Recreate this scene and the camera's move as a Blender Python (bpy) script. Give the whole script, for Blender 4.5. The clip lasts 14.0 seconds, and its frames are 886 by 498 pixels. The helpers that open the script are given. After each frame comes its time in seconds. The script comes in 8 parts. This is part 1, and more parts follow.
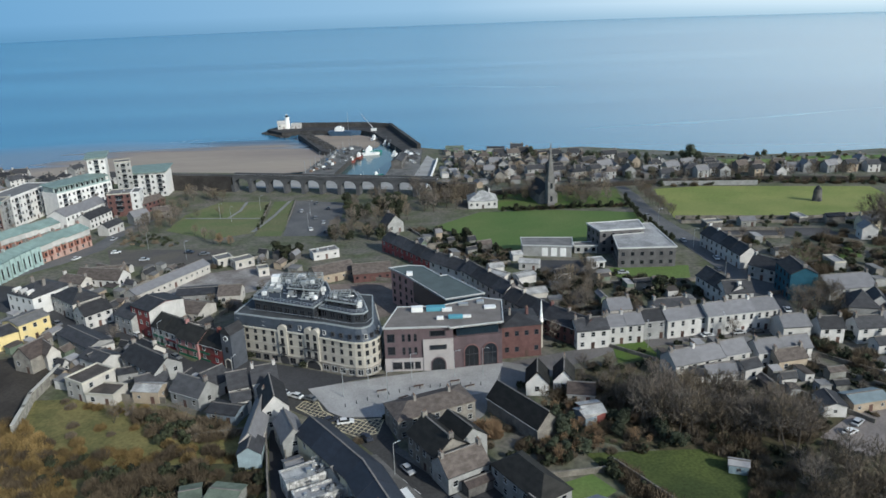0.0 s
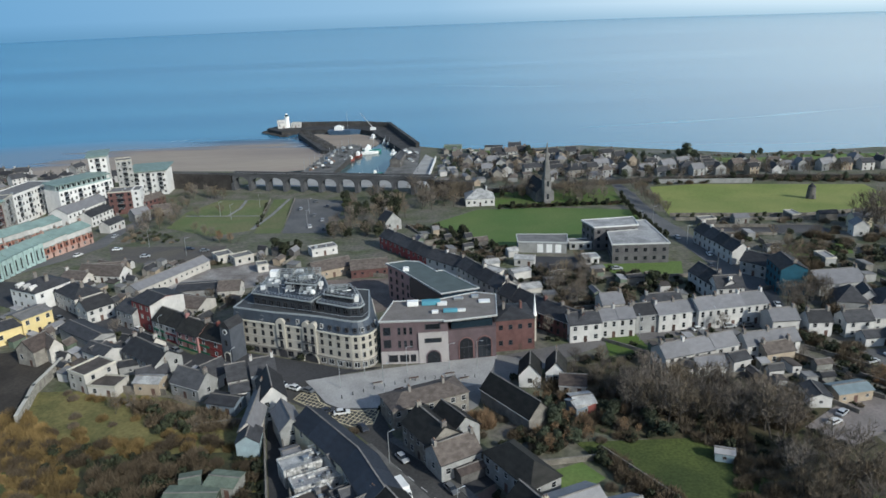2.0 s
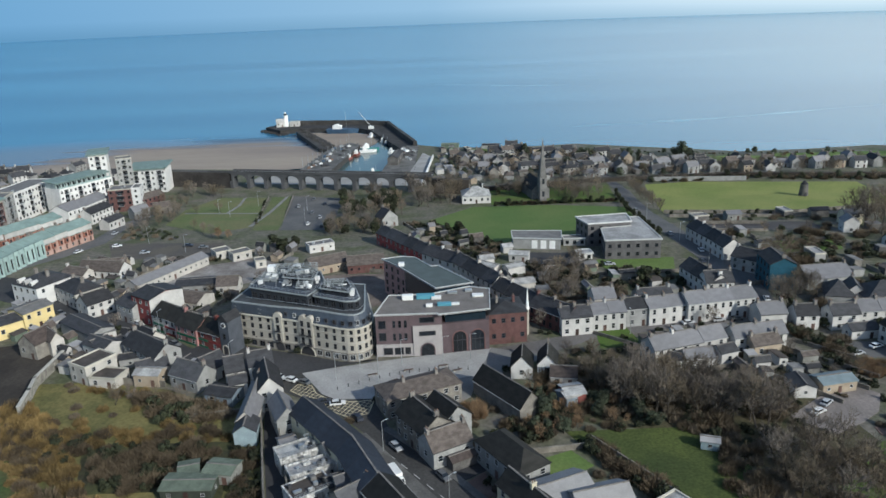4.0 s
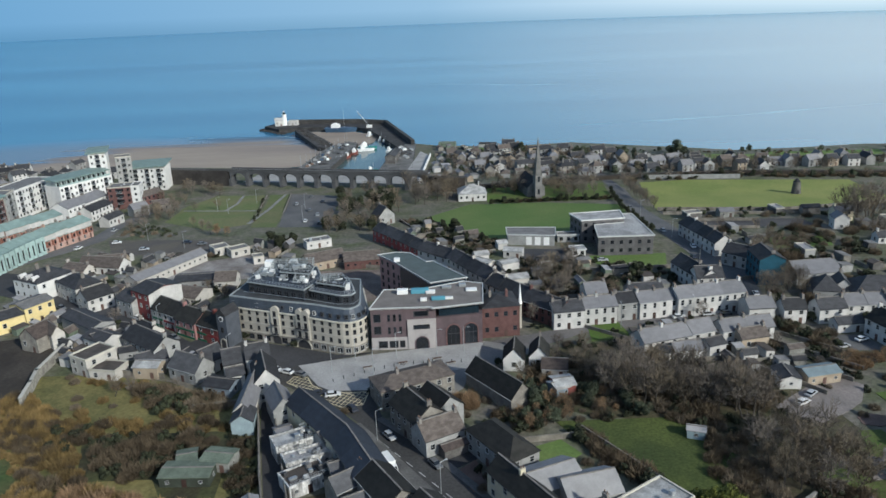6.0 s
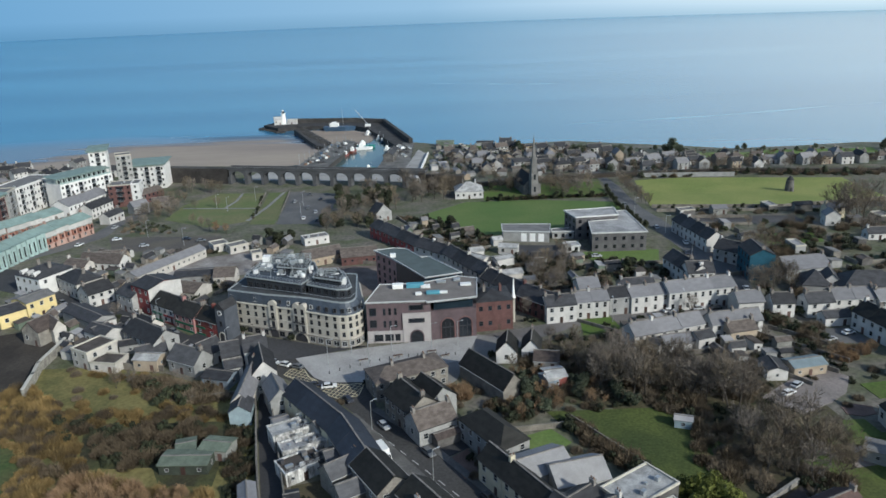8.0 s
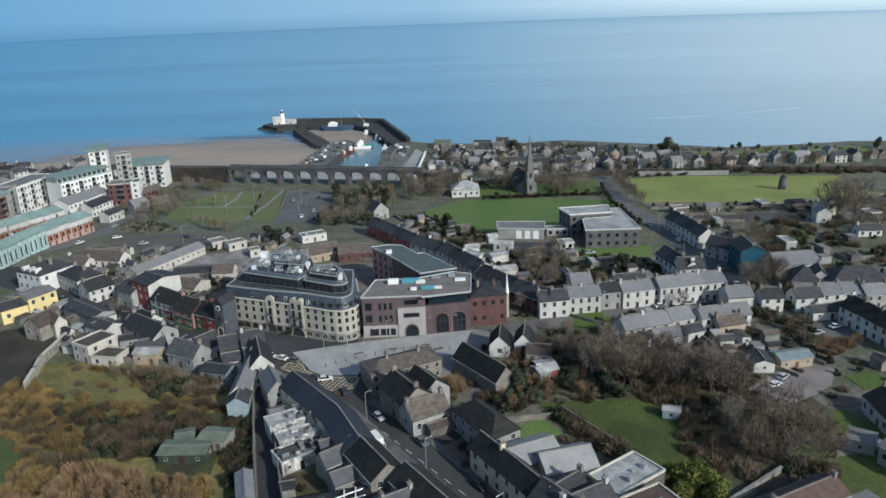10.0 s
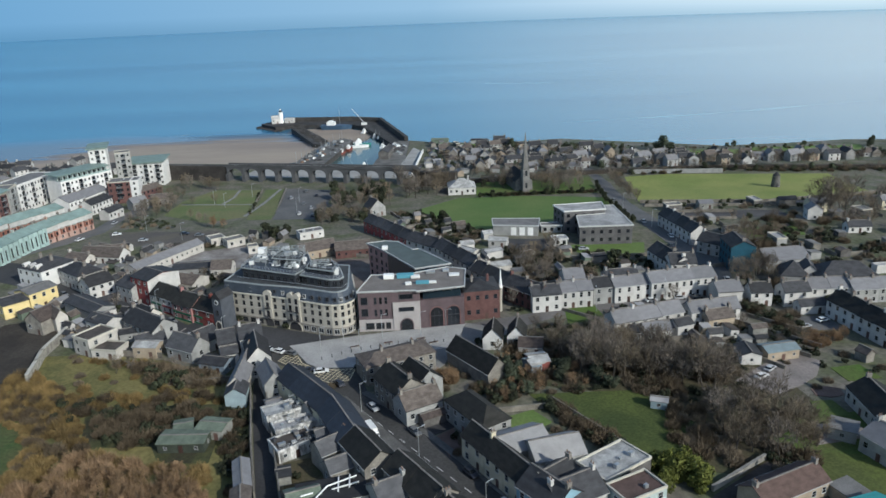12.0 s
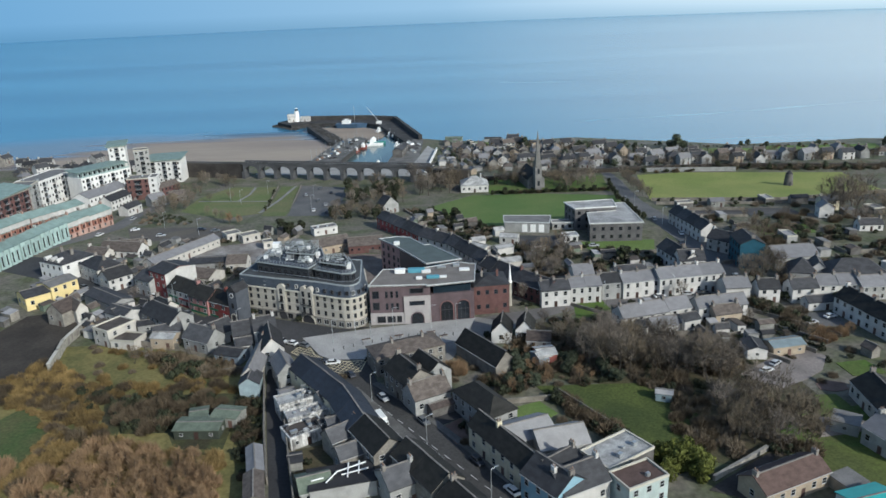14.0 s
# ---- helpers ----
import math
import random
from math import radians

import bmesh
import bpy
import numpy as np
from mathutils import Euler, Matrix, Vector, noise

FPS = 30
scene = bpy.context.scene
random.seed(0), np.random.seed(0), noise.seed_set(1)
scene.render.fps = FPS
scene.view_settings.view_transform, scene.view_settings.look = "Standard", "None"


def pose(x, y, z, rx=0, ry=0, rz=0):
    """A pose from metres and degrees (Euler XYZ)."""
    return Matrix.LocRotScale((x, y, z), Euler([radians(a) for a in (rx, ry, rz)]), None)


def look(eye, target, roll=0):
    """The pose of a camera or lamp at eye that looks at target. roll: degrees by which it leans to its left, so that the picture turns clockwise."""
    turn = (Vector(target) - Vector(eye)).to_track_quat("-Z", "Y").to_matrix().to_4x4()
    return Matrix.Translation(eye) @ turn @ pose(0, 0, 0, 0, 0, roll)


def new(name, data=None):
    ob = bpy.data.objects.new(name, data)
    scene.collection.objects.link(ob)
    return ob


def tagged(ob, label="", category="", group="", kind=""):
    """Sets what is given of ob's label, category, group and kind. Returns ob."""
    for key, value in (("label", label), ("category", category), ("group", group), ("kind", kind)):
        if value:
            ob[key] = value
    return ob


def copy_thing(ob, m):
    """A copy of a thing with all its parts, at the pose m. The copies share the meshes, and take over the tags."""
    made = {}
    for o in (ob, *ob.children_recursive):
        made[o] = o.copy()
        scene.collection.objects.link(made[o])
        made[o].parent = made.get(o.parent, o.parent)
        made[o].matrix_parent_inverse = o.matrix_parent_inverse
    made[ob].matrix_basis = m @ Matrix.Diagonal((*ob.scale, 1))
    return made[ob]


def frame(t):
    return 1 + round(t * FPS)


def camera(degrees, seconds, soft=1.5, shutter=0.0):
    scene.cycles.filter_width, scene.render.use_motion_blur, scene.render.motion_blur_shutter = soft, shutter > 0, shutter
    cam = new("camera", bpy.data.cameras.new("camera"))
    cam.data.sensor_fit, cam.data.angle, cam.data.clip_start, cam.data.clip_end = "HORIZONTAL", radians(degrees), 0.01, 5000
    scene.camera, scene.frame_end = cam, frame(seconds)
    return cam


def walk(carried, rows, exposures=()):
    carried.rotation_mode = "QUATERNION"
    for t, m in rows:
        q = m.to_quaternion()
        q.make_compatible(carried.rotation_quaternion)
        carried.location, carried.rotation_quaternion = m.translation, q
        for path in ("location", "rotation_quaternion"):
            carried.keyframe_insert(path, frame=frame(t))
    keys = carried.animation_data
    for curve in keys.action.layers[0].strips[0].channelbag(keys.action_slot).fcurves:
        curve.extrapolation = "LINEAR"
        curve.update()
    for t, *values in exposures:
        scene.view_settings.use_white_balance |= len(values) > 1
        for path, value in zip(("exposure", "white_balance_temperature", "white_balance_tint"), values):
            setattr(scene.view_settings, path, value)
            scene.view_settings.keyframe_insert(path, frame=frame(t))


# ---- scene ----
cam = camera(62.0, 14.0, soft=1.6)
PATH = [
    (0.0, 0.0, 0.0, 98.8, 0.0, -18.23, 2.06), (1.5, 1.21, -3.27, 98.72, 0.06, -18.23, 2.09),
    (3.0, 2.41, -6.53, 98.64, 0.05, -18.26, 2.1), (5.5, 4.42, -11.95, 98.51, -0.01, -18.29, 2.1),
    (7.0, 5.62, -15.2, 98.43, -0.02, -18.32, 2.09), (8.0, 6.42, -17.36, 98.38, -0.02, -18.33, 2.1),
    (10.5, 8.41, -22.75, 98.25, -0.05, -18.3, 2.15), (12.0, 9.61, -25.98, 98.17, -0.08, -18.33, 2.17),
    (13.0, 10.4, -28.13, 98.12, -0.09, -18.34, 2.2), (13.3, 10.64, -28.78, 98.11, -0.09, -18.38, 2.21),
    (13.5, 10.8, -29.2, 98.1, -0.01, -18.43, 2.22), (13.6, 10.88, -29.42, 98.09, 0.49, -18.41, 2.24),
    (13.7, 10.96, -29.63, 98.09, 0.84, -18.39, 2.25), (13.8, 11.04, -29.85, 98.08, 1.02, -18.37, 2.27),
    (13.9, 11.12, -30.06, 98.08, 1.14, -18.35, 2.28), (14.0, 11.2, -30.28, 98.07, 1.18, -18.33, 2.3),
]
walk(cam, [(t, pose(x, y, z, 90 + pitch, 0, yaw) @ pose(0, 0, 0, 0, 0, -lean)) for t, x, y, z, yaw, pitch, lean in PATH], [(0.0, 0.09, 6170.0, 4.0), (13.4, 0.09, 6170.0, 4.0), (14.0, 0.16, 6170.0, 4.0)])

# ---- light ----
SUN_ELEV, SUN_AZ = 29.0, -45.0  # degrees above the ground; compass angle in plan, from +x towards +y
world = bpy.data.worlds.new("world")
scene.world = world
world.use_nodes = True
wn = world.node_tree
sky = wn.nodes.new("ShaderNodeTexSky")
sky.sky_type, sky.sun_disc = "NISHITA", False
sky.sun_elevation, sky.sun_rotation = radians(SUN_ELEV), radians(90 - SUN_AZ)
sky.air_density, sky.dust_density, sky.ozone_density = 1.0, 1.0, 2.0
wn.nodes["Background"].inputs["Strength"].default_value = 0.13
wn.links.new(sky.outputs[0], wn.nodes["Background"].inputs["Color"])
sun = new("sun", bpy.data.lights.new("sun", "SUN"))
sun.data.energy, sun.data.angle, sun.data.color = 3.45, radians(0.6), (1.0, 0.945, 0.865)
_d = Vector((math.cos(radians(SUN_AZ)) * math.cos(radians(SUN_ELEV)), math.sin(radians(SUN_AZ)) * math.cos(radians(SUN_ELEV)), math.sin(radians(SUN_ELEV))))
sun.matrix_world = look(_d * 300, (0, 0, 0))


# ---- materials ----
MATS = {}


def mat(name, base, rough=0.8, var=0.18, scale=0.6, fine=6.0, bump=0.25, metal=0.0, second=None, stretch=(1, 1, 1), rand=0.12, spec=0.3, dist=0.03):
    """A surface with slow stains, fine grain, relief and a small change from object to object."""
    if name in MATS:
        return MATS[name]
    m = bpy.data.materials.new(name)
    m.use_nodes = True
    nt = m.node_tree
    N, Lk = nt.nodes, nt.links
    b = N["Principled BSDF"]
    co = N.new("ShaderNodeTexCoord")
    mp = N.new("ShaderNodeMapping")
    mp.inputs["Scale"].default_value = stretch
    Lk.new(co.outputs["Object"], mp.inputs["Vector"])
    n1, n2 = N.new("ShaderNodeTexNoise"), N.new("ShaderNodeTexNoise")
    n1.inputs["Scale"].default_value, n1.inputs["Detail"].default_value = scale, 5
    n2.inputs["Scale"].default_value, n2.inputs["Detail"].default_value = fine, 4
    info = N.new("ShaderNodeObjectInfo")
    off = N.new("ShaderNodeVectorMath")
    off.operation = "ADD"
    sh = N.new("ShaderNodeMath")
    sh.operation, sh.inputs[1].default_value = "MULTIPLY", 57.0
    Lk.new(info.outputs["Random"], sh.inputs[0])
    Lk.new(mp.outputs[0], off.inputs[0])
    Lk.new(sh.outputs[0], off.inputs[1])
    for n in (n1, n2):
        Lk.new(off.outputs[0], n.inputs["Vector"])
    ramp = N.new("ShaderNodeMapRange")
    ramp.inputs["From Min"].default_value, ramp.inputs["From Max"].default_value = 0.35, 0.65
    Lk.new(n1.outputs["Fac"], ramp.inputs["Value"])
    mix = N.new("ShaderNodeMix")
    mix.data_type = "RGBA"
    sec = second or tuple(c * (1 - 1.6 * var) for c in base)
    mix.inputs["A"].default_value, mix.inputs["B"].default_value = (*base, 1), (*sec, 1)
    Lk.new(ramp.outputs[0], mix.inputs["Factor"])
    hsv = N.new("ShaderNodeHueSaturation")
    val = N.new("ShaderNodeMapRange")
    val.inputs["From Min"].default_value, val.inputs["From Max"].default_value = 0.25, 0.75
    val.inputs["To Min"].default_value, val.inputs["To Max"].default_value = 1 - var, 1 + var
    Lk.new(n2.outputs["Fac"], val.inputs["Value"])
    rv = N.new("ShaderNodeMapRange")
    rv.inputs["To Min"].default_value, rv.inputs["To Max"].default_value = 1 - rand, 1 + rand
    Lk.new(info.outputs["Random"], rv.inputs["Value"])
    mul = N.new("ShaderNodeMath")
    mul.operation = "MULTIPLY"
    Lk.new(val.outputs[0], mul.inputs[0])
    Lk.new(rv.outputs[0], mul.inputs[1])
    Lk.new(mul.outputs[0], hsv.inputs["Value"])
    Lk.new(mix.outputs["Result"], hsv.inputs["Color"])
    Lk.new(hsv.outputs[0], b.inputs["Base Color"])
    b.inputs["Roughness"].default_value, b.inputs["Metallic"].default_value = rough, metal
    b.inputs["Specular IOR Level"].default_value = spec
    if bump:
        bp = N.new("ShaderNodeBump")
        bp.inputs["Strength"].default_value, bp.inputs["Distance"].default_value = bump, dist
        Lk.new(n2.outputs["Fac"], bp.inputs["Height"])
        Lk.new(bp.outputs[0], b.inputs["Normal"])
    MATS[name] = m
    return m


WALL = {
    "white": mat("white_render", (0.56, 0.545, 0.52), 0.85, 0.12, 0.35, 5),
    "stainedwhite": mat("rain_stained_white_render", (0.60, 0.59, 0.57), 0.9, 0.4, 0.9, 3, 0.3, stretch=(1, 1, 0.35)),
    # brighter copy of white_render, with sunlight put into the colour
    "flatswhite": mat("sunlit_white_render", (0.72, 0.71, 0.69), 0.85, 0.08, 0.35, 5),
    "cream": mat("cream_render", (0.60, 0.54, 0.40), 0.85, 0.12, 0.35, 5),
    "yellow": mat("yellow_render", (0.78, 0.63, 0.31), 0.85, 0.08, 0.35, 5),
    "offwhite": mat("off_white_render", (0.54, 0.51, 0.465), 0.85, 0.14, 0.35, 5),
    "viadbank": mat("soot_dark_retaining_stone", (0.062, 0.056, 0.052), 0.9, 0.3, 0.15, 1.5, 0.6),
    "church": mat("grey_church_stone", (0.195, 0.19, 0.185), 0.9, 0.2, 0.4, 3),
    "hotel": mat("pale_yellow_render", (0.43, 0.40, 0.345), 0.85, 0.07, 0.25, 4),
    "grey": mat("grey_render", (0.33, 0.33, 0.32), 0.9, 0.16, 0.4, 5),
    "darkstone": mat("dark_weathered_stone", (0.135, 0.128, 0.122), 0.9, 0.25, 0.4, 3),
    "schoolgrey": mat("school_grey_brick", (0.135, 0.13, 0.132), 0.9, 0.2, 0.4, 5),
    "baybrick": mat("red_brick_bay", (0.34, 0.155, 0.115), 0.9, 0.15, 0.5, 6),
    "bayteal": mat("verdigris_panels", (0.34, 0.45, 0.43), 0.6, 0.15, 0.5, 5),
    "stone": mat("grey_stone_wall", (0.27, 0.25, 0.22), 0.9, 0.22, 0.5, 3),
    "tanwall": mat("tan_render", (0.40, 0.33, 0.25), 0.9, 0.16, 0.4, 5),
    "brick": mat("dark_red_brick", (0.145, 0.076, 0.07), 0.9, 0.18, 0.5, 6),
    "mauve": mat("mauve_brick", (0.122, 0.09, 0.097), 0.9, 0.15, 0.4, 6),
    "orange": mat("orange_brick", (0.45, 0.30, 0.25), 0.9, 0.16, 0.4, 6),
    "red": mat("red_paint", (0.27, 0.065, 0.062), 0.8, 0.12, 0.4, 5),
    "redshop": mat("maroon_paint", (0.22, 0.07, 0.06), 0.8, 0.15, 0.4, 5),
    "pink": mat("pink_paint", (0.38, 0.20, 0.19), 0.8, 0.12, 0.4, 5),
    "blue": mat("blue_paint", (0.22, 0.36, 0.44), 0.8, 0.12, 0.4, 5),
    "paleblue": mat("pale_blue_metal", (0.32, 0.40, 0.43), 0.6, 0.12, 0.4, 5),
    "teal": mat("dark_blue_paint", (0.014, 0.075, 0.115), 0.7, 0.15, 0.4, 5),
    "paleteal": mat("pale_teal_panels", (0.40, 0.47, 0.46), 0.6, 0.15, 0.4, 5),
    "glassy": mat("lead_glass", (0.22, 0.27, 0.32), 0.3, 0.15, 0.6, 4),
    # boards darkened in place of the shade below an open veranda
    "darkboards": mat("veranda_shade_boards", (0.055, 0.065, 0.05), 0.9, 0.2, 0.6, 5),
    "greenish": mat("green_boards", (0.16, 0.20, 0.15), 0.9, 0.2, 0.6, 5),
    "greyboard": mat("weathered_boards", (0.26, 0.26, 0.24), 0.9, 0.22, 0.6, 5),
}
ROOF = {
    # dark slate, also the shaded version for slopes away from the sun
    "slate": mat("dark_slate", (0.052, 0.052, 0.056), 0.7, 0.24, 0.5, 9, 0.5, stretch=(1, 1, 2.5), rand=0.35),
    # mossy slate, base darkened to imitate slopes turned from the sun
    "blackslate": mat("mossy_shade_dark_slate", (0.026, 0.025, 0.022), 0.75, 0.3, 0.5, 9, 0.5, stretch=(1, 1, 2.5), rand=0.3),
    "midslate": mat("mid_grey_slate", (0.10, 0.10, 0.106), 0.75, 0.2, 0.5, 9, 0.5, stretch=(1, 1, 2.5)),
    "redbrown": mat("red_brown_tiles", (0.115, 0.076, 0.065), 0.85, 0.2, 0.7, 8, 0.5, stretch=(1, 1, 2.5)),
    # blue sky reflection and shade are put into this slate's colour
    "navyslate": mat("sky_tinted_slate", (0.030, 0.036, 0.050), 0.65, 0.16, 0.5, 9, 0.5, stretch=(1, 1, 2.5), rand=0.2),
    # pale slate, also the sunlit version for roofs facing right
    "lightslate": mat("grey_slate", (0.205, 0.202, 0.21), 0.75, 0.11, 0.5, 9, 0.5, stretch=(1, 1, 2.5)),
    "tan": mat("brown_tiles", (0.135, 0.112, 0.098), 0.85, 0.25, 0.7, 8, 0.5, stretch=(1, 1, 2.5)),
    "turq": mat("verdigris_metal_roof", (0.225, 0.305, 0.28), 0.6, 0.14, 0.4, 4, 0.2),
    "turqcap": mat("verdigris_metal_roof", (0.2, 0.3, 0.3)),
    "brightturq": mat("bright_turquoise_sheet", (0.05, 0.36, 0.35), 0.5, 0.1, 0.5, 4),
    "green": mat("mossy_green_roof", (0.155, 0.185, 0.14), 0.85, 0.2, 0.6, 5),
    "flat": mat("felt_roof", (0.20, 0.195, 0.19), 0.9, 0.2, 0.3, 4),
    "whiteflat": mat("pale_metal_roof", (0.47, 0.465, 0.45), 0.7, 0.28, 0.4, 4),
    "paleblue": mat("dull_blue_sheet_roof", (0.19, 0.235, 0.25), 0.6, 0.12, 0.4, 5),
    "greyroof": mat("pale_grey_roof", (0.345, 0.335, 0.33), 0.8, 0.12, 0.4, 5),
    "darkflat": mat("brown_felt_roof", (0.10, 0.085, 0.075), 0.9, 0.25, 0.3, 4),
    "brown": mat("dark_brown_tiles", (0.085, 0.067, 0.06), 0.85, 0.25, 0.7, 8, 0.5, stretch=(1, 1, 2.5)),
    "lead": mat("blue_grey_lead", (0.062, 0.076, 0.098), 0.5, 0.18, 0.5, 4, 0.2),
}
GLASS = mat("window_glass", (0.018, 0.022, 0.028), 0.12, 0.2, 1.0, 3, 0.0, spec=0.6, rand=0.4)
FRAMEM = mat("white_window_frame", (0.42, 0.42, 0.41), 0.6, 0.05, 1, 5, 0.0)
DARKM = mat("dark_frame", (0.05, 0.05, 0.055), 0.6, 0.1, 1, 5, 0.0)
STONEM = mat("pale_stone_trim", (0.50, 0.47, 0.40), 0.85, 0.1, 0.6, 5)
DOORM = mat("door_paint", (0.10, 0.06, 0.05), 0.6, 0.2, 1, 5, 0.0, rand=0.5)
POTM = mat("clay_pot", (0.22, 0.15, 0.115), 0.85, 0.15, 2, 8)
STACKM = mat("chimney_render", (0.24, 0.22, 0.20), 0.9, 0.2, 0.8, 6)
METAL = mat("galvanised_metal", (0.50, 0.52, 0.53), 0.4, 0.12, 1, 6, 0.1, metal=0.6)
WHITEM = mat("white_paint", (0.80, 0.80, 0.78), 0.6, 0.06, 0.6, 5, 0.1)
ASPHALT = mat("asphalt", (0.10, 0.10, 0.102), 0.9, 0.22, 0.06, 1.5, 0.3, second=(0.15, 0.145, 0.14))
# dark asphalt, also laid where building shade is put into the colour
DARKASPH = mat("worn_shaded_asphalt", (0.060, 0.060, 0.064), 0.9, 0.2, 0.06, 1.5, 0.3)
FOOTWAY = mat("stained_concrete_footway", (0.155, 0.15, 0.142), 0.85, 0.25, 0.2, 2, 0.3)
PAVING = mat("pale_paving", (0.25, 0.245, 0.235), 0.85, 0.14, 0.12, 2, 0.3)
GRASS = mat("mown_grass", (0.10, 0.165, 0.042), 0.95, 0.2, 0.04, 1.2, 0.6, second=(0.135, 0.185, 0.054))
PITCH = mat("yellowing_mown_grass", (0.17, 0.205, 0.055), 0.95, 0.2, 0.04, 1.2, 0.6, second=(0.23, 0.245, 0.075))
LAWN = mat("rough_lawn", (0.074, 0.125, 0.024), 0.95, 0.28, 0.10, 1.5, 0.6, second=(0.09, 0.10, 0.035))
WILD = mat("rough_winter_grass", (0.115, 0.115, 0.042), 0.95, 0.3, 0.10, 1.2, 0.8, second=(0.22, 0.185, 0.07))
EARTH = mat("bare_dark_earth", (0.065, 0.055, 0.045), 0.95, 0.25, 0.1, 1.2, 0.8)
GROUND = mat("town_ground", (0.145, 0.132, 0.11), 0.95, 0.4, 0.09, 0.7, 0.8, second=(0.085, 0.095, 0.05))
SAND = mat("wet_and_dry_sand", (0.33, 0.27, 0.21), 0.8, 0.08, 0.012, 0.2, 0.2, second=(0.22, 0.18, 0.155), stretch=(0.5, 2.2, 1))
ROCK = mat("dark_pier_stone", (0.075, 0.072, 0.070), 0.9, 0.3, 0.15, 1.0, 0.8)
VIADM = mat("grey_viaduct_stone", (0.098, 0.10, 0.106), 0.9, 0.25, 0.12, 1.5, 0.6)
WALLM = mat("rubble_garden_wall", (0.23, 0.21, 0.18), 0.9, 0.25, 0.4, 3, 0.8)
TWIG = mat("winter_twigs", (0.205, 0.165, 0.118), 0.95, 0.25, 0.3, 2, 0.0, rand=0.3)
GREYTWIG = mat("grey_winter_twigs", (0.215, 0.182, 0.152), 0.95, 0.25, 0.3, 2, 0.0, rand=0.3)
BARK = mat("bark", (0.10, 0.085, 0.07), 0.95, 0.25, 0.5, 4)
LEAF = mat("evergreen_leaves", (0.050, 0.058, 0.030), 0.8, 0.35, 0.4, 2, 0.0, rand=0.35)
LIME = mat("yellow_green_leaves", (0.125, 0.138, 0.028), 0.8, 0.3, 0.4, 2, 0.0, rand=0.2)
GOLD = mat("golden_dead_grass", (0.32, 0.22, 0.088), 0.95, 0.3, 0.3, 2, 0.0, rand=0.2)
DRAB = mat("drab_brown_stems", (0.15, 0.115, 0.075), 0.95, 0.3, 0.3, 2, 0.0, rand=0.3)
# leaf green lightened to stand in for haze on far trees
HAZELEAF = mat("haze_lightened_leaves", (0.075, 0.09, 0.055), 0.8, 0.3, 0.4, 2, 0.0, rand=0.3)
OCHRE = mat("ochre_dead_scrub", (0.285, 0.20, 0.085), 0.95, 0.3, 0.3, 2, 0.0, rand=0.3)
RUSSET = mat("russet_twigs", (0.31, 0.205, 0.12), 0.95, 0.3, 0.3, 2, 0.0, rand=0.25)
TYRE = mat("tyre", (0.02, 0.02, 0.02), 0.8, 0.1, 1, 5, 0.0)
SEA = mat("sea_water", (0.024, 0.135, 0.255), 0.16, 0.06, 0.0022, 0.03, 0.16, second=(0.058, 0.225, 0.35), stretch=(0.35, 2.4, 1), spec=0.5, dist=0.5, rand=0.0)


_n = SEA.node_tree
_r = _n.nodes.new("ShaderNodeMapRange")
_r.inputs["From Min"].default_value, _r.inputs["From Max"].default_value = 0.35, 0.68
_r.inputs["To Min"].default_value, _r.inputs["To Max"].default_value = 0.185, 0.165
_n.links.new([n for n in _n.nodes if n.type == "TEX_NOISE"][0].outputs["Fac"], _r.inputs["Value"])
_n.links.new(_r.outputs[0], _n.nodes["Principled BSDF"].inputs["Roughness"])


def tidal_sand():
    """Dry sand high on the beach that turns to wet, shining sand towards the water, in wavering bands."""
    m = mat("tidal_sand", (0.33, 0.27, 0.21), 0.8, 0.08, 0.012, 0.2, 0.2, second=(0.24, 0.195, 0.165), stretch=(0.5, 2.2, 1))
    nt, b = m.node_tree, m.node_tree.nodes["Principled BSDF"]
    sep, co = nt.nodes.new("ShaderNodeSeparateXYZ"), nt.nodes.new("ShaderNodeTexCoord")
    nt.links.new(co.outputs["Object"], sep.inputs[0])

    def calc(op, a, c):
        n = nt.nodes.new("ShaderNodeMath")
        n.operation = op
        for k, v in enumerate((a, c)):
            if isinstance(v, (int, float)):
                n.inputs[k].default_value = v
            else:
                nt.links.new(v, n.inputs[k])
        return n.outputs[0]

    noise = nt.nodes.new("ShaderNodeTexNoise")
    noise.inputs["Scale"].default_value, noise.inputs["Detail"].default_value = 0.02, 4
    mp = nt.nodes.new("ShaderNodeMapping")
    mp.inputs["Scale"].default_value = (0.35, 2.6, 1)
    nt.links.new(co.outputs["Object"], mp.inputs["Vector"])
    nt.links.new(mp.outputs[0], noise.inputs["Vector"])
    shore = calc("MULTIPLY", calc("ADD", calc("MULTIPLY", sep.outputs["X"], -1.0), -180.0), 0.016)
    low_ = calc("ADD", calc("MULTIPLY", sep.outputs["Z"], -1.0), -8.2)
    wet = calc("ADD", calc("ADD", calc("MAXIMUM", shore, 0.0), low_), calc("MULTIPLY", calc("SUBTRACT", noise.outputs["Fac"], 0.5), 4.5))
    mr = nt.nodes.new("ShaderNodeMapRange")
    mr.inputs["From Min"].default_value, mr.inputs["From Max"].default_value = -0.5, 0.9
    nt.links.new(wet, mr.inputs["Value"])
    mx_ = nt.nodes.new("ShaderNodeMix")
    mx_.data_type = "RGBA"
    nt.links.new(mr.outputs[0], mx_.inputs["Factor"])
    nt.links.new(b.inputs["Base Color"].links[0].from_socket, mx_.inputs["A"])
    mx_.inputs["B"].default_value = (0.15, 0.14, 0.15, 1)
    dp = nt.nodes.new("ShaderNodeMapRange")
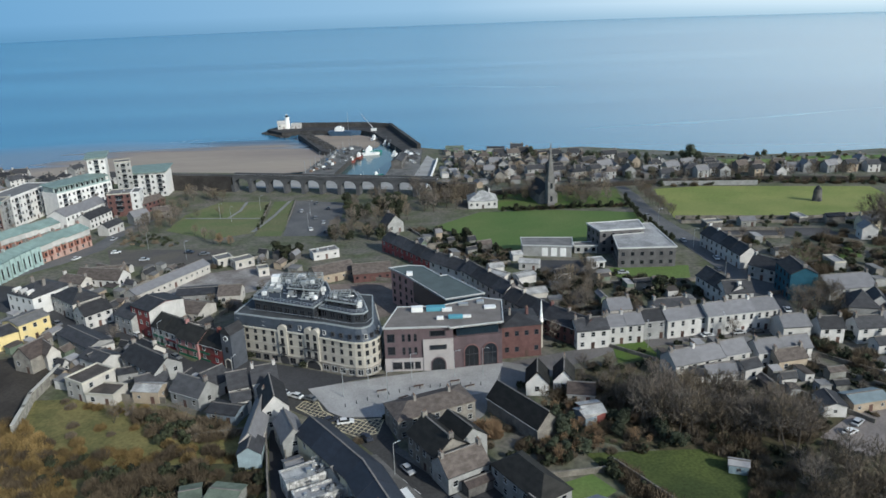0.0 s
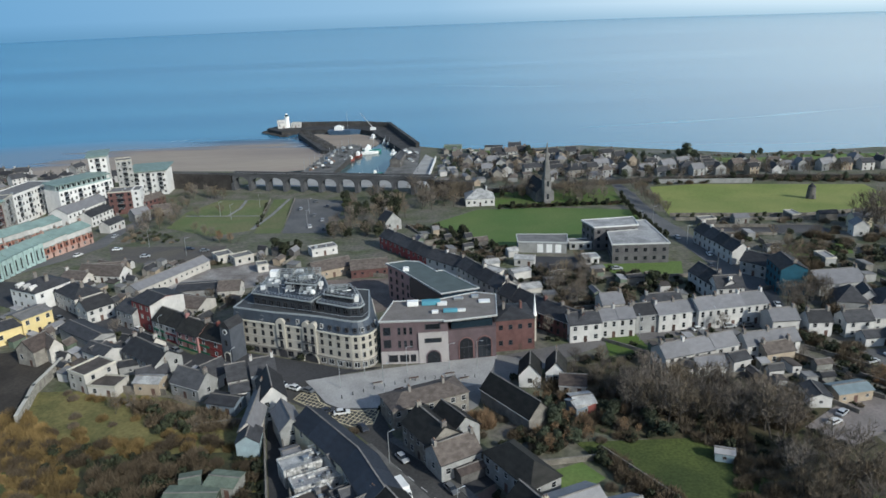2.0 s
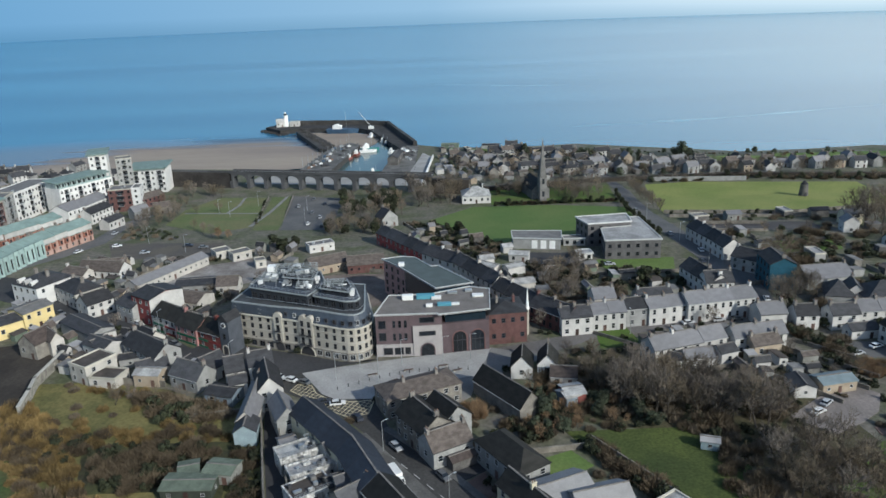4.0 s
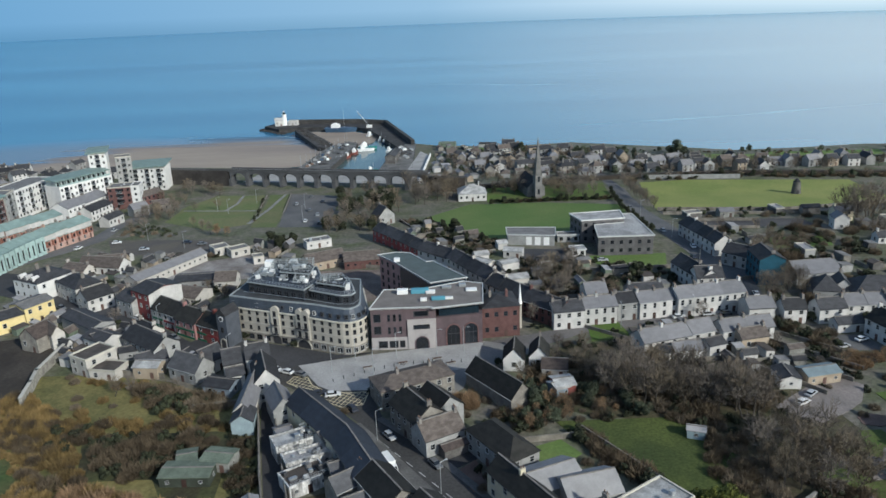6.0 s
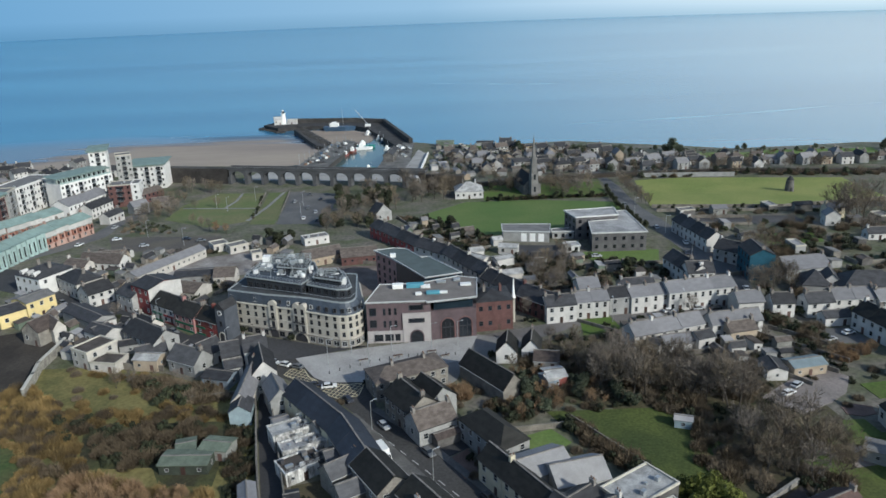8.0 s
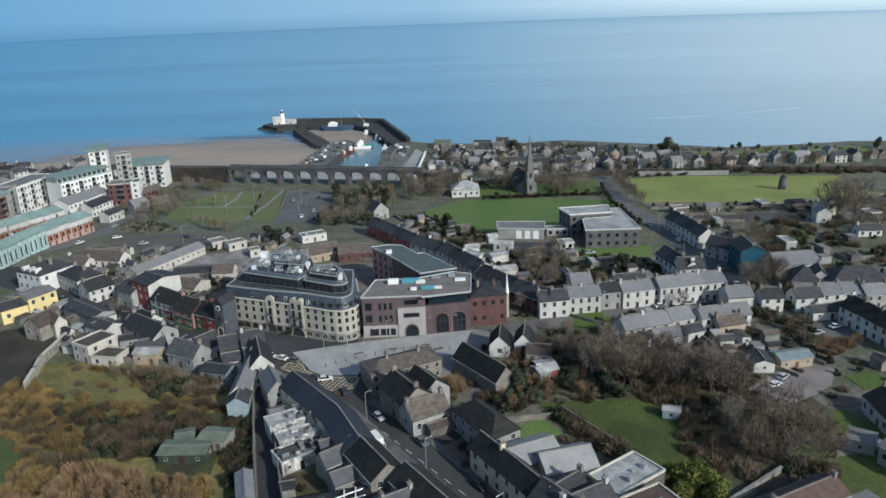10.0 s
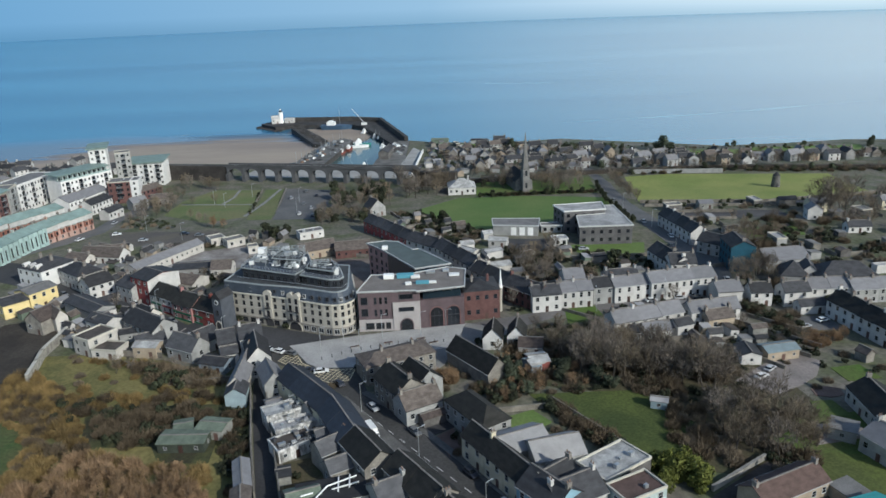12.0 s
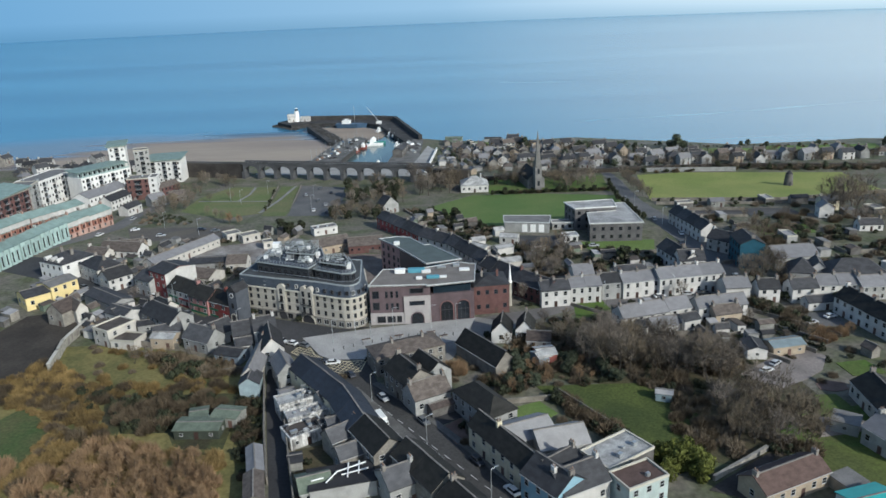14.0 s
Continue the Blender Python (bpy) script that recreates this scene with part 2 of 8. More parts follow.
    dp.inputs["From Min"].default_value, dp.inputs["From Max"].default_value = -8.0, -8.95
    nt.links.new(sep.outputs["Z"], dp.inputs["Value"])
    mz = nt.nodes.new("ShaderNodeMix")
    mz.data_type = "RGBA"
    nt.links.new(dp.outputs[0], mz.inputs["Factor"])
    nt.links.new(mx_.outputs["Result"], mz.inputs["A"])
    mz.inputs["B"].default_value = (0.06, 0.155, 0.25, 1)
    nt.links.new(mz.outputs["Result"], b.inputs["Base Color"])
    rg = nt.nodes.new("ShaderNodeMapRange")
    rg.inputs["To Min"].default_value, rg.inputs["To Max"].default_value = 0.8, 0.16
    nt.links.new(mr.outputs[0], rg.inputs["Value"])
    nt.links.new(rg.outputs[0], b.inputs["Roughness"])
    b.inputs["Specular IOR Level"].default_value = 0.6
    return m


# ---- mesh helpers ----
def box(bm, x0, x1, y0, y1, z0, z1, mi=0):
    v = [bm.verts.new(p) for p in ((x0, y0, z0), (x1, y0, z0), (x1, y1, z0), (x0, y1, z0), (x0, y0, z1), (x1, y0, z1), (x1, y1, z1), (x0, y1, z1))]
    for q in ((3, 2, 1, 0), (4, 5, 6, 7), (0, 1, 5, 4), (1, 2, 6, 5), (2, 3, 7, 6), (3, 0, 4, 7)):
        bm.faces.new([v[i] for i in q]).material_index = mi


def prism(bm, pts, z0, z1, mi=0, top=None, mi_top=None):
    """Upright prism over a plan polygon, counter-clockwise. top: another plan for its upper end."""
    a = [bm.verts.new((x, y, z0)) for x, y in pts]
    b = [bm.verts.new((x, y, z1)) for x, y in (top or pts)]
    n = len(pts)
    for i in range(n):
        bm.faces.new((a[i], a[(i + 1) % n], b[(i + 1) % n], b[i])).material_index = mi
    bm.faces.new(b).material_index = mi if mi_top is None else mi_top
    bm.faces.new(a[::-1]).material_index = mi


def poly(bm, pts, mi=0):
    f = bm.faces.new([bm.verts.new(p) for p in pts])
    f.material_index = mi
    return f


def tube(bm, a, b, r0, r1, n=6, mi=0, cap=False):
    a, b = Vector(a), Vector(b)
    d = (b - a).normalized()
    u = d.orthogonal().normalized()
    w = d.cross(u)
    ra = [bm.verts.new(a + r0 * (math.cos(6.2832 * i / n) * u + math.sin(6.2832 * i / n) * w)) for i in range(n)]
    rb = [bm.verts.new(b + r1 * (math.cos(6.2832 * i / n) * u + math.sin(6.2832 * i / n) * w)) for i in range(n)]
    for i in range(n):
        bm.faces.new((ra[i], ra[(i + 1) % n], rb[(i + 1) % n], rb[i])).material_index = mi
    if cap:
        bm.faces.new(rb).material_index = mi
        bm.faces.new(ra[::-1]).material_index = mi


def mesh(name, bm, mats):
    me = bpy.data.meshes.new(name)
    bm.normal_update()
    bm.to_mesh(me)
    bm.free()
    for m in mats if isinstance(mats, (list, tuple)) else [mats]:
        me.materials.append(m)
    return me


def part(name, bm, mats, parent, label="", m=None):
    ob = new(name, mesh(name, bm, mats) if isinstance(bm, bmesh.types.BMesh) else bm)
    ob.parent = parent
    if m is not None:
        ob.matrix_basis = m
    return tagged(ob, label)


def thing(name, m, label, category, group="", kind=""):
    ob = new(name)
    ob.empty_display_size = 0.5
    ob.matrix_basis = m
    return tagged(ob, label, category, group, kind)


def ground_z(x, y):
    return 0.0 if y < 290 else -5.0 * min(1.0, (y - 290) / 90)


def sheet(name, pts, material, up, label, category, kind="structure", sides=0.0):
    """A flat piece of ground that follows the slope to the sea, with an edge of that depth."""
    bm = bmesh.new()
    bm.faces.new([bm.verts.new((x, y, 0)) for x, y in pts])
    bmesh.ops.recalc_face_normals(bm, faces=bm.faces)
    for f in bm.faces:
        if f.normal.z < 0:
            f.normal_flip()
    for yy in (290, 380):
        bmesh.ops.bisect_plane(bm, geom=bm.verts[:] + bm.edges[:] + bm.faces[:], plane_co=(0, yy, 0), plane_no=(0, 1, 0))
    if sides:
        r = bmesh.ops.extrude_face_region(bm, geom=bm.faces[:])
        low = [v for v in bm.verts if v not in set(e for e in r["geom"] if isinstance(e, bmesh.types.BMVert))]
        for v in bm.verts:
            v.co.z = ground_z(v.co.x, v.co.y) + up
        for v in low:
            v.co.z -= sides
    else:
        for v in bm.verts:
            v.co.z = ground_z(v.co.x, v.co.y) + up
    bmesh.ops.triangulate(bm, faces=[f for f in bm.faces if len(f.verts) > 4])
    ob = new(name, mesh(name, bm, material))
    return tagged(ob, label, category, "", kind)


# ---- ground, sea and distance ----
land = sheet("ground", [(-900, -500), (900, -500), (900, 470), (420, 480), (306, 503), (260, 498), (213, 497), (180, 514), (145, 530), (107, 549), (51, 543), (5, 556), (-14, 568), (-16, 478), (-30, 470), (-95, 470), (-110, 492), (-190, 508), (-260, 505), (-420, 480), (-900, 470)],
             GROUND, 0.0, "mottled brown and green town ground sloping to the sea", "ground", sides=9.0)
bm = bmesh.new()
bmesh.ops.create_circle(bm, cap_ends=True, radius=4750, segments=96)
bmesh.ops.translate(bm, verts=bm.verts, vec=(0, 0, -9.0))
sea = tagged(new("water", mesh("water", bm, SEA)), "calm pale blue sea with long faint streaks", "sea", "", "structure")

bm = bmesh.new()
bl = [(-420, 478, -6.0), (-262, 503, -5.3), (-190, 506, -5.1), (-150, 498, -5.1), (-110, 490, -5.1), (-92, 497, -5.6)]
bo = [(-440, 668, -9.3), (-369, 680, -9.3), (-300, 686, -9.3), (-214, 672, -9.4), (-146, 690, -9.8), (-84, 572, -8)]
va = [bm.verts.new(p) for p in bl]
vb = [bm.verts.new(p) for p in bo]
for i in range(5):
    bm.faces.new((va[i], va[i + 1], vb[i + 1], vb[i]))
bmesh.ops.subdivide_edges(bm, edges=bm.edges[:], cuts=26, use_grid_fill=True)
beach = tagged(new("beach", mesh("beach", bm, tidal_sand())), "broad sandy beach with wet and dry bands", "beach", "", "structure")

SURF = mat("sea_foam", (0.62, 0.60, 0.60), 0.6, 0.25, 0.05, 0.6, 0.0)
foam = thing("surf", pose(0, 0, 0), "thin pale lines of surf along the beach", "surf", "", "structure")
for dy, x0, x1, w in ((0.0, -300, -150, 2.2), (5.0, -262, -196, 1.4), (9.5, -330, -232, 1.8), (15.0, -290, -210, 1.2)):
    bm = bmesh.new()
    pts = []
    for k in range(31):
        x = x0 + (x1 - x0) * k / 30
        y = 656 + 12 * math.sin((x + 150) * 0.011) + 2.0 * math.sin(x * 0.09 + dy) + dy - 0.02 * abs(x + 220)
        h = w * math.sin(math.pi * k / 30) ** 0.6 * (0.7 + 0.3 * math.sin(x * 0.3))
        pts.append((bm.verts.new((x, y - h / 2, -8.93)), bm.verts.new((x, y + h / 2, -8.93))))
    for (a0, a1), (b0, b1) in zip(pts, pts[1:]):
        bm.faces.new((a0, b0, b1, a1))
    part("foam_line", bm, SURF, foam)

# pale slicks on the open water
SLICK = [mat("sea_slick_edge", (0.075, 0.25, 0.38), 0.18, 0.06, 0.01, 0.03, 0.16, spec=0.5, dist=0.5), mat("sea_slick", (0.15, 0.33, 0.45), 0.18, 0.06, 0.01, 0.03, 0.16, spec=0.5, dist=0.5)]
for (ax, ay), (bx, by), w in (((433, 1286), (720, 1114), 15), ((-25, 1067), (195, 997), 14), ((-67, 1150), (60, 1120), 10), ((121, 649), (460, 718), 9), ((-1330, 2318), (-742, 2002), 46), ((-601, 1885), (-209, 1679), 30), ((-182, 1934), (173, 1718), 32), ((60, 1660), (330, 1500), 20)):
    sl_ = thing("slick", pose(0, 0, 0), "long pale slick on the calm sea", "slick", "", "structure")
    for k, sc_ in enumerate((2.2, 0.8)):
        bm = bmesh.new()
        pts = []
        for i in range(41):
            u = i / 40
            x, y = ax + (bx - ax) * u, ay + (by - ay) * u + w * 0.5 * math.sin(7 * u + ax)
            h = sc_ * w * math.sin(math.pi * u) ** 0.8 * (0.65 + 0.35 * math.sin(19 * u + ay)) * 0.5 + 0.02
            pts.append((bm.verts.new((x, y - h, -8.99 + 0.01 * k)), bm.verts.new((x, y + h, -8.99 + 0.01 * k))))
        for (a0, a1), (b0, b1) in zip(pts, pts[1:]):
            bm.faces.new((a0, b0, b1, a1))
        part("slick_streak", bm, SLICK[k], sl_)

bm = bmesh.new()
NSEG = 64
ring = []
for i in range(NSEG + 1):
    a = radians(150 - 120 * i / NSEG)
    ring.append((bm.verts.new((4700 * math.cos(a), 4700 * math.sin(a), -30)), bm.verts.new((4700 * math.cos(a), 4700 * math.sin(a), 1700))))
for (a0, a1), (b0, b1) in zip(ring, ring[1:]):
    bm.faces.new((a0, b0, b1, a1))
HAZE = bpy.data.materials.new("sea_haze")
HAZE.use_nodes = True
nt = HAZE.node_tree
nt.nodes.clear()
co, sx = nt.nodes.new("ShaderNodeTexCoord"), nt.nodes.new("ShaderNodeSeparateXYZ")
nt.links.new(co.outputs["Object"], sx.inputs[0])


def ramp_of(axis, lo, hi, stops):
    """A colour ramp along one axis of the backdrop."""
    mr = nt.nodes.new("ShaderNodeMapRange")
    mr.inputs["From Min"].default_value, mr.inputs["From Max"].default_value = lo, hi
    nt.links.new(sx.outputs[axis], mr.inputs["Value"])
    cr = nt.nodes.new("ShaderNodeValToRGB")
    el = cr.color_ramp.elements
    el[0].position, el[1].position = stops[0][0], stops[-1][0]
    el[0].color, el[1].color = (*stops[0][1], 1), (*stops[-1][1], 1)
    for at, c in stops[1:-1]:
        el.new(at).color = (*c, 1)
    nt.links.new(mr.outputs[0], cr.inputs["Fac"])
    return cr.outputs[0]


low = ramp_of("X", -2600, 2600, ((0.05, (0.128, 0.292, 0.49)), (0.5, (0.24, 0.405, 0.575)), (0.95, (0.49, 0.64, 0.755))))
high = ramp_of("X", -2600, 2600, ((0.05, (0.18, 0.375, 0.61)), (0.5, (0.33, 0.51, 0.70)), (0.95, (0.84, 0.93, 1.0))))
lift = ramp_of("Z", -20, 330, ((0.03, (0, 0, 0)), (0.12, (0.3, 0.3, 0.3)), (0.28, (0.88, 0.88, 0.88)), (1.0, (1, 1, 1))))
mx = nt.nodes.new("ShaderNodeMix")
mx.data_type = "RGBA"
nt.links.new(lift, mx.inputs["Factor"])
nt.links.new(low, mx.inputs["A"])
nt.links.new(high, mx.inputs["B"])
em, ou = nt.nodes.new("ShaderNodeEmission"), nt.nodes.new("ShaderNodeOutputMaterial")
nt.links.new(mx.outputs["Result"], em.inputs["Color"])
nt.links.new(em.outputs[0], ou.inputs["Surface"])
tagged(new("backdrop", mesh("backdrop", bm, HAZE)), "pale hazy sky over the far sea", "sky", "", "structure")

LAND = (
    ("pavement", ((-38.5, 181), (-33, 172), (-31, 168.5), (-27, 165.5), (-16.5, 165), (-9, 171), (12, 176), (16.5, 193), (1.4, 190.3), (-17, 186.6), (-31, 183.2)), mat("pale_square_setts", (0.36, 0.352, 0.34), 0.85, 0.16, 0.12, 2, 0.3), 0.12, "pale grey paved town square", "square", 0.3),
    # asphalt darkened to carry the shade of the house row
    ("road", ((-49, 176), (-38.5, 181), (-31, 168.5), (-27, 165.5), (-16.5, 165), (-12, 151), (-0.2, 137.5), (20, 108), (45, 70), (70, 20), (60, 20), (36.9, 66), (14.4, 100), (-1.4, 124), (-17.3, 148), (-27, 160), (-33, 164)), mat("main_street_shaded_asphalt", (0.052, 0.051, 0.051), 0.9, 0.25, 0.06, 1.5, 0.3, second=(0.082, 0.079, 0.076)), 0.05, "grey asphalt main street through the town", "road", 0.3),
    ("pavement", ((-17.3, 148.5), (-1.4, 124.5), (14.4, 100.5), (36.9, 66.5), (31, 63), (8.5, 95), (-8.5, 120), (-15, 133), (-26, 147)), FOOTWAY, 0.17, "pale concrete footpath along the street", "pavement", 0.3),
    ("pavement", ((-12, 151), (-0.2, 137.5), (20, 108), (45, 70), (43.4, 69), (18.4, 107), (-1.8, 136.5), (-13.6, 150)), FOOTWAY, 0.17, "pale concrete footpath along the street", "pavement", 0.3),
    # street and forecourt: shade of the buildings painted in as darker asphalt
    ("road", ((-49, 176), (-38.5, 181), (-77, 201), (-110, 231), (-140, 262), (-178, 275), (-186, 260), (-140, 236), (-104, 216), (-79, 195)), DARKASPH, 0.06, "grey asphalt street past the shops", "road", 0.3),
    ("road", ((-79, 195), (-49, 176), (-38.5, 181), (-17, 188.2), (-20, 186.5), (-28, 187.3), (-36, 191), (-64, 202.5), (-74, 203)), DARKASPH, 0.08, "grey asphalt forecourt in front of the hotel", "road", 0.3),
    ("road", ((12, 176), (49, 197), (81, 203.5), (106, 206), (150, 206), (150, 212), (108, 211.5), (83, 209), (50, 203), (16, 192)), mat("pale_worn_tarmac", (0.185, 0.172, 0.165), 0.9, 0.2, 0.08, 1.5, 0.3), 0.05, "asphalt road in front of white terraces", "road", 0.3),
    ("road", ((104, 210), (112, 210), (118, 240), (112, 288), (108, 345), (110, 395), (106, 440), (101, 440), (103, 395), (100, 345), (102, 288), (107, 240)), ASPHALT, 0.07, "straight asphalt road towards the coast", "road", 0.3),
    # the lane's shadow is part of its dark asphalt colour
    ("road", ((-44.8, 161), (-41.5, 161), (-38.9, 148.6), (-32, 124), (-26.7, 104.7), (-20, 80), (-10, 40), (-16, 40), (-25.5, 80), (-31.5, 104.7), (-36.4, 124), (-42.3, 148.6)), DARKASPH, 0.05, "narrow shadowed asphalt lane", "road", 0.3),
    ("road", ((-186, 260), (-177, 277), (-163, 299), (-155, 322), (-158, 360), (-150, 400), (-156, 400), (-165, 360), (-164, 331), (-172, 300)), ASPHALT, 0.05, "asphalt street below the apartments", "road", 0.3),
    ("car_park", ((-114, 271), (-76, 287), (-58, 273), (-70, 258), (-98, 244)), mat("stained_yard", (0.15, 0.13, 0.118), 0.95, 0.25, 0.12, 1.5, 0.5, second=(0.30, 0.285, 0.27)), 0.05, "brown stained worn yard surface", "car park", 0.3),
    ("car_park", ((-153, 321), (-97, 315), (-92, 288), (-120, 290), (-140, 294)), mat("muddy_car_park", (0.088, 0.080, 0.074), 0.95, 0.25, 0.09, 1.5, 0.4, second=(0.115, 0.10, 0.08)), 0.05, "dark asphalt car park", "car park", 0.3),
    ("car_park", ((-84, 414), (-54, 405), (-51, 333), (-76, 336)), ASPHALT, 0.05, "long grey car park by the viaduct", "car park", 0.3),
    ("car_park", ((-60, 262), (-20, 262), (-16, 232), (-40, 218), (-58, 236)), mat("brown_yard_gravel", (0.19, 0.155, 0.135), 0.95, 0.25, 0.12, 1.5, 0.5), 0.04, "brown unpaved yard behind the hotel", "yard", 0.3),
    ("car_park", ((112, 262), (122, 258), (132, 244), (126, 238), (114, 246)), ASPHALT, 0.04, "grey yard among roofs", "yard", 0.3),
    ("car_park", ((34, 282), (52, 279), (62, 283), (61, 268), (50, 262), (36, 268)), DARKASPH, 0.05, "dark asphalt school yard", "yard", 0.3),
    ("car_park", ((119.6, 189), (122.6, 188.6), (130, 188), (132, 177.5), (121, 178)), ASPHALT, 0.05, "grey asphalt court among white houses", "yard", 0.3),
    ("car_park", ((118, 322), (172, 315), (172, 301), (121, 305)), mat("dark_lane_surface", (0.085, 0.08, 0.08), 0.95, 0.25, 0.09, 1.5, 0.4), 0.05, "dark grey yard beside the field", "yard", 0.3),
    ("railway", ((113, 341), (176, 333), (240, 342), (240, 337), (176, 327), (113, 335)), mat("track_ballast", (0.16, 0.15, 0.145), 0.95, 0.25, 0.15, 1.5, 0.5), 0.06, "grey strip of lane below the field", "lane", 0.3),
    ("car_park", ((86.5, 149), (99, 158.3), (111, 162), (114, 158), (109, 150), (103, 145.5), (93.5, 140.4)), mat("pinkish_gravel", (0.28, 0.245, 0.225), 0.95, 0.2, 0.12, 1.5, 0.5), 0.16, "pale brown gravel yard", "yard", 0.3),
    ("road", ((-122, 452), (-4, 428), (-6, 470), (-95, 470), (-112, 488)), mat("pale_concrete", (0.38, 0.37, 0.35), 0.85, 0.15, 0.1, 2), 0.05, "pale harbour road behind the viaduct", "road", 0.3),
    ("gardens", ((6, 552), (52, 540), (106, 545), (145, 526), (180, 511), (213, 494), (306, 500), (340, 470), (330, 432), (180, 432), (116, 428), (6, 420)), mat("coastal_gardens", (0.155, 0.15, 0.135), 0.95, 0.35, 0.08, 0.5, 0.5, second=(0.085, 0.10, 0.06)), 0.03, "pale mixed gardens and yards among coastal houses", "gardens", 0.3),
    ("field", ((186, 486), (222, 480), (214, 466), (182, 470)), GRASS, 0.09, "small green coastal field", "field", 0.3),
    ("field", ((226, 487), (262, 484), (304, 482), (300, 466), (238, 470), (226, 474)), GRASS, 0.09, "small green coastal field", "field", 0.3),
    ("field", ((216, 468), (242, 464), (230, 443), (210, 447)), GRASS, 0.09, "small green coastal field", "field", 0.3),
    ("field", ((28, 542), (42, 540), (40, 524), (29, 526)), GRASS, 0.09, "small green coastal field", "field", 0.3),
    ("field", ((113, 343), (176, 335), (236, 345), (240, 400), (150, 414), (122, 411)), PITCH, 0.08, "bright mown playing field", "field", 0.3),
    ("field", ((-4, 344), (26, 294), (60, 306), (94, 310), (99, 360), (60, 372), (20, 374)), GRASS, 0.08, "green school playing field", "field", 0.3),
    ("lawn", ((60, 269), (95, 269), (91, 254), (69, 252)), GRASS, 0.08, "green strip of lawn beside the school", "lawn", 0.3),
    ("lawn", ((-139, 356), (-140, 390), (-128, 416), (-98, 413), (-92, 345), (-110, 335)), mat("olive_park_grass", (0.105, 0.135, 0.05), 0.95, 0.25, 0.06, 1.2, 0.6, second=(0.14, 0.14, 0.065)), 0.08, "open green park lawn", "lawn", 0.3),
    ("lawn", ((-96, 413), (-84, 414), (-77, 336), (-90, 338)), MATS["olive_park_grass"], 0.10, "strip of rough grass by the car park", "lawn", 0.3),
    ("path", ((-138, 384.2), (-95, 378.2), (-95, 376.6), (-138, 382.6)), PAVING, 0.14, "pale gravel park path", "path", 0.2),
    ("path", ((-113, 414), (-111.4, 414), (-110.4, 396), (-113, 381), (-114.6, 381), (-112, 396)), PAVING, 0.15, "pale gravel park path", "path", 0.2),
    ("path", ((-88, 413), (-86.2, 413), (-92, 346), (-94, 346)), PAVING, 0.16, "pale gravel park path", "path", 0.2),
    ("lawn", ((30, 376), (98, 374), (101, 413), (32, 410)), LAWN, 0.10, "grassy churchyard", "lawn", 0.3),
    ("wood_floor", ((30, 186), (58, 190), (86, 178), (100, 150), (104, 122), (84, 104), (66, 110), (70, 142), (40, 148), (24, 158)), mat("leaf_litter", (0.055, 0.058, 0.028), 0.95, 0.3, 0.15, 1.5, 0.8, second=(0.085, 0.068, 0.042)), 0.06, "dark leaf litter under the wood", "ground", 0.3),
    # lawn takes the dark litter colour to stand in for courtyard shade
    ("lawn", ((-28.5, 119), (-22, 121), (-17, 110), (-26.5, 109)), MATS["leaf_litter"], 0.1, "small dark courtyard lawn", "lawn", 0.2),
    ("hollow", ((-86, 147), (-50, 147), (-47, 138), (-46, 120), (-58, 121), (-62, 128), (-79, 128)), mat("dark_hollow_litter", (0.042, 0.038, 0.024), 0.95, 0.3, 0.15, 1.5, 0.8, second=(0.07, 0.075, 0.03)), 0.12, "dark damp ground in the overgrown hollow", "ground", 0.2),
    # grass colour mottled dark and bright for tree shade and lit parts
    ("lawn", ((31, 146), (60, 146), (68, 136), (70, 121), (56, 106), (48, 120), (37, 134)), mat("tree_shade_grass", (0.034, 0.050, 0.016), 0.95, 0.35, 0.07, 1.5, 0.6, second=(0.078, 0.098, 0.026)), 0.10, "shaded back garden lawn", "lawn", 0.3),
    ("lawn", ((21, 134), (31, 138), (35, 132), (25, 124)), GRASS, 0.10, "small sunlit lawn", "lawn", 0.3),
    ("lawn", ((84, 128), (112, 132), (125, 110), (100, 96), (82, 108)), LAWN, 0.10, "large garden lawn", "lawn", 0.3),
    ("lawn", ((-106, 143), (-98, 141), (-95, 134), (-92, 128), (-89.5, 121), (-90, 115), (-100, 113), (-118, 116)), mat("damp_hollow_grass", (0.062, 0.10, 0.03), 0.95, 0.3, 0.12, 1.2, 0.8, second=(0.10, 0.105, 0.042)), 0.14, "open green patch among the scrub", "lawn", 0.2),
    ("yard", ((97, 127), (107, 124.5), (106, 120.5), (99, 119), (93.5, 118.1)), MATS["pinkish_gravel"], 0.16, "pale gravel yard behind the house", "yard", 0.2),
    ("yard", ((103.9, 142.8), (108, 144.3), (111.4, 142.8), (110.7, 139.4), (107, 138.4), (103.6, 139.8)), mat("reddish_paviours", (0.17, 0.115, 0.095), 0.9, 0.2, 0.3, 3, 0.4), 0.16, "round reddish paved patio", "yard", 0.2),
    ("yard", ((6.0, 127), (10.6, 131), (13.0, 120.4), (9.4, 119.4)), MATS["reddish_paviours"], 0.14, "reddish back yard beside the houses", "yard", 0.2),
    # dark sheet that paints in the shade between these houses
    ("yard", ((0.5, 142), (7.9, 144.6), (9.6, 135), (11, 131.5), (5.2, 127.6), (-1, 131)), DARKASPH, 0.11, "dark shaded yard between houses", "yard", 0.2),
    ("pavement", ((11, 172), (12.1, 176), (16.6, 193), (21, 191), (28, 190), (31, 184), (19, 180), (18, 172)), PAVING, 0.13, "pale paved road corner beside the square", "pavement", 0.2),
    ("yard", ((-9, 170.9), (11.9, 175.9), (9, 164.2), (5, 160), (-14, 160)), PAVING, 0.11, "pale worn court beside the square", "yard", 0.2),
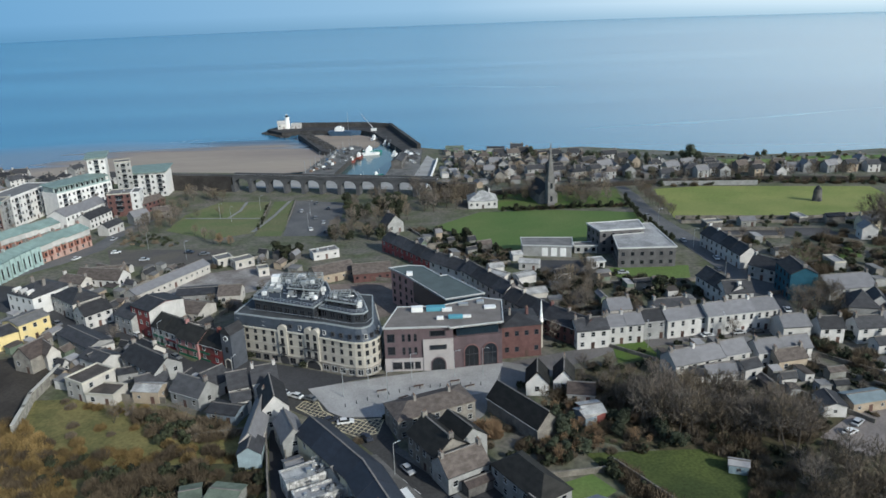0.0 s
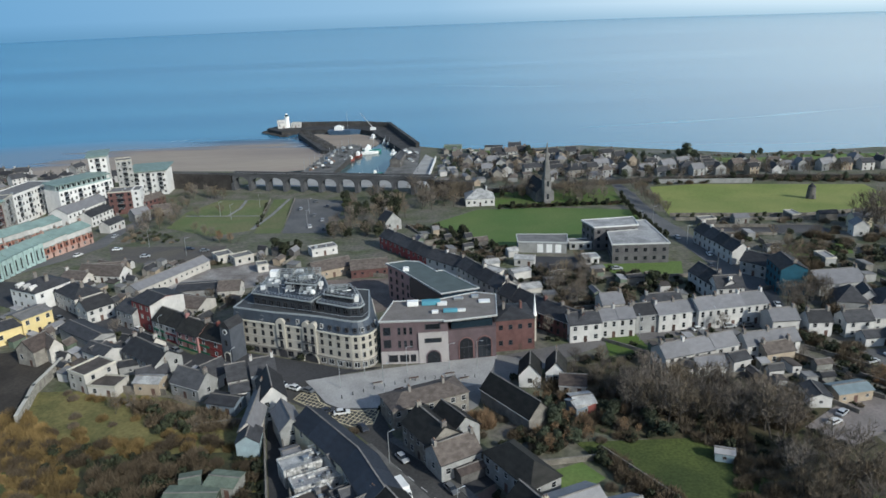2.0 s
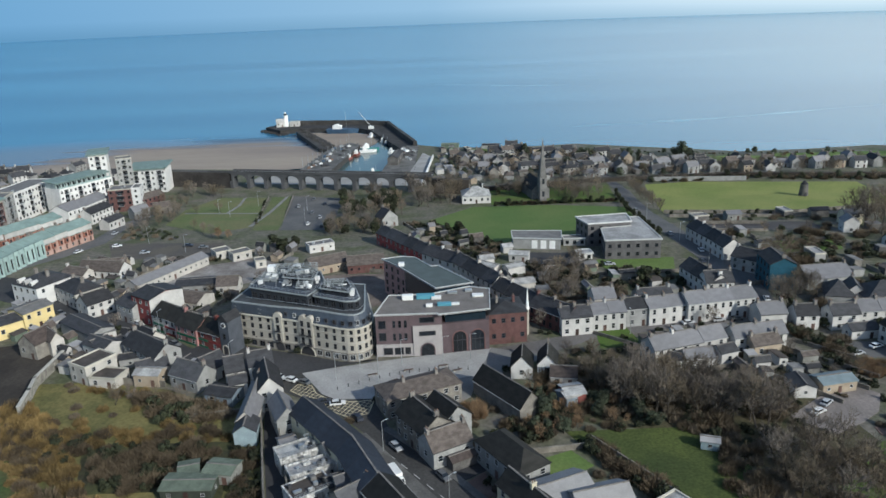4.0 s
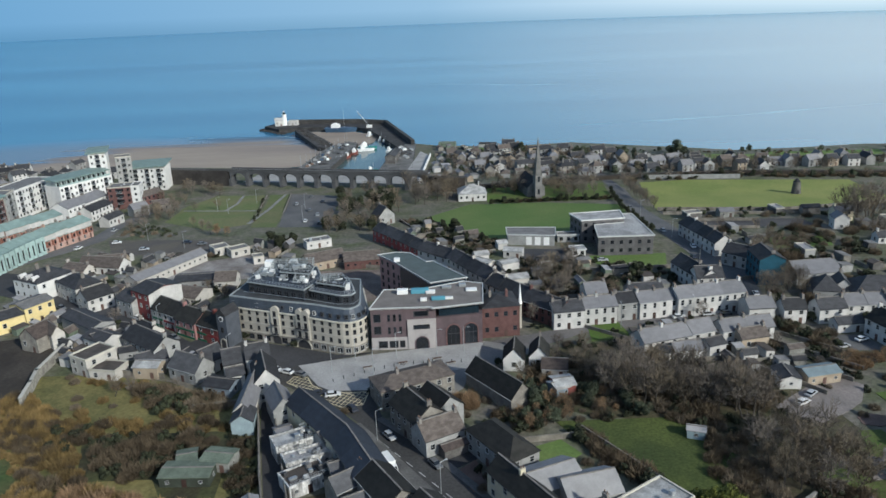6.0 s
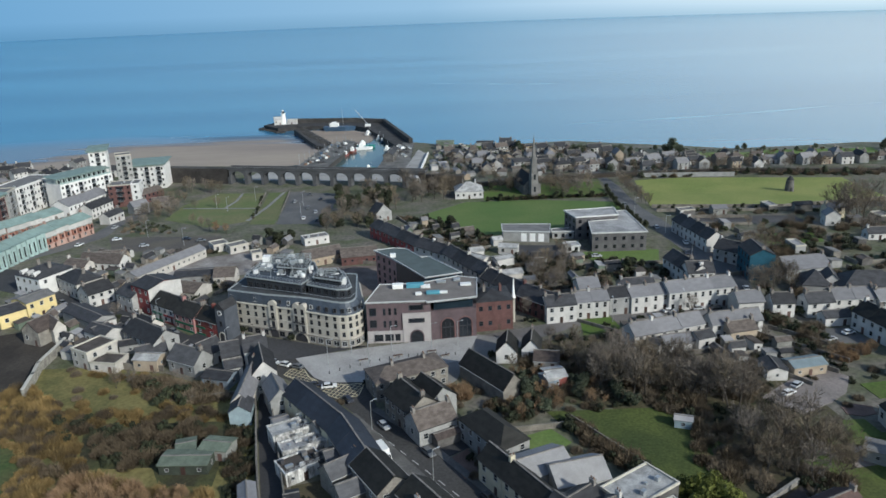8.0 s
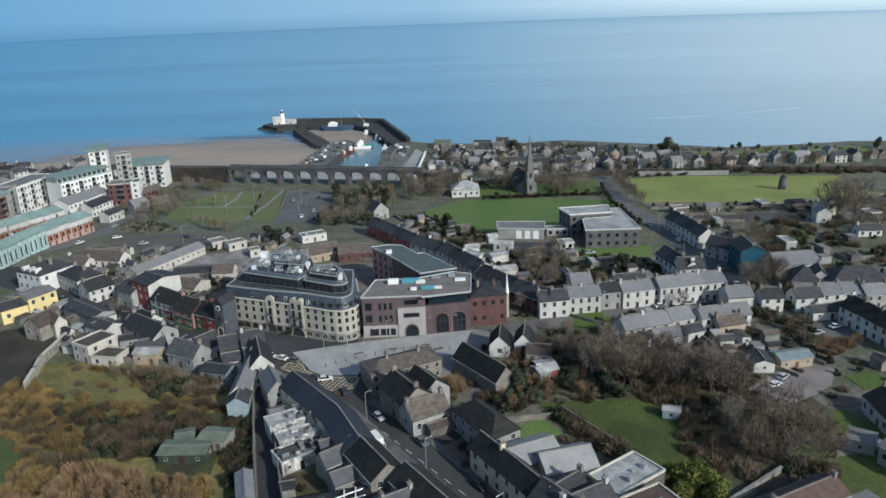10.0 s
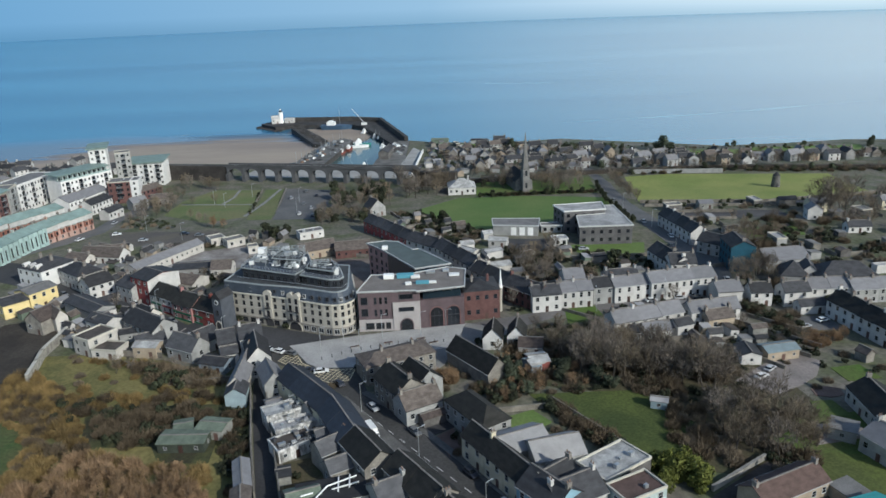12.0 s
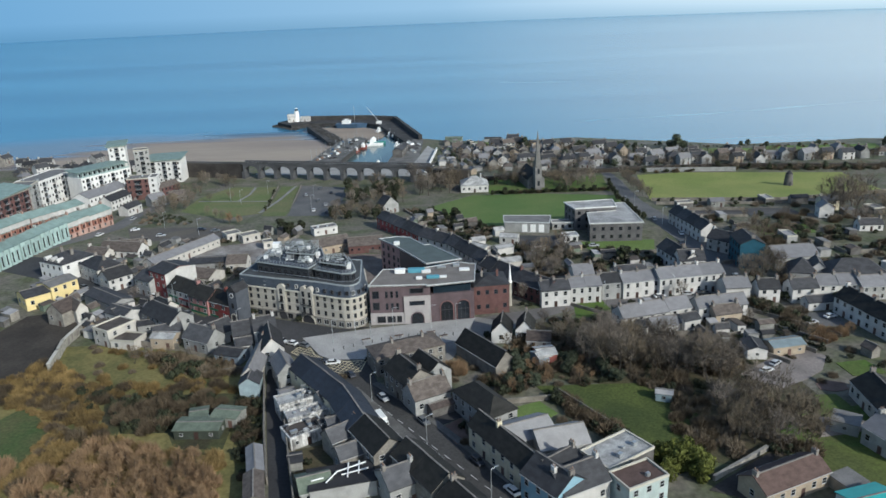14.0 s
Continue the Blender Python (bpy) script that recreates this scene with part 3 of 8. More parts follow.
    ("yard", ((62, 100), (64.6, 102.2), (79.4, 112.6), (84.5, 106.5), (70, 96)), mat("brown_stained_tarmac", (0.078, 0.068, 0.062), 0.95, 0.25, 0.15, 1.5, 0.4), 0.15, "dark brown stained yard", "yard", 0.2),
    ("lawn", ((114.6, 154), (123.1, 155.2), (125, 147.4), (115.5, 146.4)), LAWN, 0.12, "small sunlit lawn", "lawn", 0.2),
    ("lawn", ((100.8, 137), (106.4, 137.2), (107.4, 129.6), (99.4, 129.2)), LAWN, 0.17, "small sunlit lawn", "lawn", 0.2),
    ("lawn", ((86, 108.5), (89, 113), (94.4, 115), (101, 113.6), (109, 113), (112, 104), (104, 96), (95, 101.8), (89, 105)), mat("bright_sunlit_grass", (0.10, 0.125, 0.03), 0.95, 0.3, 0.10, 1.5, 0.6, second=(0.075, 0.09, 0.028)), 0.17, "bright green back lawn", "lawn", 0.2),
    ("lawn", ((141, 284), (168, 284), (164, 271), (141, 270)), GRASS, 0.10, "small green lawn", "lawn", 0.3),
    ("lawn", ((50, 203.5), (60, 204), (62, 192), (49, 190)), LAWN, 0.09, "green verge", "lawn", 0.3),
    ("field", ((-140, 206), (-122, 211), (-114.5, 193), (-114, 178), (-117, 160), (-150, 150)), EARTH, 0.08, "dark bare ground behind a wall", "yard", 0.3),
    ("field", ((-114, 166), (-113, 180), (-98, 180), (-74, 174), (-52, 160), (-46.2, 158.5), (-43.4, 148.6), (-37.6, 124), (-32.8, 106), (-21, 60), (-140, 60), (-130, 150)), WILD, 0.08, "overgrown ochre grass plot", "scrub ground", 0.3),
)
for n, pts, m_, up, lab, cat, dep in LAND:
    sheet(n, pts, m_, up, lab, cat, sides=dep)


# ---- houses ----
def window_mesh(frame_mat, name, cols=1, rowsn=2):
    """One window of unit size: a frame with a sill and glass set back in it, all one skin."""
    bm = bmesh.new()
    xs, zs = [-0.5], [-0.5]
    for c in range(cols):
        xs += [-0.43 + 0.86 * c / cols + (0.03 if c else 0), -0.43 + 0.86 * (c + 1) / cols - (0.03 if c < cols - 1 else 0)]
    for r in range(rowsn):
        zs += [-0.44 + 0.88 * r / rowsn + (0.02 if r else 0), -0.44 + 0.88 * (r + 1) / rowsn - (0.02 if r < rowsn - 1 else 0)]
    xs, zs = xs + [0.5], zs + [0.5]
    g = [[bm.verts.new((x, -0.16 if j < 1 else -0.07, z)) for x in xs] for j, z in enumerate(zs)]
    for j in range(len(zs) - 1):
        for i in range(len(xs) - 1):
            q = [g[j][i], g[j][i + 1], g[j + 1][i + 1], g[j + 1][i]]
            if i % 2 == 1 and j % 2 == 1:
                p = [bm.verts.new((v.co.x, -0.012, v.co.z)) for v in q]
                for k in range(4):
                    bm.faces.new((q[k], q[(k + 1) % 4], p[(k + 1) % 4], p[k]))
                bm.faces.new(p).material_index = 1
            else:
                bm.faces.new(q)
    edge = [g[0][i] for i in range(len(xs))] + [g[j][-1] for j in range(1, len(zs))] + [g[-1][i] for i in range(len(xs) - 2, -1, -1)] + [g[j][0] for j in range(len(zs) - 2, 0, -1)]
    back = [bm.verts.new((v.co.x, 0.05, v.co.z)) for v in edge]
    for k in range(len(edge)):
        bm.faces.new((edge[k], back[k], back[(k + 1) % len(edge)], edge[(k + 1) % len(edge)]))
    return mesh(name, bm, [frame_mat, GLASS])


WIN = window_mesh(FRAMEM, "window")
WIN_DARK = window_mesh(DARKM, "window")
bm = bmesh.new()
box(bm, -0.5, 0.5, -0.05, 0.05, 0, 1, 0)
DOOR = mesh("door", bm, DOORM)
bm = bmesh.new()
tube(bm, (0, 0, 0), (0, 0, 0.55), 0.15, 0.11, 8, 0, True)
POT = mesh("chimney_pot", bm, POTM)

KINDS = {"house": ("house", "house"), "terrace": ("terraced_house", "house"), "apartment": ("apartment_building", "apartment block"), "shed": ("outbuilding", "shed"), "cabin": ("site_cabin", "cabin")}
WORD = {"stainedwhite": "stained white-rendered", "white": "white-rendered", "flatswhite": "white-rendered", "cream": "cream-rendered", "yellow": "yellow-painted", "grey": "grey-rendered", "stone": "grey stone", "offwhite": "off-white rendered", "darkstone": "dark stone", "tanwall": "tan-rendered", "brick": "dark red brick", "orange": "orange brick", "red": "red-painted", "redshop": "maroon-painted", "pink": "pink-painted", "blue": "blue-painted", "paleblue": "pale blue metal", "teal": "dark teal", "paleteal": "pale teal panelled", "glassy": "glazed", "greenish": "green boarded", "darkboards": "shade-darkened green boarded", "greyboard": "grey boarded"}
RWORD = {"blackslate": "mossy slate roof darkened for shade", "midslate": "grey slate roof", "redbrown": "red-brown roof", "slate": "dark slate roof", "navyslate": "slate roof tinted blue for sky reflection", "lightslate": "pale grey slate roof", "tan": "brown tiled roof", "brown": "dark brown tiled roof", "darkflat": "flat brown felt roof", "turq": "verdigris metal roof", "brightturq": "bright turquoise metal roof", "green": "mossy green roof", "flat": "flat felt roof", "turqcap": "overhanging verdigris roof", "whiteflat": "pale metal roof", "paleblue": "pale blue roof", "greyroof": "pale grey roof"}
STOREY = {0: "windowless", 1: "single-storey", 2: "two-storey", 3: "three-storey", 4: "four-storey", 5: "five-storey", 6: "six-storey", 7: "seven-storey"}


def house(kind, key, x, y, z, yaw, L, W, E, R, wall, roof, style, rows):
    """A building whose front eaves start at (x, y); the front runs along yaw, the depth lies to its left."""
    n = max(1, round(L / 7.0)) if kind == "terrace" else 1
    d = Vector((math.cos(radians(yaw)), math.sin(radians(yaw)), 0))
    for i in range(n):
        root = unit(kind, x + d.x * L * i / n, y + d.y * L * i / n, z, yaw, L / n, W, E, R, wall, roof, style, rows, n > 1, i, n, key != "slate_row" or i == 2)
        touches(key, root, L / n, W, E, R, i, wall)


def touches(key, root, L, W, E, R, i, wall):
    """What sets a few of the houses apart from their neighbours."""
    if key == "red_house":
        bm = bmesh.new()
        sec = [(0, -1), (W, -1), (W, E), (W / 2, E + R - 0.3), (0, E)]
        a = [bm.verts.new((L + 0.003, u, v)) for u, v in sec]
        b = [bm.verts.new((L + 0.06, u, v)) for u, v in sec]
        bm.faces.new(b)
        for k in range(5):
            bm.faces.new((a[k], a[(k + 1) % 5], b[(k + 1) % 5], b[k]))
        part("end_wall", bm, WALL["white"], root, "white painted gable end")
    if key == "white_big":
        for u in (0.25, 0.5, 0.75):
            bm = bmesh.new()
            x = L * u
            box(bm, x - 0.8, x + 0.8, 0.5, 3.0, E - 0.1, E + 1.5)
            prism(bm, [(x - 0.95, 0.35), (x + 0.95, 0.35), (x + 0.95, 3.2), (x - 0.95, 3.2)], E + 1.5, E + 2.1, 0, [(x - 0.1, 0.35), (x + 0.1, 0.35), (x + 0.1, 3.2), (x - 0.1, 3.2)])
            dm = part("dormer", bm, WALL["white"], root, "white gabled dormer")
            part("window", WIN, None, dm, "", pose(x, 0.5, E + 0.75) @ Matrix.Diagonal((1.0, 1, 1.1, 1)))
    if key == "turq_flats":
        # set-back top storey under a wide verdigris roof, with a framed terrace before it
        bm = bmesh.new()
        box(bm, 0.6, L - 0.6, 3.4, W - 0.4, E, E + 3.0)
        top_ = part("top_storey", bm, WALL["paleteal"], root, "pale verdigris set-back storey")
        bm = bmesh.new()
        prism(bm, [(-0.6, 1.6), (L + 0.6, 1.6), (L + 0.6, W + 0.6), (-0.6, W + 0.6)], E + 3.0, E + 3.45)
        for v in bm.verts:
            v.co.z += 0.08 * v.co.y
        part("roof", bm, ROOF["turq"], top_, "verdigris metal roof")
        for k in range(11):
            x = 0.8 + (L - 1.6) * k / 10
            bm = bmesh.new()
            box(bm, x - 0.12, x + 0.12, 0.3, 0.55, E + 0.4, E + 3.1)
            box(bm, x - 0.12, x + 0.12, 0.3, 3.4, E + 2.9, E + 3.12)
            part("terrace_frame", bm, MATS["verdigris_panels"], top_)
            if k < 10:
                part("window", WIN_DARK, None, top_, "", pose(x + (L - 1.6) / 20, 3.4, E + 1.5) @ Matrix.Diagonal((2.2, 1, 2.1, 1)))
        bm = bmesh.new()
        box(bm, 0.6, L - 0.6, 0.28, 0.36, E + 0.4, E + 1.3)
        part("terrace_screen", bm, MATS["verdigris_panels"], top_, "green glazed balustrade")
    if key == "flat_ext" and L > 9:
        # boxes, rails, dishes and pipes on the stained flat roofs
        rnd = random.Random(int(L * 10 + W * 7))
        for k in range(4):
            x, y, a, h = rnd.uniform(0.6, L - 2.4), rnd.uniform(0.5, W - 1.8), rnd.uniform(0.6, 1.7), rnd.uniform(0.4, 1.1)
            bm = bmesh.new()
            box(bm, x, x + a, y, y + rnd.uniform(0.6, 1.2), E + 0.06, E + h)
            box(bm, x - 0.06, x + a + 0.06, y - 0.06, y + 0.5, E + h, E + h + 0.05)
            part("roof_box", bm, (METAL, ROOF["flat"], WALL["stainedwhite"], DARKM)[k], root, "boxed roof plant")
        bm = bmesh.new()
        for k in range(9):
            x = 0.3 + (L - 0.6) * k / 8
            box(bm, x - 0.03, x + 0.03, -0.02, 0.04, E + 0.45, E + 1.3)
        for z in (0.85, 1.28):
            box(bm, 0.3, L - 0.3, -0.02, 0.04, E + z, E + z + 0.05)
        part("railing", bm, METAL, root, "thin metal roof railing")
        for k in range(2):
            x = rnd.uniform(1, L - 1)
            bm = bmesh.new()
            tube(bm, (x, W - 0.4, E), (x, W - 0.4, E + 1.5), 0.04, 0.04, 6)
            bmesh.ops.create_cone(bm, cap_ends=True, segments=12, radius1=0.45, radius2=0.12, depth=0.16, matrix=Matrix.Translation((x, W - 0.55, E + 1.5)) @ Matrix.Rotation(radians(-70), 4, "X"))
            part("satellite_dish", bm, METAL, root, "grey satellite dish on a pole")
        for x in (0.5, L * 0.55):
            bm = bmesh.new()
            tube(bm, (x, -0.08, -0.5), (x, -0.08, E), 0.06, 0.06, 6)
            part("downpipe", bm, DARKM, root)
        bm = bmesh.new()
        box(bm, L * 0.62, L * 0.62 + 1.5, W * 0.4, W * 0.4 + 1.0, E + 0.05, E + 0.28)
        part("rooflight", bm, GLASS, root, "dark glazed rooflight")
    if key == "pub_row":
        bm = bmesh.new()
        box(bm, 0.4, L - 0.4, -0.12, 0.02, 2.35, 3.0)
        sf = part("shop_fascia", bm, SHOPS[i % 3] if wall != "redshop" else SHOPS[i % 2], root, "painted shop fascia")
        bm = bmesh.new()
        box(bm, 0.5, L - 0.5, -0.1, 0.02, 0.0, 0.7)
        part("stall_riser", bm, SHOPS[i % 3], sf)
    if key in ("white_flats", "tower_flats", "turq_flats", "brick_flats"):
        # balconies with dark recesses behind them
        rows = max(2, round(E / 3.1))
        for k in range(max(1, int(L / 7))):
            x = L * (k + 0.5) / max(1, int(L / 7))
            for r in range(1, rows):
                z = E * r / rows
                bm = bmesh.new()
                box(bm, x - 1.4, x + 1.4, -1.2, 0.0, z, z + 0.15)
                for q in range(8):
                    box(bm, x - 1.4 + 0.39 * q, x - 1.36 + 0.39 * q, -1.2, -1.16, z + 0.15, z + 1.1)
                box(bm, x - 1.4, x + 1.4, -1.22, -1.14, z + 1.1, z + 1.16)
                bl_ = part("balcony", bm, METAL, root)
                bm = bmesh.new()
                box(bm, x - 1.2, x + 1.2, -0.1, -0.02, z + 0.15, z + 2.3)
                part("balcony_door", bm, GLASS, bl_)


SHOPS = [mat("shop_green", (0.03, 0.16, 0.09), 0.6, 0.1, 0.5, 5), mat("shop_red", (0.30, 0.05, 0.05), 0.6, 0.1, 0.5, 5), mat("shop_navy", (0.03, 0.045, 0.09), 0.6, 0.1, 0.5, 5), mat("shop_cream", (0.5, 0.44, 0.33), 0.6, 0.1, 0.5, 5)]
FOOT = []


def unit(kind, x, y, z, yaw, L, W, E, R, wall, roof, style, rows, joined, i, n, stacks=True):
    rnd = random.Random(int(x * 131 + y * 17))
    FOOT.append((x, y, math.cos(radians(yaw)), math.sin(radians(yaw)), L, W))
    name, cat = KINDS[kind]
    z = min(z, ground_z(x, y)) if y > 290 else z
    root = thing(name, pose(x, y, z, 0, 0, yaw), f"{WORD[wall]} {STOREY[rows]} {cat} with {RWORD[roof]}", cat, "terraced houses" if joined else "")
    wm, rm = WALL[wall], ROOF[roof]
    lift = rnd.uniform(-0.15, 0.15) if joined else 0.0
    E = E + lift
    bm = bmesh.new()
    o = 0.28
    if style == "flat":
        box(bm, 0, L, 0, W, -2.0, E)
        part("wall", bm, wm, root)
        bm = bmesh.new()
        low_roof = kind == "shed" and L < 7
        for a in () if low_roof else ((-0.1, L + 0.1, -0.1, 0.25), (-0.1, L + 0.1, W - 0.25, W + 0.1), (-0.1, 0.25, 0.25, W - 0.25), (L - 0.25, L + 0.1, 0.25, W - 0.25)):
            box(bm, *a, E - 0.15, E + 0.45)
        if low_roof:
            bm.free()
        else:
            part("parapet", bm, wm if wall in ("white", "flatswhite", "stainedwhite") else STONEM, root)
        bm = bmesh.new()
        if roof == "turqcap":
            prism(bm, [(-1.3, -1.4), (L + 1.3, -1.4), (L + 1.3, W + 1.4), (-1.3, W + 1.4)], E + 0.5, E + 1.1)
            for v in bm.verts:
                v.co.z += 0.12 * v.co.y + 0.03 * v.co.x
        else:
            k = -0.18 if low_roof else 0.25
            box(bm, k, L - k, k, W - k, E - 0.1, E + 0.06)
            if low_roof:
                for v in bm.verts:
                    v.co.z += 0.35 * v.co.y / W
        part("roof", bm, rm, root)
        if L > 9 and kind != "cabin":
            for k in range(rnd.randint(1, 3)):
                bm = bmesh.new()
                ux, uy, s = rnd.uniform(1.5, L - 2.5), rnd.uniform(1.5, W - 2.5), rnd.uniform(0.5, 1.2)
                box(bm, ux, ux + s, uy, uy + s * 0.8, E + 0.06, E + 0.06 + s * 0.9)
                part("roof_vent", bm, METAL, root)
    elif style in ("gable", "cross"):
        if style == "gable":
            sec = [(0, 0), (W, 0), (W, E), (W / 2, E + R), (0, E)]
            P = lambda u, v, w: (w, u, v)
            long, half = L, W
        else:
            sec = [(0, 0), (L, 0), (L, E), (L / 2, E + R), (0, E)]
            P = lambda u, v, w: (u, w, v)
            long, half = W, L
        sec[0], sec[1] = (sec[0][0], -2.0), (sec[1][0], -2.0)
        a = [bm.verts.new(P(u, v, 0)) for u, v in sec]
        b = [bm.verts.new(P(u, v, long)) for u, v in sec]
        bm.faces.new(a)
        bm.faces.new(b[::-1])
        for k in range(5):
            if k not in (2, 3):
                bm.faces.new((a[k], b[k], b[(k + 1) % 5], a[(k + 1) % 5]))
        bmesh.ops.recalc_face_normals(bm, faces=bm.faces)
        part("wall", bm, wm, root)
        bm = bmesh.new()
        sl = R / (half / 2)
        e0, e1 = (0.0 if joined and i > 0 else -o), (long if joined and i < n - 1 else long + o)
        for s in (0, 1):
            pts = [(-o, E - o * sl), (half / 2, E + R), (half / 2, E + R + 0.2), (-o, E - o * sl + 0.2)]
            pts = [(half - u, v) for u, v in pts] if s else pts
            a = [bm.verts.new(P(u, v, e0)) for u, v in pts]
            b = [bm.verts.new(P(u, v, e1)) for u, v in pts]
            bm.faces.new(a)
            bm.faces.new(b[::-1])
            for k in range(4):
                bm.faces.new((a[k], b[k], b[(k + 1) % 4], a[(k + 1) % 4]))
        bmesh.ops.recalc_face_normals(bm, faces=bm.faces)
        part("roof", bm, rm, root)
        bm = bmesh.new()
        rg = half / 2
        if style == "gable":
            box(bm, e0, e1, rg - 0.16, rg + 0.16, E + R + 0.1, E + R + 0.3)
        else:
            box(bm, rg - 0.16, rg + 0.16, e0, e1, E + R + 0.1, E + R + 0.3)
        part("ridge_tiles", bm, STACKM, root)
        if style == "gable" and y < 215 and kind != "shed":
            gm = FRAMEM if rnd.random() < 0.5 else DARKM
            for yy in (-o - 0.12, W + o):
                bm = bmesh.new()
                box(bm, e0, e1, yy, yy + 0.12, E - o * sl - 0.02, E - o * sl + 0.12)
                part("gutter", bm, gm, root)
    else:
        box(bm, 0, L, 0, W, -2.0, E)
        part("wall", bm, wm, root)
        bm = bmesh.new()
        q = min(L, W) / 2
        base = [(-o, -o), (L + o, -o), (L + o, W + o), (-o, W + o)]
        lo = [bm.verts.new((*p, E - 0.05)) for p in base]
        mid_ = [bm.verts.new((*p, E + 0.12)) for p in base]
        if L >= W:
            tp = [bm.verts.new((q * 0.95, W / 2, E + R)), bm.verts.new((L - q * 0.95, W / 2, E + R))]
            fs = [(mid_[0], mid_[1], tp[1], tp[0]), (mid_[1], mid_[2], tp[1]), (mid_[2], mid_[3], tp[0], tp[1]), (mid_[3], mid_[0], tp[0])]
        else:
            tp = [bm.verts.new((L / 2, q * 0.95, E + R)), bm.verts.new((L / 2, W - q * 0.95, E + R))]
            fs = [(mid_[0], mid_[1], tp[0]), (mid_[1], mid_[2], tp[1], tp[0]), (mid_[2], mid_[3], tp[1]), (mid_[3], mid_[0], tp[0], tp[1])]
        for f in fs:
            bm.faces.new(f)
        for k in range(4):
            bm.faces.new((lo[k], lo[(k + 1) % 4], mid_[(k + 1) % 4], mid_[k]))
        bm.faces.new(lo[::-1])
        bmesh.ops.recalc_face_normals(bm, faces=bm.faces)
        part("roof", bm, rm, root)
    # chimneys
    if stacks and kind in ("house", "terrace") and style != "flat" and rows and R >= 2 and min(L, W) > 4.5 and rnd.random() < 0.7:
        spots = [(L - 0.45, W / 2)] if style == "gable" else [(L / 2, W - 0.6)]
        if style == "gable" and (i == 0) and rnd.random() < 0.8:
            spots.append((0.45, W / 2))
        if style == "hip":
            spots = [(L * 0.3, W / 2), (L * 0.75, W / 2)]
        for cx, cy in spots:
            h = E + R
            bm = bmesh.new()
            box(bm, cx - 0.35, cx + 0.35, cy - 0.6, cy + 0.6, h - 1.2, h + 1.0)
            box(bm, cx - 0.42, cx + 0.42, cy - 0.67, cy + 0.67, h + 1.0, h + 1.15)
            ch = part("chimney", bm, rnd.choice((STACKM, STACKM, STACKM, wm)), root)
            for dy in (-0.32, 0.32) if y < 330 else ():
                part("chimney_pot", POT, None, ch, "", pose(cx, cy + dy, h + 1.13))
    if kind == "terrace" and roof == "turq":
        bays = {"orange": "baybrick", "white": "baybrick", "paleteal": "bayteal"}[wall]
        for bx in (L * 0.27, L * 0.73):
            bm = bmesh.new()
            b0, b1 = (2.8, 5.5) if wall != "paleteal" else (0.4, E + 0.6)
            prism(bm, [(bx - 0.95, -1.0), (bx + 0.95, -1.0 if wall != "paleteal" else -1.7), (bx + 0.95, 0.1), (bx - 0.95, 0.1)], b0, b1, 0)
            bay = part("bay_window", bm, WALL[bays], root, "boxed brick bay" if wall != "paleteal" else "angled verdigris panelled bay")
            part("window", WIN_DARK, None, bay, "", pose(bx, -1.0 if wall != "paleteal" else -1.38, (b0 + b1) / 2) @ Matrix.Diagonal((1.1, 1, (b1 - b0) * 0.55, 1)))
            bm = bmesh.new()
            box(bm, bx - 1.05, bx + 1.05, -1.15, 0.05, b1, b1 + 0.12)
            part("bay_roof", bm, rm, bay)
        if wall == "orange":
            bm = bmesh.new()
            box(bm, 0.0, L, -0.06, 0.1, E - 2.4, E - 0.3)
            part("frieze", bm, WALL["white"], root, "white rendered upper band")
    # openings
    if rows:
        sh = E / rows
        wmesh = WIN_DARK if wall in ("teal", "brick") else WIN
        ww, wh = (1.25, min(1.5, sh * 0.52)) if kind != "shed" else (0.9, 0.8)
        tall = joined and x > 30 and 190 < y < 215
        if tall:
            ww, wh = 1.05, min(1.8, sh * 0.6)
        sides = [("f", L), ("b", L)]
        if (y > 90 or kind == "shed") and abs((yaw + 180) % 360 - 180) < 60:
            sides.pop()  # blind seaward backs
        if y > 420:
            sides = sides[:1]
        elif not (joined and 0 < i) and not (x < -60 and y > 300):
            sides.append(("l", W))
        if y <= 420 and not (joined and i < n - 1) and not (x > 100 and y > 200):
            sides.append(("r", W))
        for sd, ln in sides:
            step = (2.2 if tall else 2.7) if sd == "f" else 3.6
            nc = max(1, int((ln - 0.8) / step))
            for r in range(rows):
                for c in range(nc):
                    u = ln * (c + 0.5) / nc
                    zc = sh * r + sh * 0.55
                    if sd == "f" and r == 0 and c == nc // 2 and kind != "cabin" and nc > 1:
                        part("door", DOOR, None, root, "", pose(u, 0, 0) @ Matrix.Diagonal((1.05, 1, 2.1, 1)))
                        continue
                    if sd in "lrb" and rnd.random() < 0.35:
                        continue
                    m = {"f": pose(u, 0, zc), "b": pose(L - u, W, zc, 0, 0, 180), "r": pose(L, u, zc, 0, 0, 90), "l": pose(0, W - u, zc, 0, 0, -90)}[sd]
                    part("window", wmesh, None, root, "", m @ Matrix.Diagonal((ww, 1, wh, 1)))
    return root


house("shed", "lane_shed", -36.0, 106.0, 0, 16, 3.4, 10, 3.2, 0.8, "greyboard", "lightslate", "cross", 0)
house("shed", "lane_shed", -34.2, 96.0, 0, 14, 4.0, 9.4, 3.4, 0.8, "greyboard", "tan", "cross", 0)
house("shed", "flat_ext", -34.6, 132.0, 0, 28, 12.0, 5.4, 4.2, 0, "stainedwhite", "whiteflat", "flat", 1)
house("shed", "flat_ext", -31.4, 126.6, 0, 26, 11.0, 4.4, 3.5, 0, "stainedwhite", "greyroof", "flat", 1)
house("shed", "flat_ext", -29.3, 118.8, 0, 34, 9.4, 6.2, 3.0, 0, "stainedwhite", "darkflat", "flat", 1)
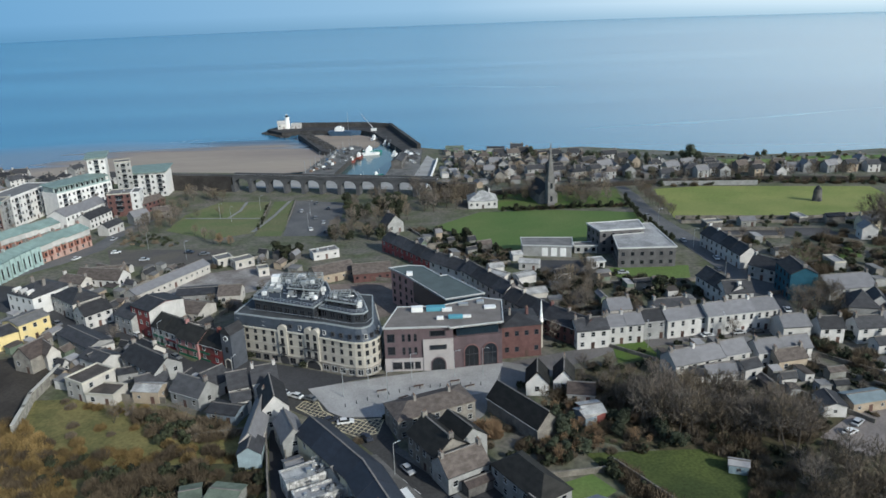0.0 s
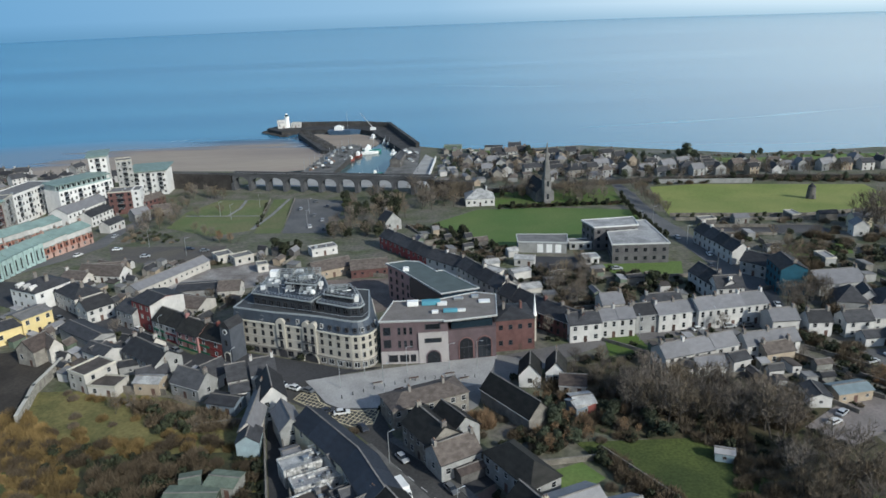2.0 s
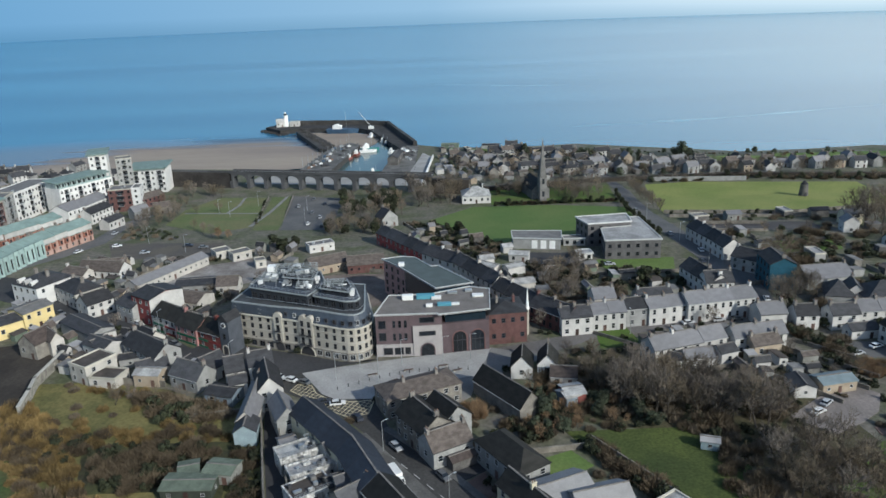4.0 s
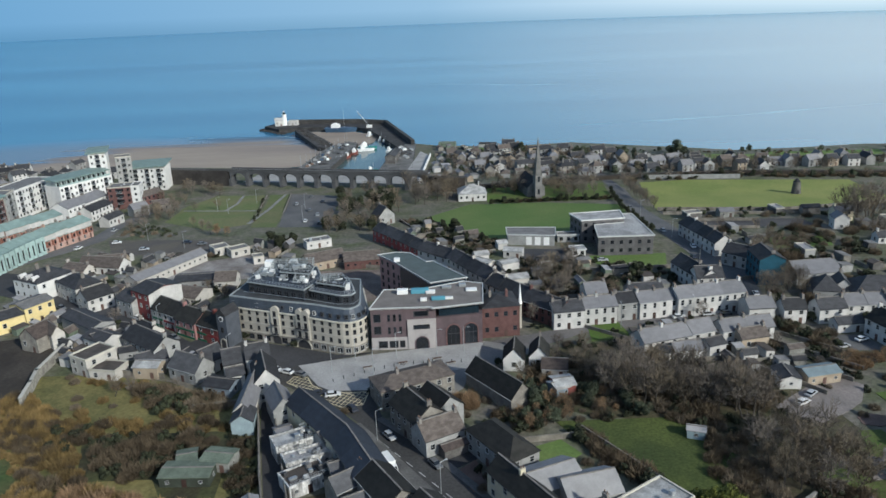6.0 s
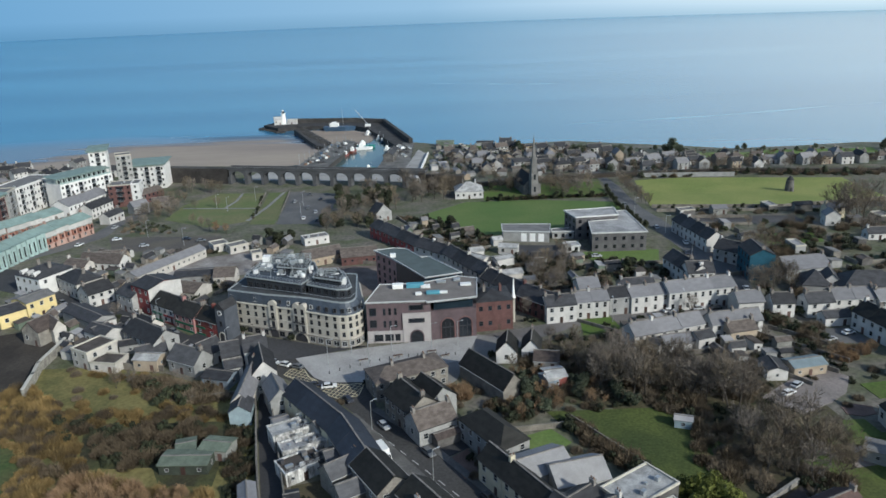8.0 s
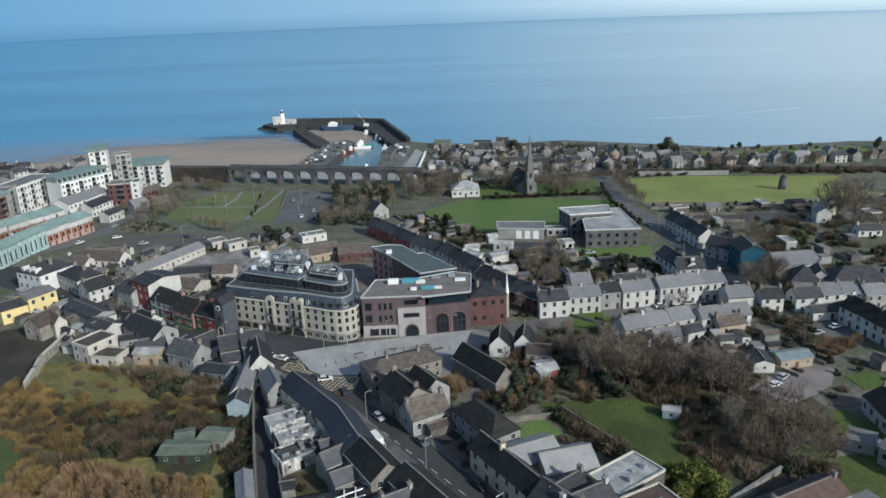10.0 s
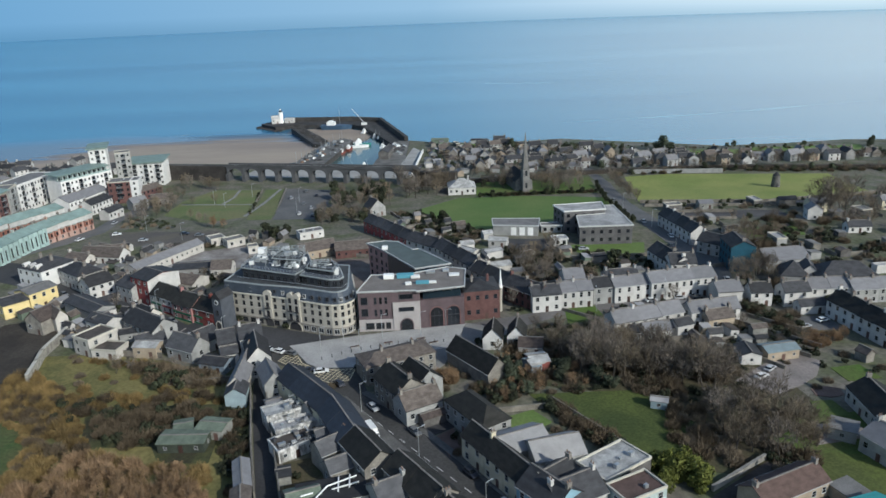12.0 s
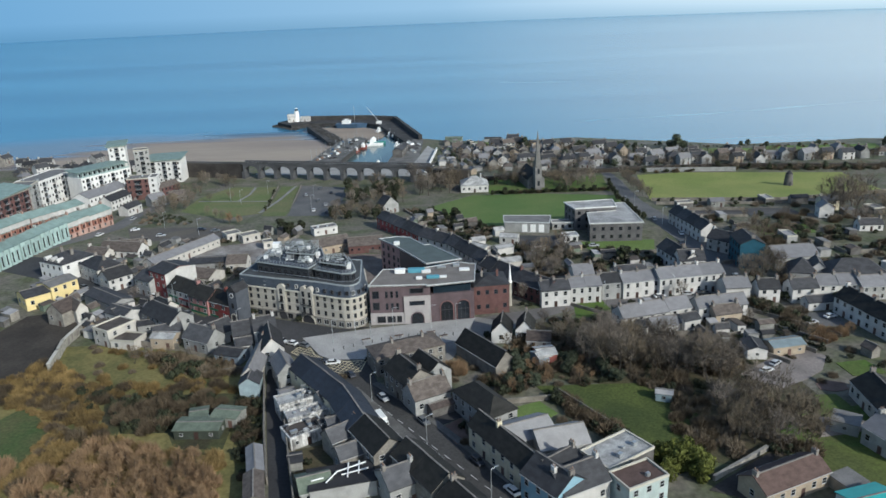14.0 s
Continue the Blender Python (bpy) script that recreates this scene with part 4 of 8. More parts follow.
house("shed", "flat_ext", -23.8, 133.2, 0, 43, 3.7, 5, 4.6, 1.6, "grey", "midslate", "gable", 0)
house("shed", "flat_ext", -35.7, 139.2, 0, 27, 3.8, 5, 2.6, 0.8, "white", "lightslate", "gable", 1)
house("shed", "flat_ext", -20.6, 121.6, 0, 26, 3.0, 4, 4.4, 1.2, "stone", "midslate", "gable", 0)
house("shed", "flat_ext", -28.0, 110.2, 0, 14, 3.0, 4, 2.4, 0.6, "greyboard", "slate", "gable", 0)
house("house", "hip_house", 8.7, 135.3, 0, -58, 16.3, 8.2, 5.4, 3.2, "grey", "blackslate", "hip", 2)
house("house", "grey_pale", 101.0, 115.4, 0, -70, 9.7, 9, 4.5, 2.5, "grey", "lightslate", "gable", 1)
house("shed", "grey_box", 96.8, 120.8, 0, -34, 5.8, 5, 3, 0, "grey", "flat", "flat", 1)
house("shed", "turq_shed", 86.3, 85.3, 0, 16, 9.3, 8, 4, 1, "paleteal", "brightturq", "gable", 0)
house("house", "hip_grey", 129.4, 229.1, 0, 6, 16.8, 12, 4, 3, "grey", "lightslate", "gable", 1)
house("house", "hip_grey", 128.4, 215.6, 0, -14, 9.0, 10, 3.5, 4.2, "grey", "slate", "hip", 0)
house("house", "hip_grey", 135.8, 217.8, 0, -16, 7.0, 8, 3.4, 3.2, "white", "slate", "cross", 1)
house("house", "hip_grey", 139.4, 210.4, 0, -6, 20.9, 13, 3.6, 4.6, "grey", "slate", "hip", 0)
house("terrace", "pale_row", 130.4, 199.0, 0, -2, 13.4, 8, 5, 2.5, "white", "lightslate", "gable", 2)
house("terrace", "pale_row", 143.8, 196.7, 0, 3, 16.9, 8, 5, 2.5, "grey", "lightslate", "gable", 2)
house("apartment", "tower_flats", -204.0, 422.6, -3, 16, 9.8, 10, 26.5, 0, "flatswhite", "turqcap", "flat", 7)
house("apartment", "tower_flats", -191.8, 430.5, -3, 25, 9.0, 9, 22.5, 0, "grey", "flat", "flat", 6)
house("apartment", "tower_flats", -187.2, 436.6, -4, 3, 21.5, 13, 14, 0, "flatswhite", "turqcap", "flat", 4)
house("house", "hip_hall", -12.2, 153.7, 0, 24, 20.6, 9.2, 5.5, 2.0, "stone", "tan", "hip", 2)
house("house", "twin_gable", -9.7, 147.7, 0, -58, 11.9, 9, 6, 3.2, "stone", "blackslate", "gable", 2)
house("house", "twin_gable", -3.5, 149.8, 0, -57, 9.7, 8, 6, 3.2, "grey", "blackslate", "gable", 2)
house("house", "brown_hip", -0.6, 132.2, 0, 29, 10.2, 7.4, 4.6, 3.0, "grey", "tan", "gable", 1)
house("shed", "yard_store", 3.6, 131.2, 0, 29, 6.2, 3, 2.5, 0.7, "darkstone", "brown", "gable", 0)
house("house", "white_dormer", 20.6, 173.4, 0, -8, 5.9, 8, 3.7, 3.2, "flatswhite", "blackslate", "cross", 1)
house("house", "white_dormer", 28.0, 174.4, 0, -10, 5.4, 8, 3.6, 3.1, "flatswhite", "blackslate", "cross", 1)
house("house", "white_dormer", 30.8, 168.6, 0, -10, 6.9, 5.4, 2.8, 2.0, "offwhite", "brown", "gable", 1)
house("house", "hall_row", 9.9, 166.1, 0, -55.8, 19.0, 7.0, 4.0, 3.5, "stone", "blackslate", "gable", 0)
house("house", "dark_house", -94.6, 194.6, 0, -39, 17.6, 8.6, 5.2, 3, "grey", "slate", "gable", 2)
house("house", "gable_house", -74.4, 176.3, 0, -29, 10.4, 7.4, 3.8, 3.3, "grey", "midslate", "gable", 1)
house("house", "grey_gable", -128.3, 198.6, 0, -23, 7.2, 8, 5, 3, "stone", "brown", "cross", 1)
house("house", "grey_gable", -117.9, 197.7, 0, 47, 4.0, 9, 5, 2.5, "offwhite", "tan", "cross", 1)
house("shed", "dark_flat", -124.0, 215.9, 0, -38, 19.4, 8, 4, 1.2, "grey", "slate", "gable", 0)
house("shed", "dark_flat", -108.5, 205.5, 0, 34, 6.7, 6, 3.2, 0, "white", "flat", "flat", 1)
house("house", "white_box", -102.1, 193.6, 0, 53, 5.4, 6, 4.5, 1.5, "white", "slate", "gable", 1)
house("house", "white_box", -93.8, 200.5, 0, -39, 8.5, 6, 5, 2.5, "offwhite", "slate", "gable", 1)
house("shed", "low_ext", -93.2, 187.6, 0, 18, 6.0, 4.5, 3, 0.8, "grey", "slate", "gable", 1)
house("shed", "low_ext", -84.8, 176.8, 0, -8, 7.4, 5, 3.6, 0.9, "tanwall", "whiteflat", "gable", 1)
house("shed", "low_ext", -55.4, 167.9, 0, 19, 4.7, 5, 4, 1.5, "white", "slate", "gable", 1)
house("house", "cottage", -140.0, 270.4, 0, 9, 15.0, 8, 3, 2.8, "tanwall", "tan", "gable", 1)
house("shed", "low_ext", 12.5, 195.7, 0, 18, 10.2, 7, 3, 0, "white", "flat", "flat", 0)
house("shed", "low_ext", 72.0, 175.8, 0, -5, 5.3, 6, 3.2, 1.6, "white", "lightslate", "gable", 1)
house("shed", "low_ext", 64.5, 176.8, 0, -31, 3.8, 4, 3, 1, "white", "slate", "gable", 1)
house("house", "infill", 57.9, 207.7, 0, 26, 10.4, 6, 3.4, 2, "white", "lightslate", "gable", 1)
house("shed", "greenhouse", 33.2, 156.8, 0, 25, 5.7, 5, 2.6, 0.8, "glassy", "whiteflat", "gable", 1)
house("house", "infill", 52.5, 216.1, 0, 6, 7.2, 8, 5, 2.5, "offwhite", "lightslate", "gable", 1)
house("house", "infill", 67.8, 218.0, 0, 7, 11.7, 7, 4, 2, "grey", "slate", "gable", 1)
house("shed", "low_ext", 27.6, 253.9, 0, 24, 7.4, 5, 3, 0.6, "white", "whiteflat", "gable", 0)
house("shed", "low_ext", 16.4, 262.6, 0, -44, 8.4, 4, 2.6, 0.6, "offwhite", "whiteflat", "gable", 0)
house("shed", "low_ext", -3.4, 280.0, 0, -28, 7.8, 5, 2.6, 0.6, "white", "whiteflat", "gable", 0)
house("shed", "low_ext", 73.9, 207.2, 0, 15, 5.2, 5, 3, 0.8, "white", "slate", "gable", 1)
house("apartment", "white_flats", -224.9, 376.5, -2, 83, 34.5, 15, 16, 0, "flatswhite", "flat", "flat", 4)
house("apartment", "white_flats", -223.0, 363.5, -2, 99, 13.1, 12, 16, 0, "grey", "flat", "flat", 4)
house("apartment", "white_flats", -224.7, 330.1, -2, 86, 31.3, 13, 13, 0, "brick", "turqcap", "flat", 4)
house("terrace", "turq_terrace", -204.1, 282.6, -1, 76, 31.7, 11, 8, 2.2, "orange", "turq", "gable", 3)
house("terrace", "turq_terrace", -181.4, 244.1, -1, 81, 24.8, 11, 8, 2.2, "paleteal", "turq", "gable", 3)
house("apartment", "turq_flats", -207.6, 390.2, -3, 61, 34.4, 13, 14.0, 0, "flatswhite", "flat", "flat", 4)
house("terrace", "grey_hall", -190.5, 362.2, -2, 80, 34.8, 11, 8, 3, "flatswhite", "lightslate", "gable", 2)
house("apartment", "brick_flats", -181.8, 391.6, -3, 10, 12.4, 12, 12.5, 0, "brick", "flat", "flat", 4)
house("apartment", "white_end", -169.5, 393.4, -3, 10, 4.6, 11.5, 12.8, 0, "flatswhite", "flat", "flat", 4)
house("house", "brick_low", -165.2, 398.0, -3, 62, 15, 8, 5.2, 2.2, "brick", "tan", "gable", 2)
house("house", "grey_low", -160.5, 372.0, -3, 52, 9, 6.5, 4.2, 2.6, "grey", "lightslate", "gable", 1)
house("house", "grey_low", -155.0, 384.0, -3, 20, 9, 6.5, 3.6, 2.2, "stone", "tan", "gable", 1)
house("terrace", "turq_terrace", -172.4, 300.9, -1, 74, 30.6, 11, 8, 2.2, "orange", "turq", "gable", 3)
house("terrace", "turq_terrace", -177.6, 269.2, -1, 81, 32.1, 11, 8, 2.2, "paleteal", "turq", "gable", 3)
house("terrace", "turq_terrace", -196.3, 314.2, -1, 72, 34.1, 11, 8, 2.2, "orange", "turq", "gable", 3)
house("house", "white_house", -179.9, 364.5, -2, 77, 17.8, 8, 5.5, 2.5, "white", "slate", "gable", 2)
house("house", "white_house", -164.2, 349.2, -2, 77, 12.1, 6, 4, 2, "white", "slate", "gable", 1)
house("house", "white_big", -155.9, 246.4, 0, -28, 14.1, 15, 7, 3, "flatswhite", "slate", "hip", 2)
house("house", "cream_house", -139.1, 244.6, 0, -39, 14.8, 10, 6, 3, "offwhite", "slate", "hip", 2)
house("house", "white_house", -119.6, 226.6, 0, 50, 9.4, 8, 5, 3, "white", "slate", "gable", 2)
house("house", "yellow_house", -136.2, 217.0, 0, 59, 10.5, 9, 6.5, 1, "yellow", "flat", "gable", 2)
house("house", "yellow_house", -142.3, 210.6, 0, 47, 8.5, 9, 5, 1.5, "yellow", "slate", "gable", 1)
house("house", "red_house", -102.8, 224.0, 0, -36, 10.2, 13, 9.5, 1.5, "red", "slate", "gable", 3)
house("house", "slate_house", -109.3, 225.7, 0, -35, 9.3, 10, 6, 2.5, "grey", "slate", "gable", 2)
house("terrace", "pub_row", -93.5, 215.9, 0, -36, 12.5, 9, 5.5, 3, "offwhite", "blackslate", "gable", 2)
house("terrace", "pub_row", -82.8, 207.0, 0, -34, 9.9, 9, 5.5, 3, "pink", "blackslate", "gable", 2)
house("terrace", "pub_row", -74.8, 202.4, 0, -34, 11.0, 9, 5.5, 3, "redshop", "blackslate", "gable", 2)
house("shed", "long_shed", -111.0, 248.7, 0, 62, 36.2, 7, 3.5, 1.6, "offwhite", "lightslate", "gable", 1)
house("cabin", "cabin", -92.1, 285.4, 0, 34, 6.6, 7, 3.2, 0, "offwhite", "flat", "flat", 1)
house("cabin", "cabin", -84.2, 282.4, 0, 36, 8.2, 6, 3.2, 0, "offwhite", "flat", "flat", 1)
house("cabin", "cabin", -72.7, 273.0, 0, 22, 4.2, 5, 3, 0, "offwhite", "flat", "flat", 1)
house("house", "bungalow", -143.6, 270.8, 0, -13, 18.8, 8, 3, 3, "white", "tan", "gable", 1)
house("house", "bungalow", -148.7, 268.2, 0, -22, 11.2, 6, 3, 2, "offwhite", "tan", "gable", 1)
house("house", "cottage", -80.8, 245.0, 0, 2, 7.8, 8, 3.6, 2.5, "offwhite", "tan", "gable", 1)
house("shed", "grey_store", -96.3, 246.2, 0, 5, 15.1, 9, 3.5, 1, "grey", "slate", "gable", 1)
house("shed", "brick_store", -48.1, 261.5, 0, 28, 15.6, 9, 3.5, 2.5, "tanwall", "tan", "gable", 1)
house("shed", "brick_store", -34.3, 262.5, 0, 9, 14.4, 9, 3.5, 2.5, "brick", "tan", "gable", 1)
house("shed", "brick_store", -97.7, 235.6, 0, -20, 15.2, 10, 3, 2, "offwhite", "tan", "gable", 1)
house("shed", "brick_store", -53.7, 290.3, 0, 26, 11.1, 6, 3, 0, "white", "flat", "flat", 1)
house("house", "white_box", -104.8, 181.8, 0, -31, 7.6, 10, 5.5, 0, "offwhite", "darkflat", "flat", 2)
house("house", "white_box", -97.6, 177.2, 0, -12, 8.4, 6.5, 3, 0, "offwhite", "darkflat", "flat", 1)
house("house", "white_box", -107.5, 196.2, 0, -32, 10.1, 7, 5, 1.5, "white", "slate", "gable", 1)
house("house", "lean_to", -84.5, 179.6, 0, 30, 8.5, 6, 3, 2, "offwhite", "slate", "gable", 1)
house("house", "glass_ext", -61.6, 165.7, 0, -17, 8.2, 6, 3, 1, "glassy", "slate", "gable", 1)
house("house", "gable_house", -63.9, 176.6, 0, 51, 6.9, 7, 4, 3, "white", "slate", "gable", 1)
house("house", "gable_house", -51.3, 173.9, 0, 18, 6.5, 8, 6, 3, "white", "slate", "gable", 2)
house("house", "gable_house", -57.6, 173.1, 0, 20, 5.1, 8, 5, 3, "white", "slate", "gable", 2)
house("house", "white_gable", -45.9, 160.1, 0, 18, 6.6, 12, 6, 3.5, "white", "slate", "cross", 2)
house("house", "lane_row", -48.9, 149.2, 0, 2, 4.8, 20, 4.2, 2.5, "offwhite", "lightslate", "cross", 1)
house("house", "blue_shed", -48.3, 144.3, 0, 4, 5.3, 6, 4, 1.8, "paleblue", "slate", "cross", 0)
house("shed", "garden_shed", -59.2, 124.9, 0, -2, 11.1, 6, 2.6, 0.4, "darkboards", "green", "gable", 1)
house("shed", "garden_shed", -57.0, 130.5, 0, 15, 4.3, 5, 2.4, 0.4, "darkboards", "green", "gable", 1)
house("shed", "garden_shed", -51.7, 130.6, 0, -12, 6.8, 5.5, 2.8, 0.5, "greyboard", "green", "gable", 1)
house("house", "corner_house", -38.4, 147.3, 0, 24, 5.6, 10, 5, 2.8, "grey", "lightslate", "cross", 2)
house("house", "back_house", -22.9, 98.0, 0, 20, 6.8, 7, 3.2, 1.5, "grey", "green", "gable", 1)
house("house", "back_house", -4.1, 96.0, 0, 29, 7.1, 8, 5, 2.5, "grey", "midslate", "gable", 1)
house("terrace", "dark_terrace", 12.4, 118.8, 0, -59, 8.4, 6.2, 5.8, 2.7, "cream", "blackslate", "gable", 2)
house("terrace", "dark_terrace", 16.8, 111.5, 0, -59, 13.6, 6.2, 5.8, 2.7, "cream", "blackslate", "gable", 2)
house("terrace", "blue_terrace", 22.7, 99.4, 0, -53, 10.3, 9, 6, 3, "blue", "slate", "gable", 2)
house("shed", "grey_shed", 20.7, 110.8, 0, 23, 12.7, 9, 5, 2, "grey", "greyroof", "gable", 0)
house("shed", "grey_shed", 28.0, 108.3, 0, 14, 11.5, 9, 5, 2.5, "grey", "greyroof", "gable", 0)
house("shed", "white_flat", 41.3, 101.5, 0, 34, 13.7, 8.6, 4.5, 0, "darkstone", "whiteflat", "flat", 0)
house("house", "dark_house", 29.6, 96.5, 0, 37, 9.0, 8, 5.5, 3, "grey", "slate", "gable", 1)
house("house", "dark_house", 30.7, 92.0, 0, 27, 11.1, 9, 5.5, 3, "white", "slate", "gable", 1)
house("house", "brown_white", 43.5, 92.9, 0, 26.5, 10.0, 6.6, 5.8, 0, "paleteal", "redbrown", "flat", 2)
house("house", "brown_house", 70.6, 92.9, 0, 24.5, 17.4, 7.4, 3.8, 2.2, "tanwall", "redbrown", "gable", 1)
house("shed", "lean_store", 89.0, 94.8, 0, 24, 5.4, 6.2, 2.5, 0, "tanwall", "flat", "flat", 0)
house("shed", "red_cabin", 33.2, 157.6, 0, 11, 5.3, 6, 3, 0.8, "redshop", "whiteflat", "gable", 1)
house("house", "red_brick", 16.2, 195.1, 0, 7, 11.7, 12, 10, 2, "brick", "slate", "hip", 2)
house("terrace", "mid_row", 30.2, 211.5, 0, -49, 15.5, 8, 5.5, 3, "brick", "slate", "gable", 2)
house("terrace", "mid_row", 19.4, 228.5, 0, -57, 20.2, 8, 5.5, 3, "offwhite", "slate", "gable", 2)
house("terrace", "white_terrace", 38.9, 199.1, 0, 7, 9.7, 8, 6.0, 2.3, "white", "slate", "gable", 2)
house("terrace", "white_terrace", 48.8, 201.6, 0, 6, 10.8, 8, 6.0, 2.3, "white", "lightslate", "gable", 2)
house("terrace", "grey_terrace", 60.0, 204.2, 0, 8, 7.6, 8, 6.0, 2.3, "grey", "slate", "gable", 2)
house("terrace", "white_terrace", 67.3, 204.4, 0, 11, 13.5, 8, 6.0, 2.3, "white", "lightslate", "gable", 2)
house("terrace", "white_terrace", 79.8, 205.1, 0, 10, 23.6, 9, 6.6, 2.5, "white", "lightslate", "gable", 2)
house("terrace", "back_terrace", 61.4, 177.5, 0, 16.5, 23.6, 7.4, 5, 2.7, "white", "lightslate", "gable", 2)
house("terrace", "back_terrace", 86.0, 182.9, 0, 10, 16.4, 6.6, 5, 2.6, "white", "lightslate", "gable", 2)
house("house", "back_ext", 69.7, 175.3, 0, 12, 9.2, 5, 3.2, 1.5, "white", "lightslate", "gable", 1)
house("house", "back_ext", 79.5, 175.6, 0, 19, 5.6, 5, 4, 1.5, "white", "slate", "gable", 1)
house("house", "back_ext", 90.3, 179.7, 0, 13, 8.9, 6, 4, 2, "tanwall", "tan", "gable", 1)
house("house", "white_side", 100.1, 198.9, 0, 3, 8.3, 8, 5, 2.5, "white", "lightslate", "gable", 1)
house("house", "white_side", 110.4, 197.4, 0, 0, 7.0, 6.2, 5, 2.5, "white", "slate", "gable", 2)
house("house", "white_side", 121.0, 196.4, 0, 5, 8.8, 6.4, 5, 2.5, "white", "slate", "gable", 2)
house("shed", "white_ext", 123.2, 189.4, 0, 6, 8.6, 4.6, 2.9, 1.5, "white", "slate", "gable", 1)
house("terrace", "white_side", 130.6, 188.6, 0, -78, 26, 8, 5.5, 3, "white", "blackslate", "gable", 2)
house("shed", "yard_shed", 91.6, 157.6, 0, -4, 5.4, 7, 3, 0.9, "white", "slate", "cross", 1)
house("shed", "yard_shed", 99.2, 158.3, 0, 11, 9.8, 5.6, 3, 0.9, "tanwall", "paleblue", "gable", 1)
house("shed", "yard_hut", 60.4, 136.6, 0, -19, 4.0, 2.6, 2.3, 0.5, "paleblue", "greyroof", "gable", 1)
house("house", "white_side", 109.4, 136.8, 0, -93, 14.6, 9.4, 4, 2.8, "offwhite", "blackslate", "gable", 1)
house("terrace", "red_row", -26.1, 302.5, -1, -56, 36.7, 8, 5.5, 2.8, "red", "slate", "gable", 2)
house("terrace", "red_row", -5.5, 272.1, -1, -48, 17.4, 8, 5.5, 2.8, "white", "slate", "gable", 2)
house("terrace", "red_row", 6.2, 257.7, 0, -62, 28.6, 8, 5.5, 2.8, "offwhite", "slate", "gable", 2)
house("house", "white_tall", -25.5, 331.7, -2, 34, 8.7, 7, 4.5, 4, "grey", "slate", "cross", 1)
house("house", "white_pav", 14.5, 382.0, -3, 1, 15.6, 14, 4, 4.2, "white", "whiteflat", "hip", 1)
house("house", "small_white", 17.9, 265.3, 0, 14, 5.5, 5, 3, 1, "white", "whiteflat", "gable", 0)
house("house", "small_white", 29.3, 270.6, 0, -16, 7.7, 5, 3, 1, "white", "whiteflat", "gable", 1)
house("house", "small_white", 28.1, 280.8, 0, 14, 4.1, 4, 2.6, 1, "white", "whiteflat", "gable", 0)
house("house", "small_white", 27.9, 237.0, 0, 13, 8.3, 6, 3, 1, "offwhite", "whiteflat", "gable", 0)
house("house", "small_white", 33.5, 215.6, 0, 17, 6.0, 5, 3, 1, "offwhite", "whiteflat", "gable", 0)
house("house", "small_white", 17.0, 247.4, 0, 39, 6.5, 5, 3, 1, "offwhite", "whiteflat", "gable", 0)
house("terrace", "villa_row", 107.5, 292.7, 0, -81, 30.3, 8, 5.5, 3, "white", "slate", "gable", 2)
house("terrace", "villa_row", 88.9, 243.1, 0, -77, 19.2, 8, 5.5, 3, "white", "slate", "gable", 2)
house("house", "villa_gable", 92.3, 224.3, 0, 1, 9.3, 8, 6, 3, "white", "slate", "gable", 2)
house("house", "villa_row", 111.9, 254.0, 0, -50, 10.5, 8, 5, 3, "grey", "slate", "gable", 2)
house("house", "teal_pub", 116.8, 243.1, 0, -93, 12.6, 9, 9.5, 2.2, "teal", "slate", "gable", 3)
house("terrace", "slate_row", -15.2, 135.5, 0, 127.2, 23, 8, 6.2, 2.8, "cream", "navyslate", "gable", 2)
house("terrace", "slate_row", -8.2, 121.0, 0, 115.4, 15.6, 8, 6.2, 2.8, "grey", "navyslate", "gable", 2)
house("terrace", "slate_row", -1.6, 110.8, 0, 121.3, 12.5, 8, 6.2, 2.8, "stone", "blackslate", "gable", 2)
house("terrace", "slate_row", 11.1, 98.1, 0, 124.5, 15.9, 8, 6.2, 2.8, "stone", "blackslate", "gable", 2)
house("terrace", "slate_row", 22.3, 81.2, 0, 124, 18.5, 8, 6.0, 2.8, "white", "blackslate", "gable", 2)
house("house", "return", -18.6, 114.4, 0, 36.9, 8.0, 5.5, 4.6, 2.2, "stone", "midslate", "gable", 1)
house("house", "return", -16.0, 108.6, 0, 30, 7.0, 5, 4.0, 1.9, "stone", "midslate", "gable", 1)
house("shed", "return", -22.5, 123.0, 0, 34, 7.0, 4, 3.2, 1.2, "stone", "slate", "gable", 0)


def in_plan(x, y, p):
    odd = False
    for i in range(len(p)):
        (x0, y0), (x1, y1) = p[i], p[i - 1]
        if (y0 > y) != (y1 > y) and x < (x1 - x0) * (y - y0) / (y1 - y0) + x0:
            odd = not odd
    return odd


def free_of_houses(x, y, r):
    for fx, fy, c, s_, L, W in FOOT:
        u, v = (x - fx) * c + (y - fy) * s_, -(x - fx) * s_ + (y - fy) * c
        if -r < u < L + r and -r < v < W + r:
            return False
    return True


STREETS = [p for nm, p, *_ in LAND if nm in ("road", "pavement", "car_park", "field", "lawn")]


def backyards(n, pts, yaw, seed, big=1.0):
    """Sheds, lean-tos and yard walls crowded behind the houses of one block."""
    rnd, got, tries = random.Random(seed), 0, 0
    xs, ys = [p[0] for p in pts], [p[1] for p in pts]
    while got < n and tries < 80 * n:
        tries += 1
        x, y = rnd.uniform(min(xs), max(xs)), rnd.uniform(min(ys), max(ys))
        a = yaw + rnd.choice((0, 90)) + rnd.uniform(-4, 4)
        L, W = big * rnd.uniform(2.2, 6.0), big * rnd.uniform(2.0, 3.6)
        c, s_ = math.cos(radians(a)), math.sin(radians(a))
        cx, cy = x + c * L / 2 - s_ * W / 2, y + s_ * L / 2 + c * W / 2
